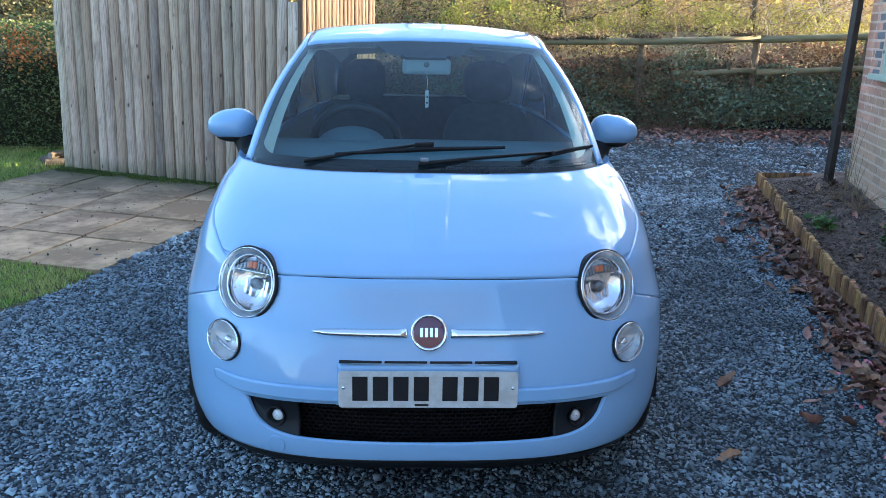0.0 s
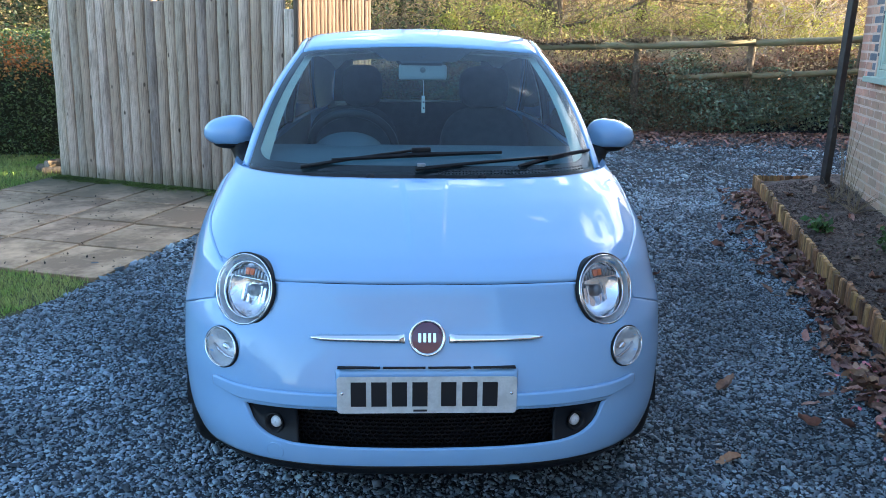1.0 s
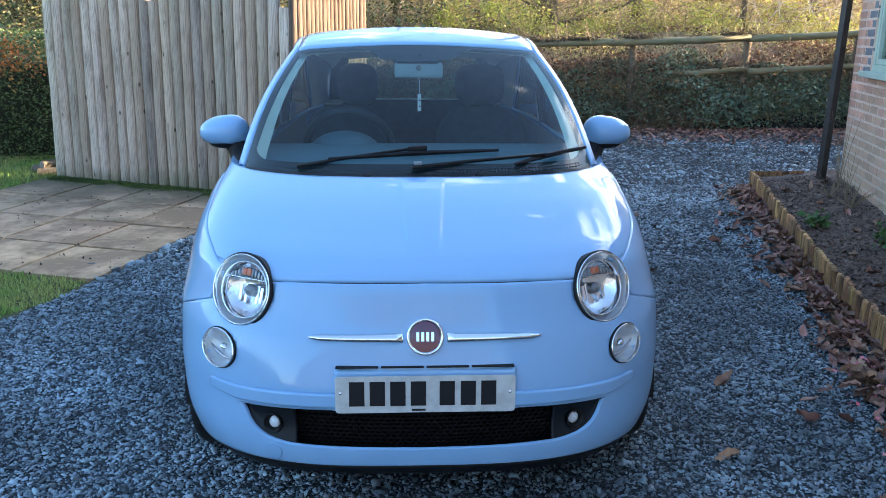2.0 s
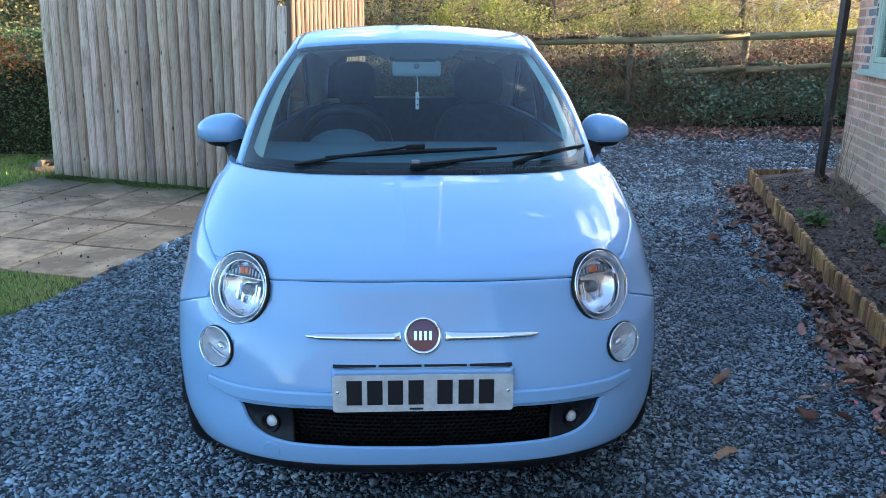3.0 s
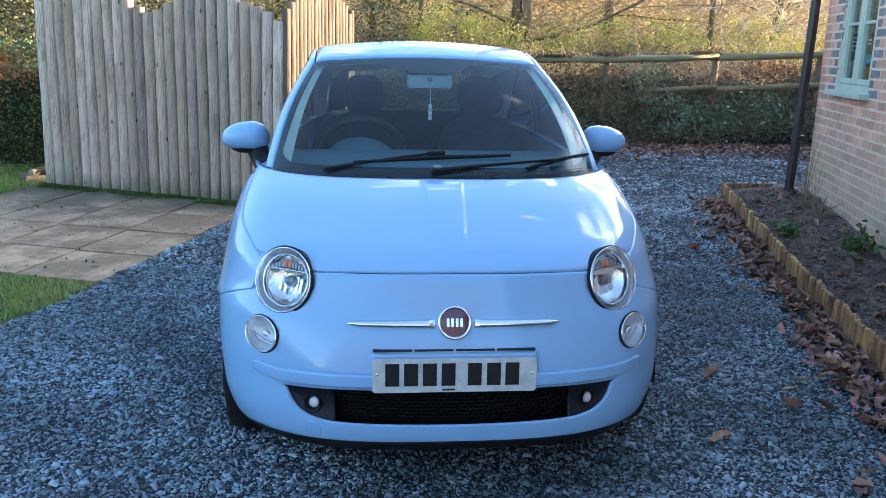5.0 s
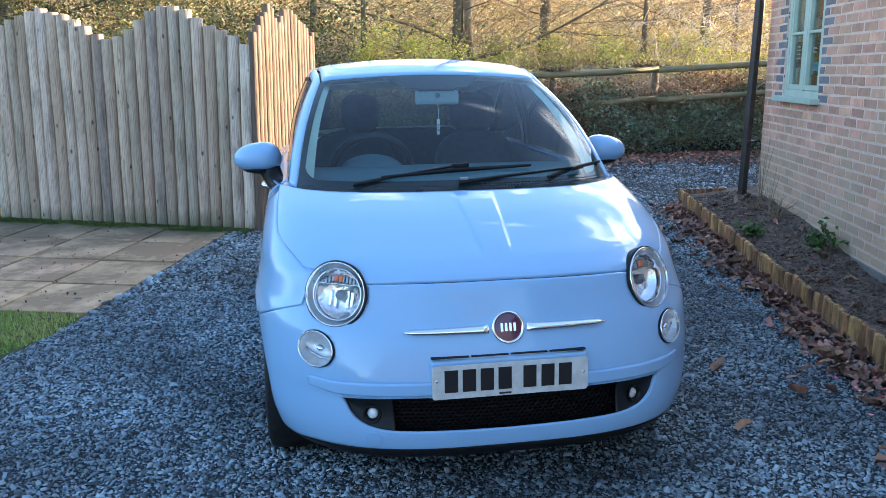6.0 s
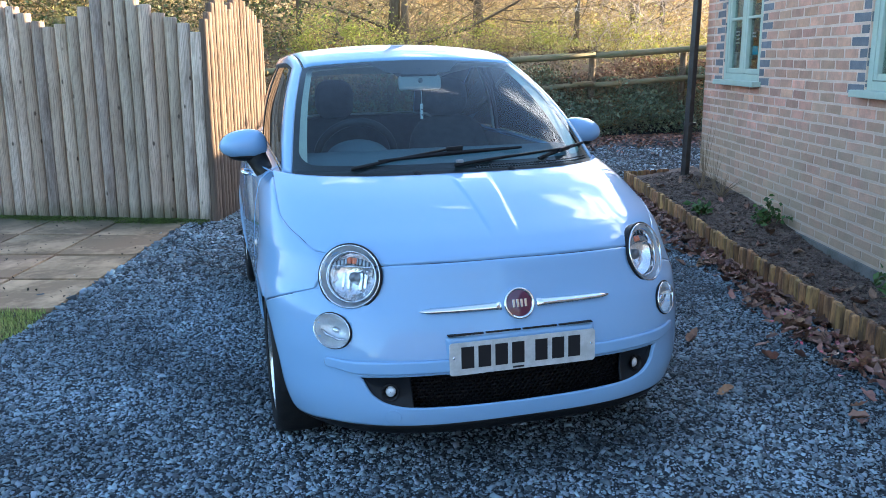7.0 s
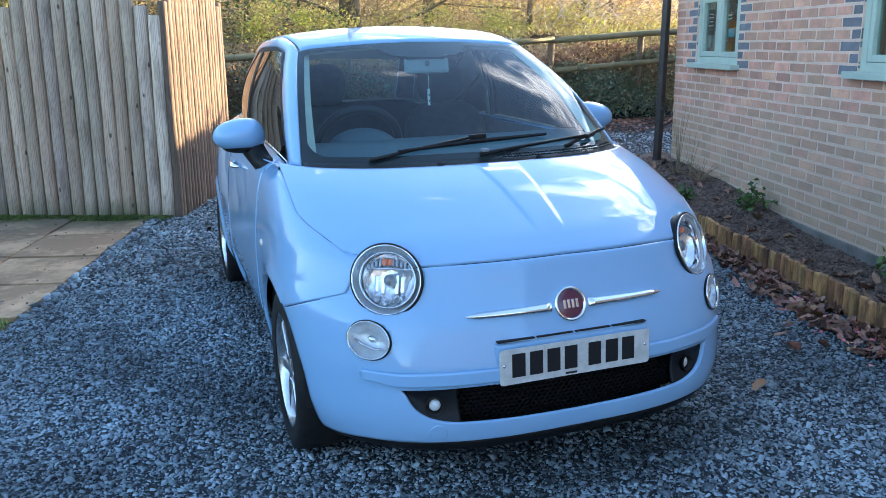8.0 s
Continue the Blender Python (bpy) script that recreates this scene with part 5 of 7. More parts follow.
# thin pale strip along the top edge of the rear bench
part("seat_piping", mesh_of("seat_piping", *tube([(-0.5, 2.87, 1.075), (-0.3, 2.865, 1.09), (0.3, 2.865, 1.09), (0.5, 2.87, 1.075)], 0.007, 6), mat("pillar_grey", (0.45, 0.46, 0.46), 0.8), True), car)
part("parcel_shelf", bm_mesh("parcel_shelf", box_bm((1.10, 0.36, 0.02), (0, 3.10, 1.045), 0.004), CABIN), car)
part("cabin_floor", bm_mesh("cabin_floor", box_bm((1.3, 2.3, 0.02), (0, 2.1, 0.3), 0), SEATCLOTH), car)
for s in (-1, 1):
    panel("rear_pillar_trim", side_glass_fn(s, (2.90, 2.28), (3.39, 3.11), 0.022, 0.11, 0.0), 8, 12, CABIN, flange=0)
    panel("door_trim", lambda u, v, s=s: Vector((s * 0.665, 1.1 + 1.9 * u, 0.3 + 0.70 * v)), 6, 4, CABIN, flange=0)
    def post_pt(u, v, s=s):
        a = screen_low(0.955).lerp(screen_top(0.955), 0.03 + 0.95 * v) + bow(0.955, 0.03 + 0.95 * v) + Vector((-0.004, 0.018, -0.012))
        b = side_glass_fn(1, (1.0, 1.69), (1.03, 1.73), 0.02)(0.5, v)
        p = a.lerp(b, u) - Vector((0.012, -0.006, 0)) * math.sin(math.pi * u)
        return Vector((s * p.x, p.y, p.z))
    panel("pillar_trim", lambda u, v, s=s: (lambda p, w: Vector((s * (p.x - 0.002 - w * u), p.y + 0.016 + w * u, p.z - 0.011)))(screen_low(0.958).lerp(screen_top(0.958), 0.035 + 0.95 * v) + bow(0.958, 0.035 + 0.95 * v), 0.030 + 0.012 * (1 - v) ** 2), 3, 16, mat("pillar_cream", (0.46, 0.46, 0.39), 0.8, col2=(0.41, 0.41, 0.35), scale=12), flange=0, label="pale pillar trim")
    panel("door_frame_trim", lambda u, v: post_pt(0.12 + 1.02 * u, v), 5, 16, SEATCLOTH, flange=0)
    panel("roof_side_trim", lambda u, v, s=s: (lambda y: (lambda a, b: Vector((s * a.lerp(b, v).x, y, a.lerp(b, v).z)))(Vector((roof_half(y) - 0.05, y, roof_z(roof_half(y) - 0.05, y) - 0.032)), side_top(y) + Vector((-0.016, 0, -0.035))))(1.60 + 1.48 * u), 24, 3, HEADLINER, flange=0)
    panel("pillar_trim", lambda u, v, s=s: (lambda p: Vector((s * (abs(p.x) - 0.02), p.y + 0.05 * (u - 0.5), p.z)))(side_glass_fn(1, (2.22, 2.24), (2.23, 2.25))(0.5, v)), 2, 8, MATS["pillar_grey"], flange=0)
im = part("interior_mirror", bm_mesh("interior_mirror", box_bm((0.205, 0.03, 0.066), (0, 0, 0), 0.014), mat("mirror_back", (0.24, 0.26, 0.265), 0.6)), car, "pale interior mirror")
im.matrix_basis = pose(0.005, 1.385, 1.325, -8, 0, 0)
part("mirror_stem", mesh_of("mirror_stem", *tube([(0, -0.005, 0.02), (0, 0.005, 0.045), (0, 0.02, 0.065)], [0.009, 0.008, 0.01], 10), SEATCLOTH, True), im)
part("mirror_button", mesh_of("mirror_button", *lathe([(0.012, 0), (0.01, 0.006), (0.001, 0.007)], 16), CABIN, True), im).matrix_basis = pose(0.0, -0.015, 0.008, 90, 0, 0)
bm = bmesh.new()
q = [bm.verts.new(nearest_screen(a, b) - Vector((0, -0.012, 0.014))) for a, b in ((-0.15, 0.99), (0.15, 0.99), (0.085, 0.83), (-0.085, 0.83))]
q += [bm.verts.new(w.co + Vector((0, 0.03, -0.02))) for w in q]
for fc in ((0, 1, 2, 3), (7, 6, 5, 4), (3, 2, 6, 7), (1, 5, 6, 2), (0, 3, 7, 4)):
    bm.faces.new([q[w] for w in fc])
part("sensor_cover", bm_mesh("sensor_cover", bm, SEATCLOTH), car)
tag = tagged(new("air_freshener"), "pale paper tag hanging on a string from the interior mirror", "air freshener")
tag.matrix_basis = pose(0.008, 1.368, 1.155, 0, 0, 38)
bm = box_bm((0.018, 0.003, 0.072), (0, 0, 0.036), 0.001)
part("tag", bm_mesh("tag", bm, mat("tag_white", (0.7, 0.7, 0.68), 0.6)), tag)
part("string", mesh_of("string", *tube([(0, 0, 0.07), (0.002, 0, 0.11), (0, 0.004, 0.145)], 0.0012, 6), mat("string_white", (0.6, 0.6, 0.58), 0.8), True), tag)
for k in (0.02, 0.045):
    bm = box_bm((0.008, 0.001, 0.007), (0, -0.002, k), 0)
    part("dark_mark", bm_mesh("dark_mark", bm, INK), tag)

# door handle, side repeater
for s in (-1, 1):
    p = Vector((s * side_x(1.83, 0.885), 1.83, 0.885))
    h = part("door_handle", mesh_of("door_handle", *tube([p + Vector((s * 0.004, -0.085, 0)), p + Vector((s * 0.03, -0.06, 0.003)), p + Vector((s * 0.034, 0.0, 0.004)), p + Vector((s * 0.03, 0.06, 0.003)), p + Vector((s * 0.004, 0.085, 0))], [0.007, 0.011, 0.012, 0.011, 0.007], 10), CHROME, True), car, "chrome door handle")
    q = Vector((s * side_x(0.98, 0.70), 0.98, 0.70))
    bm = bmesh.new()
    bmesh.ops.create_uvsphere(bm, u_segments=14, v_segments=8, radius=1, matrix=Matrix.Translation(q) @ Matrix.Diagonal((0.008, 0.024, 0.014, 1)))
    part("side_repeater", bm_mesh("side_repeater", bm, mat("repeater", (0.7, 0.6, 0.5), 0.2, coat=0.5), True), car)

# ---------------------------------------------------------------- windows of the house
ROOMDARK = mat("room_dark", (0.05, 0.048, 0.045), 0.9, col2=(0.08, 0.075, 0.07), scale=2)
HGLASS = glass("house_glass", (0.8, 0.84, 0.82))


def house_window(s0, s1, notices):
    # dark sheet in place of a room; its dimness is put into the colour
    root = part("window", bm_mesh("dim_room_sheet", box_bm((s1 - s0 + 0.6, 0.02, 1.7), ((s0 + s1) / 2, -0.9, 1.7), 0), ROOMDARK), house, "sage green timber casement window")
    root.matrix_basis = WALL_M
    z0, z1 = SILL_Z, HEAD_Z
    w = s1 - s0
    bm = bmesh.new()
    for a, b, c, d in ((s0, s0 + 0.06, z0, z1), (s1 - 0.06, s1, z0, z1)):
        box_bm((b - a, 0.09, d - c), ((a + b) / 2, -0.06, (c + d) / 2), 0.004, bm)
    box_bm((w - 0.12, 0.09, 0.06), ((s0 + s1) / 2, -0.06, z0 + 0.03), 0.004, bm)
    box_bm((w - 0.12, 0.09, 0.06), ((s0 + s1) / 2, -0.06, z1 - 0.03), 0.004, bm)
    part("window_frame", bm_mesh("window_frame", bm, SAGE), root)
    mid = (s0 + s1) / 2
    part("mullion", bm_mesh("mullion", box_bm((0.06, 0.08, z1 - z0 - 0.12), (mid, -0.058, (z0 + z1) / 2), 0.004), SAGE), root)
    for a, b in ((s0 + 0.06, mid - 0.03), (mid + 0.03, s1 - 0.06)):
        bm = bmesh.new()
        c = (a + b) / 2
        for k in (a + 0.022, b - 0.022):
            box_bm((0.044, 0.05, z1 - z0 - 0.13), (k, -0.045, (z0 + z1) / 2), 0.005, bm)
        for k in (z0 + 0.085, (z0 + z1) / 2 - 0.02, z1 - 0.085):
            box_bm((b - a - 0.088, 0.046, 0.044 if k < z0 + 0.1 or k > z1 - 0.1 else 0.024), (c, -0.045, k), 0.004, bm)
        part("casement", bm_mesh("casement", bm, SAGE), root)
        o = part("pane", bm_mesh("pane", box_bm((b - a - 0.08, 0.004, z1 - z0 - 0.16), (c, -0.05, (z0 + z1) / 2), 0), HGLASS), root)
        o.visible_shadow = False
    bm = box_bm((w + 0.10, 0.15, 0.045), (mid, 0.0, z0 - 0.018), 0.006)
    part("window_sill", bm_mesh("window_sill", bm, SAGE), root)
    for x, z, sx, sz, col, nm in notices:
        m_ = mat(nm, col, 0.6)
        part("notice", bm_mesh("notice", box_bm((sx, 0.002, sz), (x, -0.085 if sz > 0.5 else -0.0655 if nm == "notice_text" else -0.068, z), 0), m_), root)
    return root


house_window(*WIN[0], [(-0.30, 1.75, 0.36, 1.0, (0.42, 0.42, 0.40), "net_curtain"), (-0.24, 1.56, 0.13, 0.22, (0.05, 0.055, 0.08), "notice_dark"), (-0.24, 1.63, 0.09, 0.012, (0.6, 0.6, 0.6), "notice_text"), (-0.24, 1.60, 0.10, 0.012, (0.6, 0.6, 0.6), "notice_text"), (-0.24, 1.565, 0.08, 0.012, (0.6, 0.6, 0.6), "notice_text"), (-0.24, 1.53, 0.10, 0.012, (0.6, 0.6, 0.6), "notice_text"), (-0.22, 1.38, 0.06, 0.10, (0.5, 0.5, 0.47), "notice_pale"), (-0.66, 1.74, 0.22, 0.24, (0.10, 0.11, 0.12), "notice_grey"), (-0.64, 1.58, 0.09, 0.014, (0.6, 0.6, 0.6), "notice_text"), (-0.64, 1.61, 0.08, 0.014, (0.6, 0.6, 0.6), "notice_text"), (-0.66, 1.62, 0.10, 0.10, (0.03, 0.03, 0.05), "notice_dark"), (-0.68, 1.46, 0.13, 0.075, (0.02, 0.38, 0.55), "notice_cyan"), (-0.66, 1.33, 0.13, 0.11, (0.25, 0.10, 0.03), "notice_orange")])
house_window(*WIN[1], [(-2.98, 1.7, 0.2, 0.9, (0.45, 0.45, 0.43), "curtain_pale")])

# ---------------------------------------------------------------- rail fence on the bank
def rail_z(x, base):
    return base + 0.036 * x


rail_fence = thing("rail_fence", "mossy post-and-rail timber fence on the bank", "fence")
for base, r in ((1.275, 0.048), (0.84, 0.042)):
    for a, b in ((-6.0, -1.4), (-1.4, 1.6), (1.6, 4.65), (4.65, 7.7), (7.7, 10.7)):
        if base < 1 and a < 3:
            if b < 4:
                continue
            a = 3.5
        pts = [(a + (b - a) * t, 9.10 + 0.02 * math.sin(a + 3 * t), rail_z(a + (b - a) * t, base) + 0.012 * math.sin(5 * t + a)) for t in (0, 0.25, 0.5, 0.75, 1)]
        part("rail", mesh_of("rail", *tube(pts, r, 10), RAILWOOD, True), rail_fence)
for x in (-4.4, -1.4, 1.52, 3.06, 4.64, 6.2, 7.8):
    v, f = tube([(x, 9.2, lift(x, 9.2) - 0.3), (x + 0.01, 9.19, 0.9), (x + 0.03, 9.19, rail_z(x, 1.25))], [0.06, 0.055, 0.05], 10)
    part("post", mesh_of("post", v, f, BARK, True), rail_fence)


# far wooded rise beyond the slope
hx = [-120 + 2.5 * i for i in range(97)]
hv = []
for k in range(14):
    for x_ in hx:
        t_ = k / 13
        hv.append((x_, 30 + 7 * t_ + 1.5 * noise.noise((x_ * 0.25, t_ * 6, 2.0)), 1.0 + t_ * (4.2 + 1.2 * noise.noise((x_ * 0.12, 0, 7)))))
hf = [(k * 97 + i, k * 97 + i + 1, (k + 1) * 97 + i + 1, (k + 1) * 97 + i) for k in range(13) for i in range(96)]
tagged(new("wooded_rise", mesh_of("wooded_rise", hv, hf, mat("far_wood_mass", (0.60, 0.44, 0.24), 0.95, col2=(0.40, 0.34, 0.16), scale=0.8, bump=0.4, bscale=2.5), True)), "far wooded rise in autumn colours", "woods", kind="structure")

# ---------------------------------------------------------------- foliage
def leaf_cloud(name, pts, size, material, label, category, seed=0, flat=0.3, kind="stuff", fold=0.25, ratio=0.62):
    """Many small folded leaves, four triangles each, at the given points."""
    rs = np.random.RandomState(seed)
    n = len(pts)
    p = np.array(pts, float)
    sz = size * rs.uniform(0.6, 1.35, n)
    d = rs.normal(size=(n, 3)); d[:, 2] *= 0.7
    d /= np.linalg.norm(d, axis=1)[:, None]
    u = rs.normal(size=(n, 3))
    u[:, 2] += flat * 4
    sd = np.cross(d, u); sd /= np.linalg.norm(sd, axis=1)[:, None]
    nn = np.cross(sd, d)
    L, W = (d * sz[:, None]), (sd * sz[:, None] * ratio * 0.5)
    F = nn * (sz * fold * 0.5)[:, None]
    q = np.stack([p - L * 0.5, p - L * 0.05 + W + F, p + L * 0.5, p - L * 0.05 - W + F], 1).reshape(-1, 3)
    base = np.arange(n) * 4
    tri = np.stack([base, base + 1, base + 2, base, base + 2, base + 3], 1).reshape(-1, 3)
    me = bpy.data.meshes.new(name)
    me.vertices.add(n * 4); me.loops.add(n * 6); me.polygons.add(n * 2)
    me.vertices.foreach_set("co", q.astype(np.float32).ravel())
    me.loops.foreach_set("vertex_index", tri.ravel().astype(np.int32))
    me.polygons.foreach_set("loop_start", (np.arange(n * 2) * 3).astype(np.int32))
    me.update(calc_edges=True)
    me.materials.append(material)
    ob = new(name, me)
    return tagged(ob, label, category, kind=kind)


rs = np.random.RandomState(5)


def clumps(n, box, k, spread, rs=rs, squash=0.7):
    """n points in k round clumps inside a box ((x0, x1), (y0, y1), (z0, z1))."""
    c = np.stack([rs.uniform(a, b, k) for a, b in box], 1)
    i = rs.randint(0, k, n)
    s = spread * rs.uniform(0.4, 1.3, k)
    g = rs.normal(size=(n, 3)) * s[i][:, None]
    g[:, 2] *= squash
    return c[i] + g


# ivy over the face of the bank
n = 52000
x = rs.uniform(-3, 9.5, n)
face = rs.uniform(0, 1, n) ** 0.9
z = 0.16 + 0.98 * face + 0.10 * np.sin(x * 2.1) * face + 0.06 * np.sin(x * 5.3)
y = 9.02 + 0.22 * face + 0.10 * np.sin(x * 3.7 + z * 4) - 0.16 * np.exp(-((z - 0.55) / 0.3) ** 2) * (1 + np.sin(x * 1.7)) * 0.6 + rs.normal(0, 0.05, n)
keep = rs.uniform(0, 1, n) < np.clip(0.42 + (x - 2.2) * 0.22, 0.3, 1.0) * np.clip((z - 0.18) * 4, 0.15, 1)
leaf_cloud("ivy", np.stack([x, y, z], 1)[keep], 0.052, IVY, "dark green ivy covering the bank below the rail fence", "ivy", 1)
n = 16000
x, z = np.concatenate([rs.uniform(-3, 4.4, 12000), rs.uniform(-3, 9.5, 4000)]), rs.uniform(0.15, 1.45, n)
leaf_cloud("bramble_leaf", np.stack([x, 8.92 + 0.30 * z + rs.normal(0, 0.12, n), z], 1), 0.042, mat("brown_leaf", (0.125, 0.085, 0.057), 0.8, col2=(0.08, 0.075, 0.038), scale=2, rand=0.5, isl=True, sub=0.2), "dry brown bramble and dead leaves on the bank", "undergrowth", 2)


def stems(name, starts, rnd, length, r, material, label, category, droop=0.5, upward=1.0):
    V, F = [], []
    for p in starts:
        d = Vector((rnd.uniform(-1, 1), rnd.uniform(-0.6, 0.3), upward * rnd.uniform(0.3, 1))).normalized()
        q = Vector(p)
        pts = [q.copy()]
        L = length * rnd.uniform(0.5, 1.3)
        for k in range(4):
            q = q + d * L / 4
            d = (d + Vector((rnd.uniform(-0.35, 0.35), rnd.uniform(-0.35, 0.35), -droop * rnd.uniform(0.1, 0.6)))).normalized()
            pts.append(q.copy())
        v, f = tube(pts, [r, r * 0.85, r * 0.7, r * 0.5, r * 0.25], 3)
        o = len(V)
        V += v
        F += [tuple(i + o for i in fc) for fc in f]
    return tagged(new(name, mesh_of(name, V, F, material)), label, category, kind="stuff")


rnd = random.Random(11)
stems("bramble", [(rnd.uniform(-2, 9), rnd.uniform(9.0, 9.5), rnd.uniform(0.1, 1.25)) for _ in range(1800)], rnd, 0.6, 0.004, STEM, "tangle of dry bramble stems on the bank", "undergrowth", 0.6)
stems("dry_brush", [(xx, yy, lift(xx, yy)) for xx, yy in [(rnd.uniform(-4, 11), rnd.uniform(9.6, 15)) for _ in range(700)]], rnd, 1.0, 0.006, STEM, "dry grass and brush stems on the slope", "undergrowth", 0.3, 1.4)

# slope behind the rail: leaf litter and sunlit weeds
n = 17000
x, y = rs.uniform(-6, 12, n), 9.45 + 6 * rs.uniform(0, 1, n) ** 1.9
z = np.array([lift(a, b) for a, b in zip(x, y)]) + rs.uniform(0.0, 0.10, n)
leaf_cloud("leaf_litter", np.stack([x, y, z], 1), 0.07, mat("litter_leaf", (0.33, 0.20, 0.125), 0.8, col2=(0.20, 0.125, 0.085), scale=2, rand=0.5, isl=True, sub=0.2), "brown fallen leaves on the slope", "leaves", 3, 0.8)
pts = clumps(24000, ((-6, 11), (11.2, 16), (0.0, 0.4)), 150, 0.30)
pts[:, 1] = np.maximum(pts[:, 1], 10.8)
pts[:, 2] = np.abs(pts[:, 2]) + [lift(a, b) for a, b in pts[:, :2]]
leaf_cloud("weeds", pts, 0.04, mat("weed_leaf", (0.32, 0.36, 0.09), 0.6, col2=(0.60, 0.42, 0.18), scale=1.2, rand=0.4, isl=True, sub=0.45), "sunlit yellow-green weeds and grass on the slope", "undergrowth", 4)

n = 26000
x, y = rs.uniform(2.2, 11, n), 10.6 + 4.0 * rs.uniform(0, 1, n)
patch = np.array([noise.noise((a * 0.6, b * 0.9, 4.4)) for a, b in zip(x, y)]) + 0.07 * (x - 3)
keep = patch + rs.normal(0, 0.10, n) > -0.02
x, y = x[keep], y[keep]
leaf_cloud("bank_grass", np.stack([x, y, np.array([lift(a, b) for a, b in zip(x, y)]) + 0.22 * rs.uniform(0.0, 1, len(x)) ** 1.5], 1), 0.06, mat("sunlit_grass", (0.42, 0.46, 0.11), 0.6, col2=(0.62, 0.50, 0.20), scale=1.1, rand=0.4, isl=True, sub=0.35), "patches of sunlit grass on the slope behind the rails", "grass", 14, ratio=0.35)

# shrubs and trees: golden woodland edge
pts = clumps(90000, ((-9, 10.5), (13.8, 19), (1.2, 3.9)), 230, 0.5)
pts = pts[pts[:, 0] < 10.5 + rs.normal(0, 0.6, len(pts))]
leaf_cloud("autumn_shrub", pts, 0.038, AUTUMN, "golden autumn shrubs at the woodland edge", "shrubs", 5)
pts = clumps(80000, ((-22, 19), (20, 28), (1.0, 4.6)), 380, 0.9)
leaf_cloud("far_wood", pts, 0.15, mat("far_leaf", (0.68, 0.50, 0.27), 0.7, col2=(0.46, 0.40, 0.18), scale=0.4, rand=0.5, isl=True, sub=0.4), "far autumn woodland", "woods", 6)
pts = clumps(50000, ((-13, -1.5), (8.8, 15), (0.6, 3.6)), 190, 0.5)
leaf_cloud("garden_shrub", pts, 0.05, mat("shrub_leaf", (0.30, 0.22, 0.09), 0.6, col2=(0.10, 0.135, 0.045), scale=0.9, rand=0.5, isl=True, sub=0.35), "brown and green shrubs behind the pole fence", "shrubs", 7)


# yellow-green bushes behind the rails, and a mass of dead leaves caught between the rails
pts = clumps(15000, ((0.5, 10.5), (11.2, 13.2), (1.15, 2.0)), 34, 0.26)
leaf_cloud("yellow_shrub", pts, 0.045, mat("lime_leaf", (0.50, 0.50, 0.10), 0.6, col2=(0.36, 0.40, 0.10), scale=1.2, rand=0.4, isl=True, sub=0.45), "yellow-green sunlit bushes behind the rail fence", "shrubs", 91)
n = 11000
g = np.random.RandomState(92)
x = g.uniform(-2, 9.5, n)
z = 0.80 + 0.036 * x + 0.40 * g.uniform(0, 1, n) ** 1.3 * (0.75 + 0.35 * np.sin(x * 1.9) * np.sin(x * 0.8 + 1))
leaf_cloud("bank_litter", np.stack([x, 9.28 + 0.35 * (z - 0.9) + g.normal(0, 0.07, n), z], 1), 0.055, MATS["litter_leaf"], "dead brown leaves and twigs caught behind the rails", "leaves", 93)
g = np.random.RandomState(94)
p = np.concatenate([np.stack([g.normal(c_, 0.16, 260), 9.09 + g.normal(0, 0.03, 260), rail_z(c_, 1.275) + 0.035 + np.abs(g.normal(0, 0.03, 260))], 1) for c_ in (1.75, 2.3, 3.1, 4.5)])
leaf_cloud("rail_ivy", p, 0.04, MATS["brown_leaf"], "dark dry ivy caught on the top rail", "ivy", 95)
stems("pale_stems", [(rnd.uniform(5.6, 10), rnd.uniform(11.0, 13.4), rnd.uniform(1.1, 2.4)) for _ in range(420)], rnd, 0.9, 0.007, mat("pale_stem", (0.62, 0.53, 0.43), 0.8, col2=(0.42, 0.34, 0.26), scale=4), "pale curling dead stems behind the rail fence", "undergrowth", 1.1, 1.0)

# dark evergreens among the trees behind the pole fence
pts = clumps(40000, ((-10, 0.6), (11.8, 16), (0.9, 4.6)), 85, 0.55)
leaf_cloud("evergreen", pts, 0.075, mat("evergreen_leaf", (0.060, 0.090, 0.032), 0.5, col2=(0.12, 0.145, 0.05), scale=1.5, rand=0.5, isl=True, sub=0.2), "dark evergreen shrubs and ivy-clad trees behind the fence", "shrubs", 73)

# bush mostly hidden by the pole fence, added to keep sun off the lawn
n = 26000
g = np.random.RandomState(71)
d = g.normal(size=(n, 3))
d /= np.linalg.norm(d, axis=1)[:, None]
p = np.array([-2.0, 7.0, 0.85]) + d * np.array([0.95, 0.75, 1.05]) * (0.85 + 0.22 * g.uniform(0, 1, n) ** 0.5)[:, None] + g.normal(0, 0.05, (n, 3))
p = p[p[:, 2] > 0.1]
bush = thing("sun_block_bush", "dense brown and green bush added behind the pole fence to shade the lawn", "bush")
o = leaf_cloud("leaves", p, 0.045, MATS["shrub_leaf"], "", "", 72, kind="stuff")
o.parent = bush
# solid dark core: shade inside the bush put into colour; also stops the sun
bm = bmesh.new()
bmesh.ops.create_icosphere(bm, subdivisions=3, radius=1, matrix=Matrix.Translation((-2.0, 7.0, 0.85)) @ Matrix.Diagonal((0.85, 0.65, 0.92, 1)))
for w in bm.verts:
    w.co += Vector((0.08, 0.08, 0.08)) * noise.noise(w.co * 3)
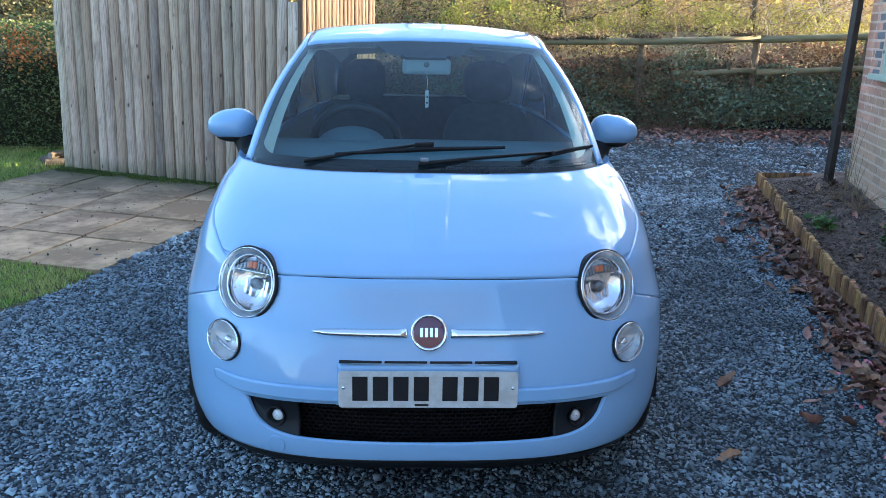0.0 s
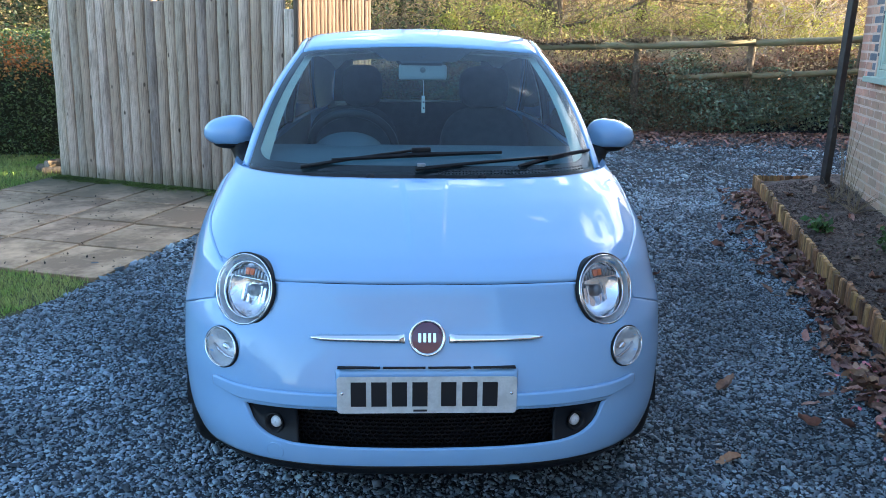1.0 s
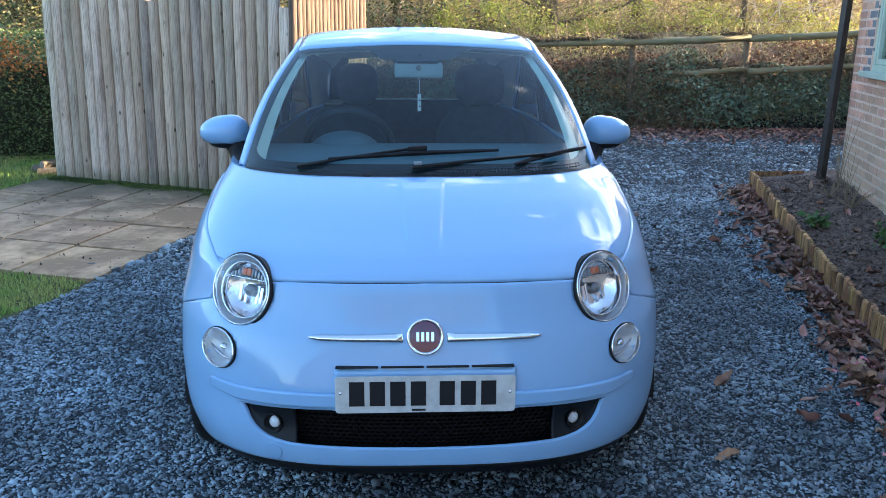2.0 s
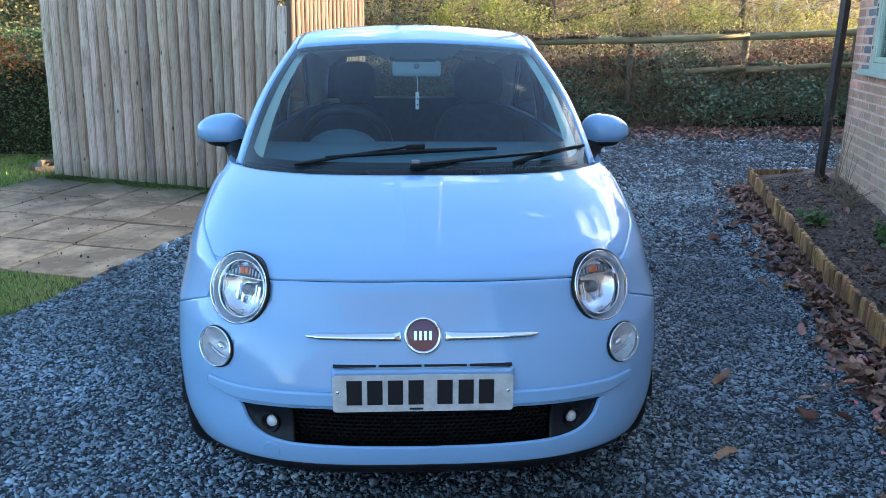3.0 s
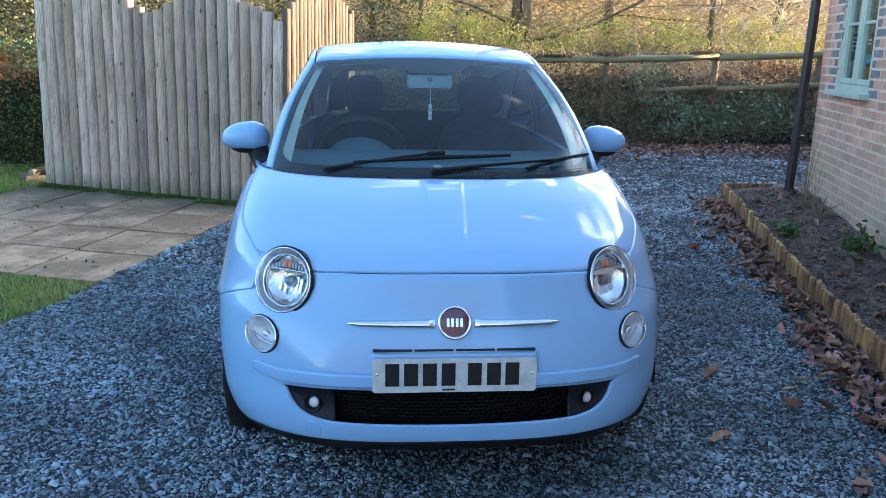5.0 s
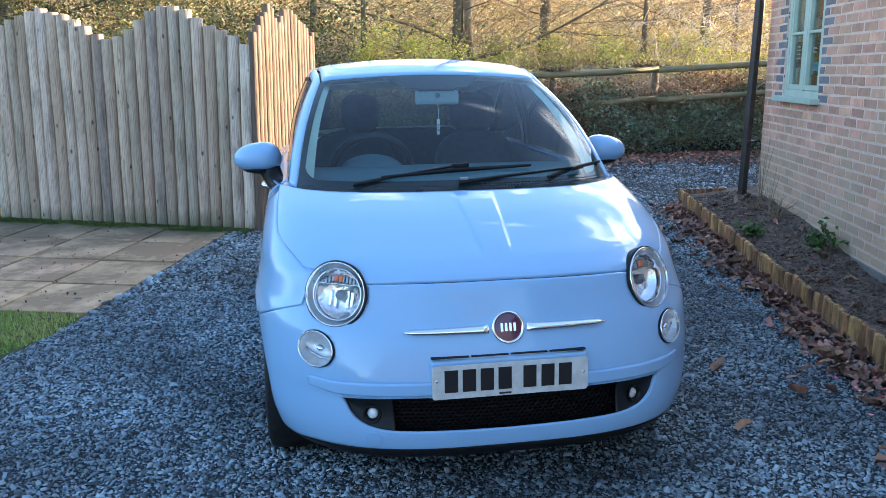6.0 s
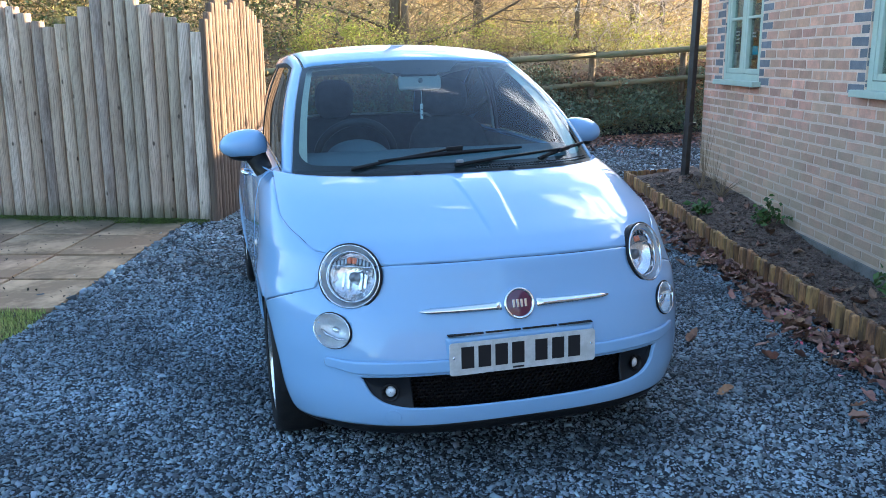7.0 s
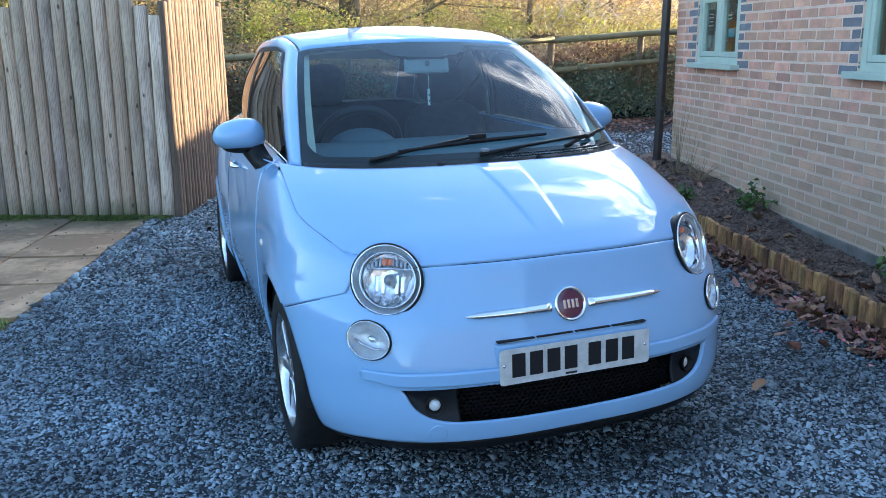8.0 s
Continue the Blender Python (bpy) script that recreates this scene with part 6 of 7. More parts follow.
part("inner_mass", bm_mesh("inner_mass", bm, mat("bush_core_dark", (0.05, 0.04, 0.02), 0.95, col2=(0.035, 0.04, 0.015), scale=20, bump=0.03)), bush)


def limb(V, F, p, d, r, length, depth, rnd):
    """A tapered, bending limb that forks."""
    pts, rad = [p.copy()], [r]
    for k in range(5):
        p = p + d * length / 5
        d = (d + Vector((rnd.uniform(-0.22, 0.22), rnd.uniform(-0.22, 0.22), rnd.uniform(-0.10, 0.16)))).normalized()
        pts.append(p.copy())
        rad.append(r * (1 - 0.11 * (k + 1)))
        if depth > 0 and k >= 1:
            for _ in range(1 if depth > 1 else 2):
                a = rnd.uniform(0, 2 * math.pi)
                side = Vector((math.cos(a), math.sin(a), rnd.uniform(-0.25, 0.4))).normalized()
                limb(V, F, p.copy(), (d * 0.45 + side).normalized(), rad[-1] * rnd.uniform(0.30, 0.5), length * rnd.uniform(0.45, 0.75), depth - 1, rnd)
    v, f = tube(pts, rad, 7 if r > 0.05 else 4)
    o = len(V)
    V += v
    F += [tuple(i + o for i in fc) for fc in f]


def bare_tree(x, y, r, h, seed, depth=3, leaves=1200, low=0.10, n_=9):
    rnd = random.Random(seed)
    root = thing("bare_tree", "bare autumn tree with spreading twiggy limbs", "tree", "trees behind the rail fence")
    root.location = (x, y, lift(x, y) - 0.1)
    bole = [(0, 0, 0), (0.03, 0.02, h * 0.12), (0.05, 0, h * 0.3), (-0.05, 0.05, h * 0.6), (0, 0, h)]
    part("trunk", mesh_of("trunk", *tube(bole, [r * 1.25, r, r * 0.9, r * 0.6, r * 0.2], 12), BARK, True), root)
    V, F = [], []
    for k in range(n_):
        t = low + 0.8 * (k / n_) ** 1.3
        a = k * 2.4 + rnd.uniform(-0.4, 0.4)
        limb(V, F, Vector((0.03, 0, h * t)), Vector((math.cos(a), math.sin(a), rnd.uniform(-0.1, 0.5))).normalized(), r * 0.19 * (1 - 0.5 * t), h * 0.36 * (1.1 - 0.5 * t), depth - 1, rnd)
    part("branchwork", mesh_of("branchwork", V, F, BARK, True), root)
    g = np.random.RandomState(seed)
    vv = np.array([tuple(w) for w in V])
    pick = vv[g.randint(0, len(vv), leaves)] + g.normal(0, 0.15, (leaves, 3))
    o = leaf_cloud("crown", pick, 0.055, AUTUMN, "", "", seed, kind="")
    o.parent = root


bare_tree(2.45, 12.7, 0.18, 8.5, 3, 3, 1500, 0.03, 15)
bare_tree(0.6, 12.4, 0.045, 5.5, 21, 3, 400, 0.03, 10)
bare_tree(5.9, 12.5, 0.05, 5.0, 22, 3, 400, 0.03, 10)
bare_tree(8.6, 14.0, 0.06, 5.5, 23, 3, 500, 0.03, 12)
bare_tree(4.6, 14.6, 0.11, 7.0, 4)
bare_tree(-0.2, 14.2, 0.07, 6.5, 6, 3, 600)
bare_tree(7.6, 13.4, 0.09, 6.0, 8)
bare_tree(9.8, 17.5, 0.14, 7.5, 9)
bare_tree(-5.5, 13.5, 0.15, 8.0, 12)

stems("twigs", [(rnd.uniform(-9, 11.5), rnd.uniform(12.2, 18), rnd.uniform(1.0, 3.6)) for _ in range(3600)], rnd, 1.5, 0.009, mat("twig_bark", (0.46, 0.34, 0.21), 0.9, col2=(0.15, 0.11, 0.07), scale=3), "tangle of bare winter twigs at the woodland edge", "twigs", 0.35, 0.5)
# clipped hedge beyond the lawn
pts = np.stack([rs.uniform(-6.8, -3.45, 190000), rs.uniform(6.6, 8.2, 190000), rs.uniform(0.10, 1.42, 190000)], 1)
d = np.minimum.reduce([pts[:, 1] - 6.6, 1.42 - pts[:, 2], -3.45 - pts[:, 0]])
pts = pts[rs.uniform(0, 1, len(pts)) < np.exp(-d / 0.10)]
pts += rs.normal(0, 0.05, pts.shape)
hedge = thing("hedge", "clipped green garden hedge touched by sunlight", "hedge")
o = leaf_cloud("leaves", pts, 0.034, HEDGE, "", "", 8, kind="stuff")
o.parent = hedge
# dark box whose colour stands in for the shade between the leaves
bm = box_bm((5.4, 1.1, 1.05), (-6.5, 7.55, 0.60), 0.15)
part("inner_mass", bm_mesh("inner_mass", bm, mat("hedge_core_dark", (0.03, 0.035, 0.015), 0.95, col2=(0.05, 0.045, 0.02), scale=20, bump=0.05)), hedge)

# orange leaves on the hedge's shoulder; its sun patch is put into their colour
n = 1500
g = np.random.RandomState(61)
p = np.stack([g.uniform(-4.7, -3.5, n), 6.56 + g.normal(0, 0.05, n), 1.22 + 0.13 * g.normal(0, 1, n)], 1)
p = p[(p[:, 2] < 1.45) & (g.uniform(0, 1, n) < 0.35 + 0.65 * (np.sin(p[:, 0] * 9) > 0.1))]
o = leaf_cloud("orange_sprig", p, 0.036, mat("sunpatch_orange_leaf", (0.55, 0.20, 0.06), 0.6, col2=(0.42, 0.26, 0.08), scale=3, rand=0.4, isl=True, sub=0.35), "orange sprigs, the sun patch on the hedge put into their colour", "", 62, kind="stuff")
o.parent = hedge

# unseen tall hedge beyond the house, added to keep low sun off the drive
pts = np.stack([rs.uniform(7.6, 9.0, 9000), rs.uniform(1.5, 9.3, 9000), rs.uniform(0.1, 2.5, 9000)], 1)
far_hedge = thing("unseen_hedge", "unseen tall dark hedge beyond the house that shades the drive", "hedge")
o = leaf_cloud("leaves", pts, 0.12, HEDGE, "", "", 9, kind="stuff")
o.parent = far_hedge
# added dark core: inner shade as colour, and no sun gets through
part("inner_mass", bm_mesh("inner_mass", box_bm((1.1, 7.6, 2.4), (8.3, 5.4, 1.2), 0.15), mat("hedge_core_dark", (0.03, 0.035, 0.015), 0.95)), far_hedge)

# small cut logs lying at the end of the pole fence
for k, (x, y, L, r_, turn) in enumerate(((-3.50, 5.86, 0.20, 0.045, 20), (-3.62, 5.95, 0.16, 0.05, -35), (-3.52, 5.98, 0.22, 0.04, 60))):
    rg = random.Random(k)
    prof = [(-L / 2, 0.96), (-L / 2 + 0.01, 1.0), (-L / 6, 1.0 + rg.uniform(-0.05, 0.05)), (L / 6, 1.0 + rg.uniform(-0.05, 0.05)), (L / 2 - 0.01, 1.0), (L / 2, 0.95)]
    v, f = tube([(q, 0.006 * math.sin(q * 20 + k), 0) for q, _ in prof], [r_ * m_ for _, m_ in prof], 14)
    log = thing("cut_log", "short cut log lying on the lawn by the fence", "log", "logs by the fence")
    log.matrix_basis = pose(x, y, lift(x, y) + r_ + (0.065 if k == 2 else 0.0), 0, 0, turn)
    part("bark", mesh_of("bark", v, f[:-2], BARK, True), log)
    for e in (-1, 1):
        part("cut_end", mesh_of("cut_end", *tube([(e * L / 2, 0.006 * math.sin(e * L * 10 + k), 0), (e * (L / 2 + 0.003), 0.006 * math.sin(e * L * 10 + k), 0)], r_ * 0.93, 14), WOODEND), log)


# unseen tall hedge that closes the place beyond the lawn, for car reflections
g = np.random.RandomState(81)
p = np.stack([-12.5 + g.normal(0, 0.28, 16000), g.uniform(-15, 9, 16000), 0.1 + 2.9 * g.uniform(0, 1, 16000) ** 0.8], 1)
p[:, 2] *= 0.85 + 0.25 * np.sin(p[:, 1] * 0.9) * np.sin(p[:, 1] * 0.37 + 1)
west_hedge = thing("unseen_hedge", "unseen tall dark hedge beyond the lawn, for car reflections", "hedge")
o = leaf_cloud("leaves", p, 0.13, HEDGE, "", "", 82, kind="stuff")
o.parent = west_hedge
# dark core painted for the shade deep in the leaves
part("inner_mass", bm_mesh("inner_mass", box_bm((0.9, 24, 2.1), (-12.6, -3, 1.05), 0.2), MATS["hedge_core_dark"]), west_hedge)

# ---------------------------------------------------------------- lawn
def blades(name, n, inside, box, size, label, seed, base=0.012, material=GRASSMAT):
    g = np.random.RandomState(seed)
    out = []
    while len(out) < n:
        a, b = g.uniform(*box[0]), g.uniform(*box[1])
        if inside(a, b):
            out.append((a, b, lift(a, b) + base))
    p = np.array(out)
    h = size * g.uniform(0.5, 1.3, n)
    a = g.uniform(0, 2 * np.pi, n)
    sd = np.stack([np.cos(a), np.sin(a), 0 * a], 1) * 0.0035
    tip = p + np.stack([g.normal(0, 0.4, n) * h, g.normal(0, 0.4, n) * h, h], 1)
    q = np.stack([p - sd, p + sd, tip], 1).reshape(-1, 3)
    me = bpy.data.meshes.new(name)
    me.vertices.add(n * 3); me.loops.add(n * 3); me.polygons.add(n)
    me.vertices.foreach_set("co", q.astype(np.float32).ravel())
    me.loops.foreach_set("vertex_index", np.arange(n * 3, dtype=np.int32))
    me.polygons.foreach_set("loop_start", (np.arange(n) * 3).astype(np.int32))
    me.update(calc_edges=True)
    me.materials.append(material)
    return tagged(new(name, me), label, "grass", kind="stuff")


def on_lawn(x, y):
    return x < drive_left(y) - 0.03 + 0.03 * math.sin(y * 9) and x * E2.x + y * E2.y < 1.87


blades("grass", 30000, on_lawn, ((-4.2, -1.85), (0.6, 3.3)), 0.035, "short green lawn grass beside the drive", 21)
blades("grass", 26000, lambda x, y: x * E1.x + y * E1.y < -5.07, ((-6.0, -3.2), (4.4, 6.8)), 0.05, "green lawn grass in front of the hedge", 22)
# moss and seedling grass in the crack along the foot of the pole fence
blades("moss", 7000, lambda x, y: -0.20 < (x + 1.06) * 0.375 + (y - 4.84) * 0.927 - 0.05 * noise.noise((x * 5, y * 5, 1.0)) < -0.045 and noise.noise((x * 3.1, y * 3.1, 6.0)) + 0.25 * noise.noise((x * 14, y * 14, 2.0)) > -0.12, ((-3.4, -1.1), (4.5, 5.8)), 0.020, "green moss and seedlings at the foot of the fence", 23, 0.027, mat("moss_green", (0.055, 0.080, 0.018), 0.8, col2=(0.11, 0.15, 0.03), scale=5, rand=0.5, isl=True, sub=0.2))
lawn_v = [(x, y, lift(x, y) + 0.008) for y in [0.3 * i - 8 for i in range(50)] for x in (-30, -12, -6, -4, -3, min(drive_left(y), -1.85))]
lawn_f = [(j * 6 + i, j * 6 + i + 1, j * 6 + 7 + i, j * 6 + 6 + i) for j in range(49) for i in range(5)]
tagged(new("lawn", mesh_of("lawn", lawn_v, lawn_f, mat("turf", (0.07, 0.085, 0.025), 0.9, col2=(0.09, 0.07, 0.035), scale=4, bump=0.02, bscale=40), True)), "worn lawn turf", "lawn", kind="structure")

# ---------------------------------------------------------------- small plants in the bed
def bed_plant(x, y, n, size, seed, material, label, spread=1.0):
    root = thing("bed_plant", label, "plant")
    root.location = (x, y, bed_z(x, y))
    r = random.Random(seed)
    V, F = [], []
    tips = []
    for k in range(n):
        d = Vector((spread * r.uniform(-1, 1), spread * r.uniform(-1, 1), r.uniform(0.4, 1.3))).normalized()
        L = size * r.uniform(0.5, 1.1)
        pts = [Vector((0, 0, 0)), d * L * 0.5, d * L + Vector((0, 0, -0.15 * L))]
        tips += pts[1:]
        v, f = tube(pts, [0.0028, 0.0022, 0.001], 4)
        o = len(V)
        V += v
        F += [tuple(i + o for i in fc) for fc in f]
    part("stem", mesh_of("stem", V, F, STEM), root)
    if material:
        g = np.random.RandomState(seed)
        t = np.array([tuple(w) for w in tips])
        p = t[g.randint(0, len(t), n * 8)] + g.normal(0, size * 0.14, (n * 8, 3))
        p[:, 2] = np.abs(p[:, 2])
        o = leaf_cloud("foliage", p, 0.055, material, "", "", seed, kind="")
        o.parent = root


GREENLEAF = mat("bed_leaf", (0.06, 0.12, 0.03), 0.5, col2=(0.1, 0.17, 0.05), scale=6, rand=0.4, isl=True, sub=0.25)
bed_plant(3.19, 2.95, 16, 0.22, 1, GREENLEAF, "small green plant in the bed against the brick wall")
bed_plant(2.72, 1.15, 18, 0.24, 2, GREENLEAF, "small green leafy plant in the bed")
bed_plant(3.42, 3.9, 30, 0.30, 3, None, "dry dead perennial stems in the bed by the wall")
bed_plant(3.45, 4.3, 20, 0.26, 4, None, "dry dead perennial stems in the bed by the wall")
bed_plant(3.62, 4.5, 9, 0.85, 6, None, "tall thin dry stalks standing against the brick wall", 0.12)
bed_plant(3.50, 4.15, 6, 0.6, 7, None, "thin dry stalks standing against the brick wall", 0.15)
bed_plant(2.95, 3.5, 10, 0.12, 5, GREENLEAF, "tiny green seedling in the soil")

# ---------------------------------------------------------------- fallen leaves along the edging
def leaf_shape(seed, size, lobed=1.0):
    """A curled dead leaf: an oval or lobed outline round a raised midrib."""
    r = random.Random(seed)
    n_ = 20
    curl, roll = r.uniform(0.8, 2.2), r.uniform(-0.6, 1.4)
    v = [(0, 0, 0)]
    for ring_ in (0.5, 1.0):
        for k in range(n_):
            a = 2 * math.pi * k / n_
            lobe = lobed * abs(math.cos(2.5 * a)) ** 0.8 + (1 - lobed) * (0.55 + 0.9 * abs(math.cos(a)) ** 5)
            rr = size * ring_ * (0.42 + (0.20 + 0.12 * math.cos(a)) * lobe * ring_ + (1 - ring_) * 0.12 + r.uniform(-0.06, 0.06))
            x, y = rr * math.cos(a), rr * math.sin(a) * (0.52 + 0.22 * lobed)
            v.append((x, y, curl * abs(y) ** 1.5 / size**0.5 + roll * x * x / size * 0.5 + r.uniform(-0.11, 0.11) * size * ring_))
    f = [(0, k + 1, (k + 1) % n_ + 1) for k in range(n_)]
    f += [(k + 1, n_ + k + 1, n_ + (k + 1) % n_ + 1, (k + 1) % n_ + 1) for k in range(n_)]
    return v, f


def leaf_mesh(seed, size):
    return mesh_of("fallen_leaf", *leaf_shape(seed, size, 0.7 if seed % 3 == 0 else 0.0), DEADLEAF, True)


def leaf_heap(name, pts, size, material, label, seed):
    r = random.Random(seed)
    kinds = [leaf_shape(200 + k, 1.0, 0.6 if k == 0 else 0.0) for k in range(6)]
    V, F = [], []
    for p in pts:
        v, f = kinds[r.randrange(6)]
        m = Matrix.Translation(p) @ pose(0, 0, 0, r.uniform(-35, 35), r.uniform(-35, 35), r.uniform(0, 360)) @ Matrix.Scale(size * r.uniform(0.55, 1.25), 4)
        o = len(V)
        V += [m @ Vector(w) for w in v]
        F += [tuple(i + o for i in q) for q in f]
    return tagged(new(name, mesh_of(name, V, F, material, True)), label, "leaves", kind="stuff")


leaf_kinds = [leaf_mesh(k, 0.060 + 0.012 * (k % 4)) for k in range(10)]
r = random.Random(77)
lone = tagged(new("fallen_leaf", leaf_mesh(50, 0.075)), "curled pale brown fallen leaf on the gravel", "leaf")
lone.data.materials[0] = mat("tan_leaf", (0.42, 0.24, 0.13), 0.7, col2=(0.3, 0.16, 0.09), scale=25)
lone.matrix_basis = pose(1.08, 0.41, 0.022, 5, -6, 20)
for k in range(290):
    y = -1.2 + 6.4 * r.random() ** 1.1
    off = abs(r.gauss(0, 0.15)) + 0.04
    x = edge_x(y) - off
    if k % 24 == 0:
        x = r.uniform(1.1, edge_x(y) - 0.1)
    if k % 7 == 0:
        x = edge_x(y) + r.uniform(0.1, 0.6)
    z = (bed_z(x, y) if x > edge_x(y) else lift(x, y) + 0.016) + r.uniform(0.0, 0.02)
    o = tagged(new("fallen_leaf", leaf_kinds[k % 10]), "curled brown fallen leaf beside the timber edging", "leaf", "fallen leaves by the edging")
    o.matrix_basis = pose(x, y, z, r.uniform(-30, 30), r.uniform(-30, 30), r.uniform(0, 360))

n = 46
y = rs.uniform(0.3, 1.5, n)
x = np.array([edge_x(v) for v in y]) - 0.12 - np.abs(rs.normal(0, 0.12, n))
leaf_cloud("fallen_petals", np.stack([x, y, [lift(a, b) + 0.045 for a, b in zip(x, y)]], 1), 0.03, mat("pink_petal", (0.62, 0.12, 0.16), 0.6, col2=(0.7, 0.3, 0.3), scale=9), "scattered pink petals on the gravel by the edging", "petals", 43, 1.2, ratio=0.8)
n = 900
y = rs.uniform(-0.6, 5.2, n)
x = np.array([edge_x(v) for v in y]) - np.abs(rs.normal(0, 0.14, n)) - 0.03
leaf_heap("leaf_drift", [(a, b, lift(a, b) + 0.022 + 0.015 * (k % 3)) for k, (a, b) in enumerate(zip(x, y))], 0.056, mat("drift_leaf", (0.33, 0.172, 0.118), 0.5, col2=(0.165, 0.083, 0.062), scale=9, rand=0.5, isl=True), "drift of curled brown leaves along the edging", 41)
n = 5200
x, y = rs.uniform(-1, 8, n), 9.05 - np.abs(rs.normal(0, 0.6, n))
leaf_cloud("leaf_drift", np.stack([x, y, [lift(a, b) + 0.03 for a, b in zip(x, y)]], 1), 0.055, MATS["drift_leaf"], "brown leaves blown against the foot of the bank", "leaves", 42, 1.2, ratio=0.8)

# ---------------------------------------------------------------- gravel stones
def stones(name, n, box, size, seed, inside, label, material=STONE, base=None):
    g = np.random.RandomState(seed)
    p = np.stack([g.uniform(box[0][0], box[0][1], n), g.uniform(box[1][0], box[1][1], n)], 1)
    p = p[[inside(a, b) for a, b in p]]
    n = len(p)
    z = np.array([base(a, b) if base else lift(a, b) + 0.012 for a, b in p])
    s = size * np.exp(g.normal(0, 0.38, n))
    s = np.minimum(s, size * 2.9)
    o = np.array([[0.8, 0.7, 0.9], [-0.8, 0.75, 0.9], [-0.75, -0.8, 0.9], [0.8, -0.7, 0.9], [1.0, 0.95, -1], [-0.95, 1.0, -1], [-1.0, -0.95, -1], [0.95, -1.0, -1]], float)
    f = np.array([[0, 1, 2], [0, 2, 3], [0, 4, 5], [0, 5, 1], [1, 5, 6], [1, 6, 2], [2, 6, 7], [2, 7, 3], [3, 7, 4], [3, 4, 0]])
    v = o[None] * np.stack([s * g.uniform(0.85, 1.7, n), s * g.uniform(0.5, 0.9, n), s * g.uniform(0.25, 0.55, n)], 1)[:, None, :]
    v = v + g.uniform(-0.36, 0.36, v.shape) * s[:, None, None]
    a, b, c = g.uniform(0, 2 * np.pi, n), g.normal(0, 0.36, n), g.normal(0, 0.36, n)
    ca, sa, cb, sb, cc, sc = np.cos(a), np.sin(a), np.cos(b), np.sin(b), np.cos(c), np.sin(c)
    x, y, w = v[..., 0], v[..., 1], v[..., 2]
    y, w = y * cb[:, None] - w * sb[:, None], y * sb[:, None] + w * cb[:, None]
    x, w = x * cc[:, None] + w * sc[:, None], -x * sc[:, None] + w * cc[:, None]
    x, y = x * ca[:, None] - y * sa[:, None], x * sa[:, None] + y * ca[:, None]
    q = np.stack([x + p[:, :1], y + p[:, 1:], w + (z + s * g.uniform(-0.1, 0.95, n))[:, None]], 2).reshape(-1, 3)
    tri = (f[None] + (np.arange(n) * 8)[:, None, None]).reshape(-1)
    me = bpy.data.meshes.new(name)
    me.vertices.add(n * 8); me.loops.add(n * 30); me.polygons.add(n * 10)
    me.vertices.foreach_set("co", q.astype(np.float32).ravel())
    me.loops.foreach_set("vertex_index", tri.astype(np.int32))
    me.polygons.foreach_set("loop_start", (np.arange(n * 10) * 3).astype(np.int32))
    me.update(calc_edges=True)
    me.materials.append(material)
    return tagged(new(name, me), label, "soil" if base else "gravel", kind="stuff")


def on_drive(x, y):
    return drive_left(y) - 0.02 < x < edge_x(y) - 0.02 if y < 5.35 else True


def muddy(x, y):
    return (y - 7.9) / 1.2 + 0.8 * noise.noise((x * 1.1, y * 1.1, 3.0)) + 0.35 * noise.noise((x * 9, y * 9, 8.0)) > 0


def in_front(x, y):
    return on_drive(x, y) and x > -1.55 - 0.46 * max(y + 0.2, 0) and not (abs(x) < 0.62 and 0.9 < y < 3.2)


stones("gravel_stones", 212000, ((-3.3, 3.2), (-0.7, 3.0)), 0.0043, 31, in_front, "loose angular dark grey slate chippings")
stones("gravel_stones", 40000, ((-1.95, 3.3), (2.95, 5.4)), 0.0066, 37, lambda x, y: on_drive(x, y) and x > drive_left(y), "loose angular dark grey slate chippings")
stones("gravel_stones", 24000, ((-2.2, 7.5), (5.2, 9.1)), 0.0088, 38, lambda x, y: on_drive(x, y) and x > drive_left(y) and not muddy(x, y), "loose angular dark grey slate chippings")
stones("gravel_stones", 26000, ((-2.2, 7.5), (5.2, 9.1)), 0.0085, 32, lambda x, y: on_drive(x, y) and x > drive_left(y) and muddy(x, y), "muddy brown-grey chippings at the end of the drive", mat("muddy_chipping", (0.075, 0.072, 0.066), 0.7, col2=(0.155, 0.148, 0.138), scale=1.3, rand=0.7, isl=True))
stones("soil_clods", 32000, ((1.7, 3.8), (-0.6, 5.2)), 0.0056, 34, lambda x, y: edge_x(y) + 0.05 < x < WALL_P.x + (y - WALL_P.y) * 0.274 - 0.02, "crumbled clods of dark soil in the bed", mat("soil_clod", (0.072, 0.050, 0.039), 0.95, col2=(0.152, 0.105, 0.081), scale=5, rand=0.5, isl=True), bed_z)
stones("gravel_stones", 20000, ((-2.0, -1.1), (2.55, 4.85)), 0.0085, 35, lambda x, y: abs(x - drive_left(y) - 0.008) < 0.03, "slate chippings banked against the paving edge", STONE)
stones("gravel_stones", 26000, ((-4.6, 2.1), (-6.5, 3.0)), 0.0125, 36, lambda x, y: on_drive(x, y) and not (x > -1.55 - 0.46 * max(y + 0.2, 0) and y > -0.7), "loose angular dark grey slate chippings")
# stones strayed on to the paving
stones("gravel_stones", 420, ((-2.7, -1.3), (2.6, 4.9)), 0.009, 33, lambda x, y: drive_left(y) - 0.5 < x < drive_left(y) and ((x - drive_left(y) + 0.5) / 0.5) ** 2 > random.random() * 1.0, "stray slate chippings on the paving")

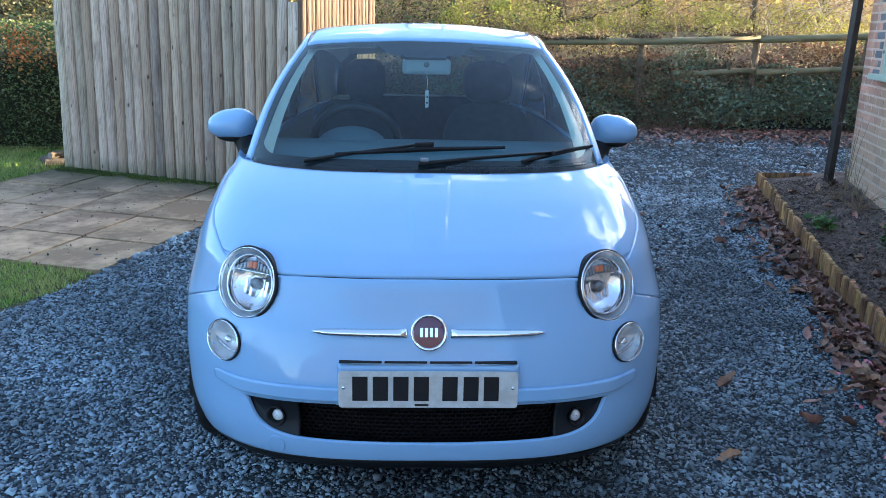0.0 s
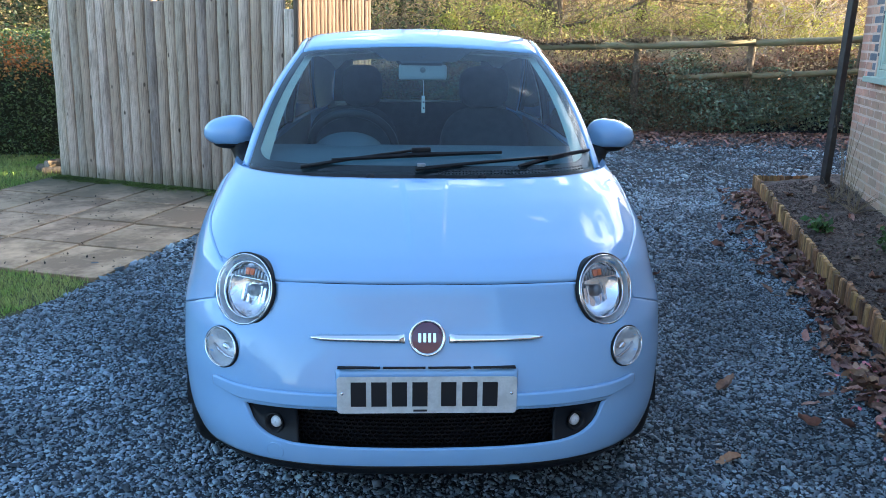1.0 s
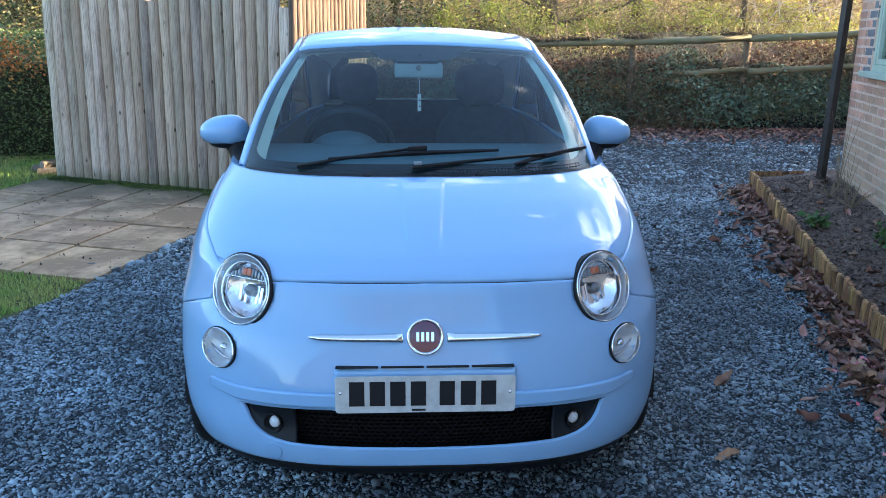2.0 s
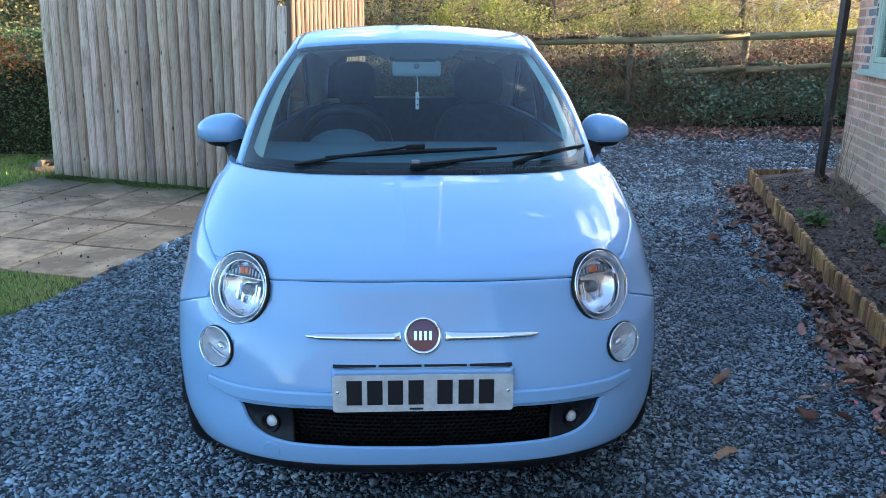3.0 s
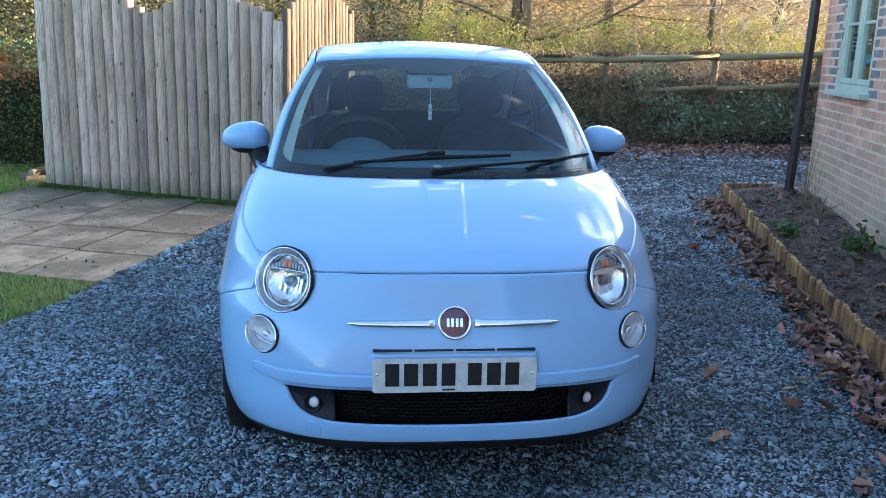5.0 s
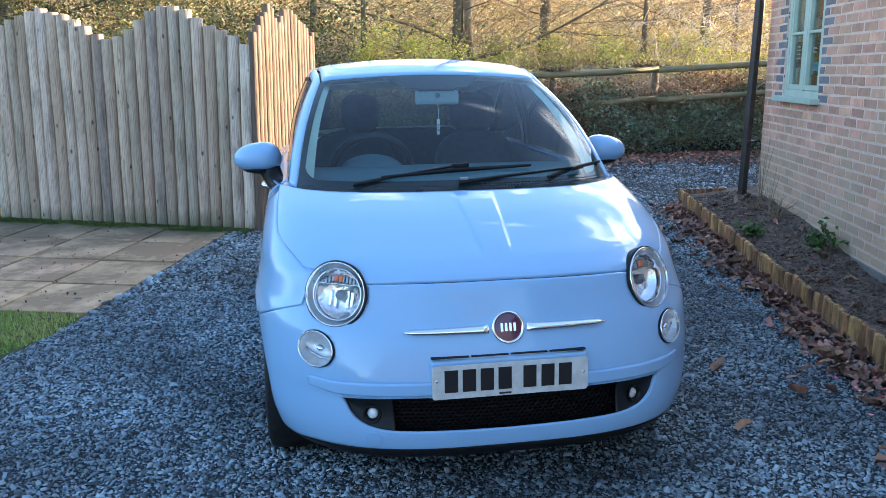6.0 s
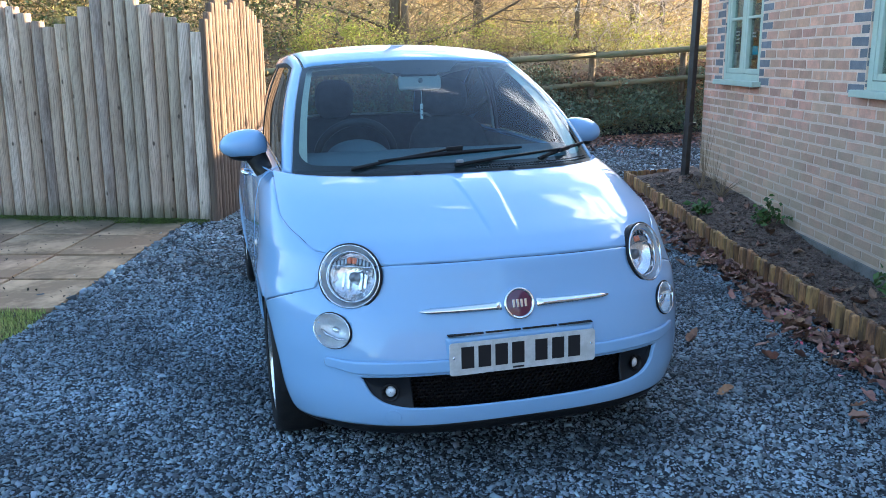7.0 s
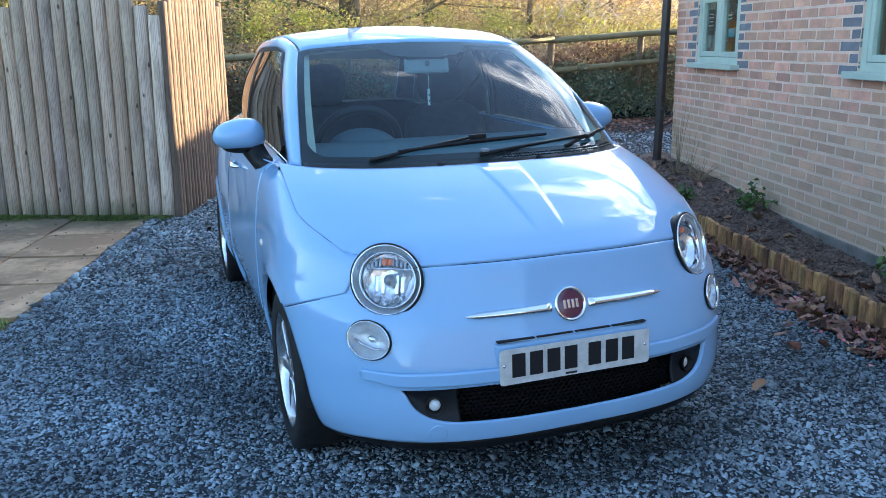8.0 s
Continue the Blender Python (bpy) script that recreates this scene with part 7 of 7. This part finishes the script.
# ---------------------------------------------------------------- paving slabs
paving = tagged(new("paving"), "square concrete paving slabs with dark joints", "paving", kind="structure")
slab_me = bm_mesh("slab", box_bm((0.592, 0.592, 0.05), (0, 0, 0), 0.004), SLAB)
rr = random.Random(4)
for i in range(4):
    for j in range(6):
        c = pave(-2.95 - 0.6 * i, 2.18 + 0.6 * j)
        fence_y = 4.84 + (-1.06 - c.x) * 0.405
        if c.y > fence_y + 0.35:
            continue
        o = part("slab", slab_me, paving)
        o.matrix_basis = pose(c.x, c.y, lift(c.x, c.y) + 0.004 + rr.uniform(-0.002, 0.002), rr.uniform(-0.2, 0.2) + 1.2, rr.uniform(-0.2, 0.2), math.degrees(math.atan2(E1.y, E1.x)))
pv = [pave(-2.652 - 0.3 * i, 1.885 + 0.3 * j) for j in range(13) for i in range(9)]
pv = [(p.x, p.y, lift(p.x, p.y) + 0.014) for p in pv]
pf = [(j * 9 + i + 1, j * 9 + i, (j + 1) * 9 + i, (j + 1) * 9 + i + 1) for j in range(12) for i in range(8)]
part("joint_bed", mesh_of("joint_bed", pv, pf, mat("joint_dirt", (0.022, 0.024, 0.014), 0.95, col2=(0.032, 0.040, 0.016), scale=8), True), paving, "dark dirt in the slab joints")
# moss and litter at the foot of the fence
n = 7500
t = rs.uniform(-0.02, 1, n)
off = np.abs(rs.normal(0, 0.085, n)) * (0.6 + 0.6 * np.sin(t * 9) ** 2) + 0.05
p = np.stack([-1.06 + t * -2.27 - off * 0.375, 4.84 + t * 0.92 - off * 0.927, np.zeros(n)], 1)
p[:, 2] = [lift(a, b) + 0.034 for a, b in p[:, :2]]
p[:, 2] += np.abs(rs.normal(0, 0.004, n))
leaf_cloud("moss", p, 0.014, mat("moss_green", (0.040, 0.065, 0.014), 0.9, col2=(0.055, 0.055, 0.022), scale=5, rand=0.5, isl=True), "green moss along the foot of the pole fence", "moss", 12, 0.8)
n = 230
p = np.stack([rs.uniform(-3.6, -1.3, n), rs.uniform(2.7, 5.2, n), np.zeros(n)], 1)
p = np.array([q for q in p if q[0] < drive_left(q[1]) - 0.02 and q[1] < 4.7 + (-1.06 - q[0]) * 0.405])
p[:, 2] = [lift(a, b) + 0.036 for a, b in p[:, :2]]
leaf_cloud("paving_litter", p, 0.02, mat("litter_dark", (0.05, 0.04, 0.03), 0.9), "small dark leaf scraps on the paving", "leaves", 13, 1.5)

# ---------------------------------------------------------------- bricks of the house wall
def brick_verts(s0, s1, z0, z1, out, c=0.0055, rnd=None):
    s0, s1, z0, z1 = s0 + 0.0004, s1 - 0.0004, z0 + 0.0003, z1 - 0.0003
    v = [(s0, -0.02, z0), (s1, -0.02, z0), (s1, -0.02, z1), (s0, -0.02, z1), (s0, out - c, z0), (s1, out - c, z0), (s1, out - c, z1), (s0, out - c, z1),
         (s0 + c, out, z0 + c), (s1 - c, out, z0 + c), (s1 - c, out, z1 - c), (s0 + c, out, z1 - c)]
    if rnd:
        # hand-made look: corners knocked in by a few millimetres, the same for the back, arris and face
        for k in range(4):
            ds, dz = rnd.uniform(-0.0035, 0.0020), rnd.uniform(-0.0028, 0.0016)
            ds, dz = (-ds if k in (0, 3) else ds), (-dz if k in (0, 1) else dz)
            for q in (k, k + 4, k + 8):
                v[q] = (v[q][0] + ds, v[q][1], v[q][2] + dz)
    f = [(0, 4, 5, 1), (1, 5, 6, 2), (2, 6, 7, 3), (3, 7, 4, 0), (4, 8, 9, 5), (5, 9, 10, 6), (6, 10, 11, 7), (7, 11, 8, 4), (8, 11, 10, 9)]
    return v, [tuple(reversed(q)) for q in f]


def spans(course):
    """Bricks of one course as (s0, s1, blue), round the window openings."""
    z0 = course * 0.075
    full = (course % 2) == 0
    open_ = [w for w in WIN if z0 + 0.04 > SILL_Z - 0.03 and z0 < HEAD_Z]
    edges = [S_BEGIN + 0.3] + [v for w in sorted(open_) for v in w] + [S_END]
    out = []
    for k in range(0, len(edges), 2):
        a, b = edges[k], edges[k + 1]
        q = 0.215 if full else 0.1025
        left_q, right_q = k > 0, k + 2 < len(edges)
        if left_q:
            out.append((a, a + q, True)); a += q + 0.01
        if right_q:
            out.append((b - q, b, True)); b -= q + 0.01
        s = b
        if not (left_q or right_q):
            s = S_END if full else S_END
            if not full:
                out.append((s - 0.1025, s, False)); s -= 0.1125
        while s - 0.215 > a + 0.05:
            out.append((s - 0.215, s, False)); s -= 0.225
        if s - a > 0.02:
            out.append((a, s, False))
    return out


BV, BF, UV_, UF_ = [], [], [], []
cache = {}
rb = random.Random(9)
for course in range(1, 37):
    z0 = course * 0.075 - 0.03
    for s0, s1, blue in spans(course):
        near = -2.45 < (s0 + s1) / 2 < -0.12 and 0.2 < z0 < 1.95
        if near:
            key = (round(s1 - s0, 3), blue, rb.randrange(6))
            if key not in cache:
                L = s1 - s0
                cache[key] = mesh_of("brick", *brick_verts(-L / 2, L / 2, -0.0325, 0.0325, 0.0, rnd=rb), BLUEBRICK if blue else BRICK)
            o = part("brick", cache[key], house)
            o.matrix_basis = WALL_M @ pose((s0 + s1) / 2 + rb.uniform(-0.003, 0.003), rb.uniform(-0.0005, 0.0020), z0 + 0.0325 + rb.uniform(-0.002, 0.002), 0, rb.uniform(-0.7, 0.7), rb.uniform(-0.5, 0.5))
        else:
            v, f = brick_verts(s0, s1, z0, z0 + 0.065, rb.uniform(-0.0005, 0.0015), rnd=rb)
            A, B = (UV_, UF_) if blue else (BV, BF)
            n0 = len(A)
            A += v
            B += [tuple(i + n0 for i in q) for q in f]
BRICKI = mat("red_brick_run", (0.70, 0.335, 0.228), 0.85, col2=(0.47, 0.245, 0.172), scale=9, bump=0.004, bscale=80, rand=0.30, isl=True, stain=(0.40, 0.265, 0.17), algae=((0.46, 0.36, 0.235), 0.90, 0.72))
o = part("brickwork", mesh_of("brickwork", BV, BF, BRICKI), house, kind="stuff")
o.matrix_basis = WALL_M
o = part("blue_brickwork", mesh_of("blue_brickwork", UV_, UF_, mat("blue_brick_run", (0.115, 0.12, 0.135), 0.6, col2=(0.16, 0.16, 0.172), scale=14, bump=0.002, rand=0.2, isl=True)), house, kind="stuff")
o.matrix_basis = WALL_M
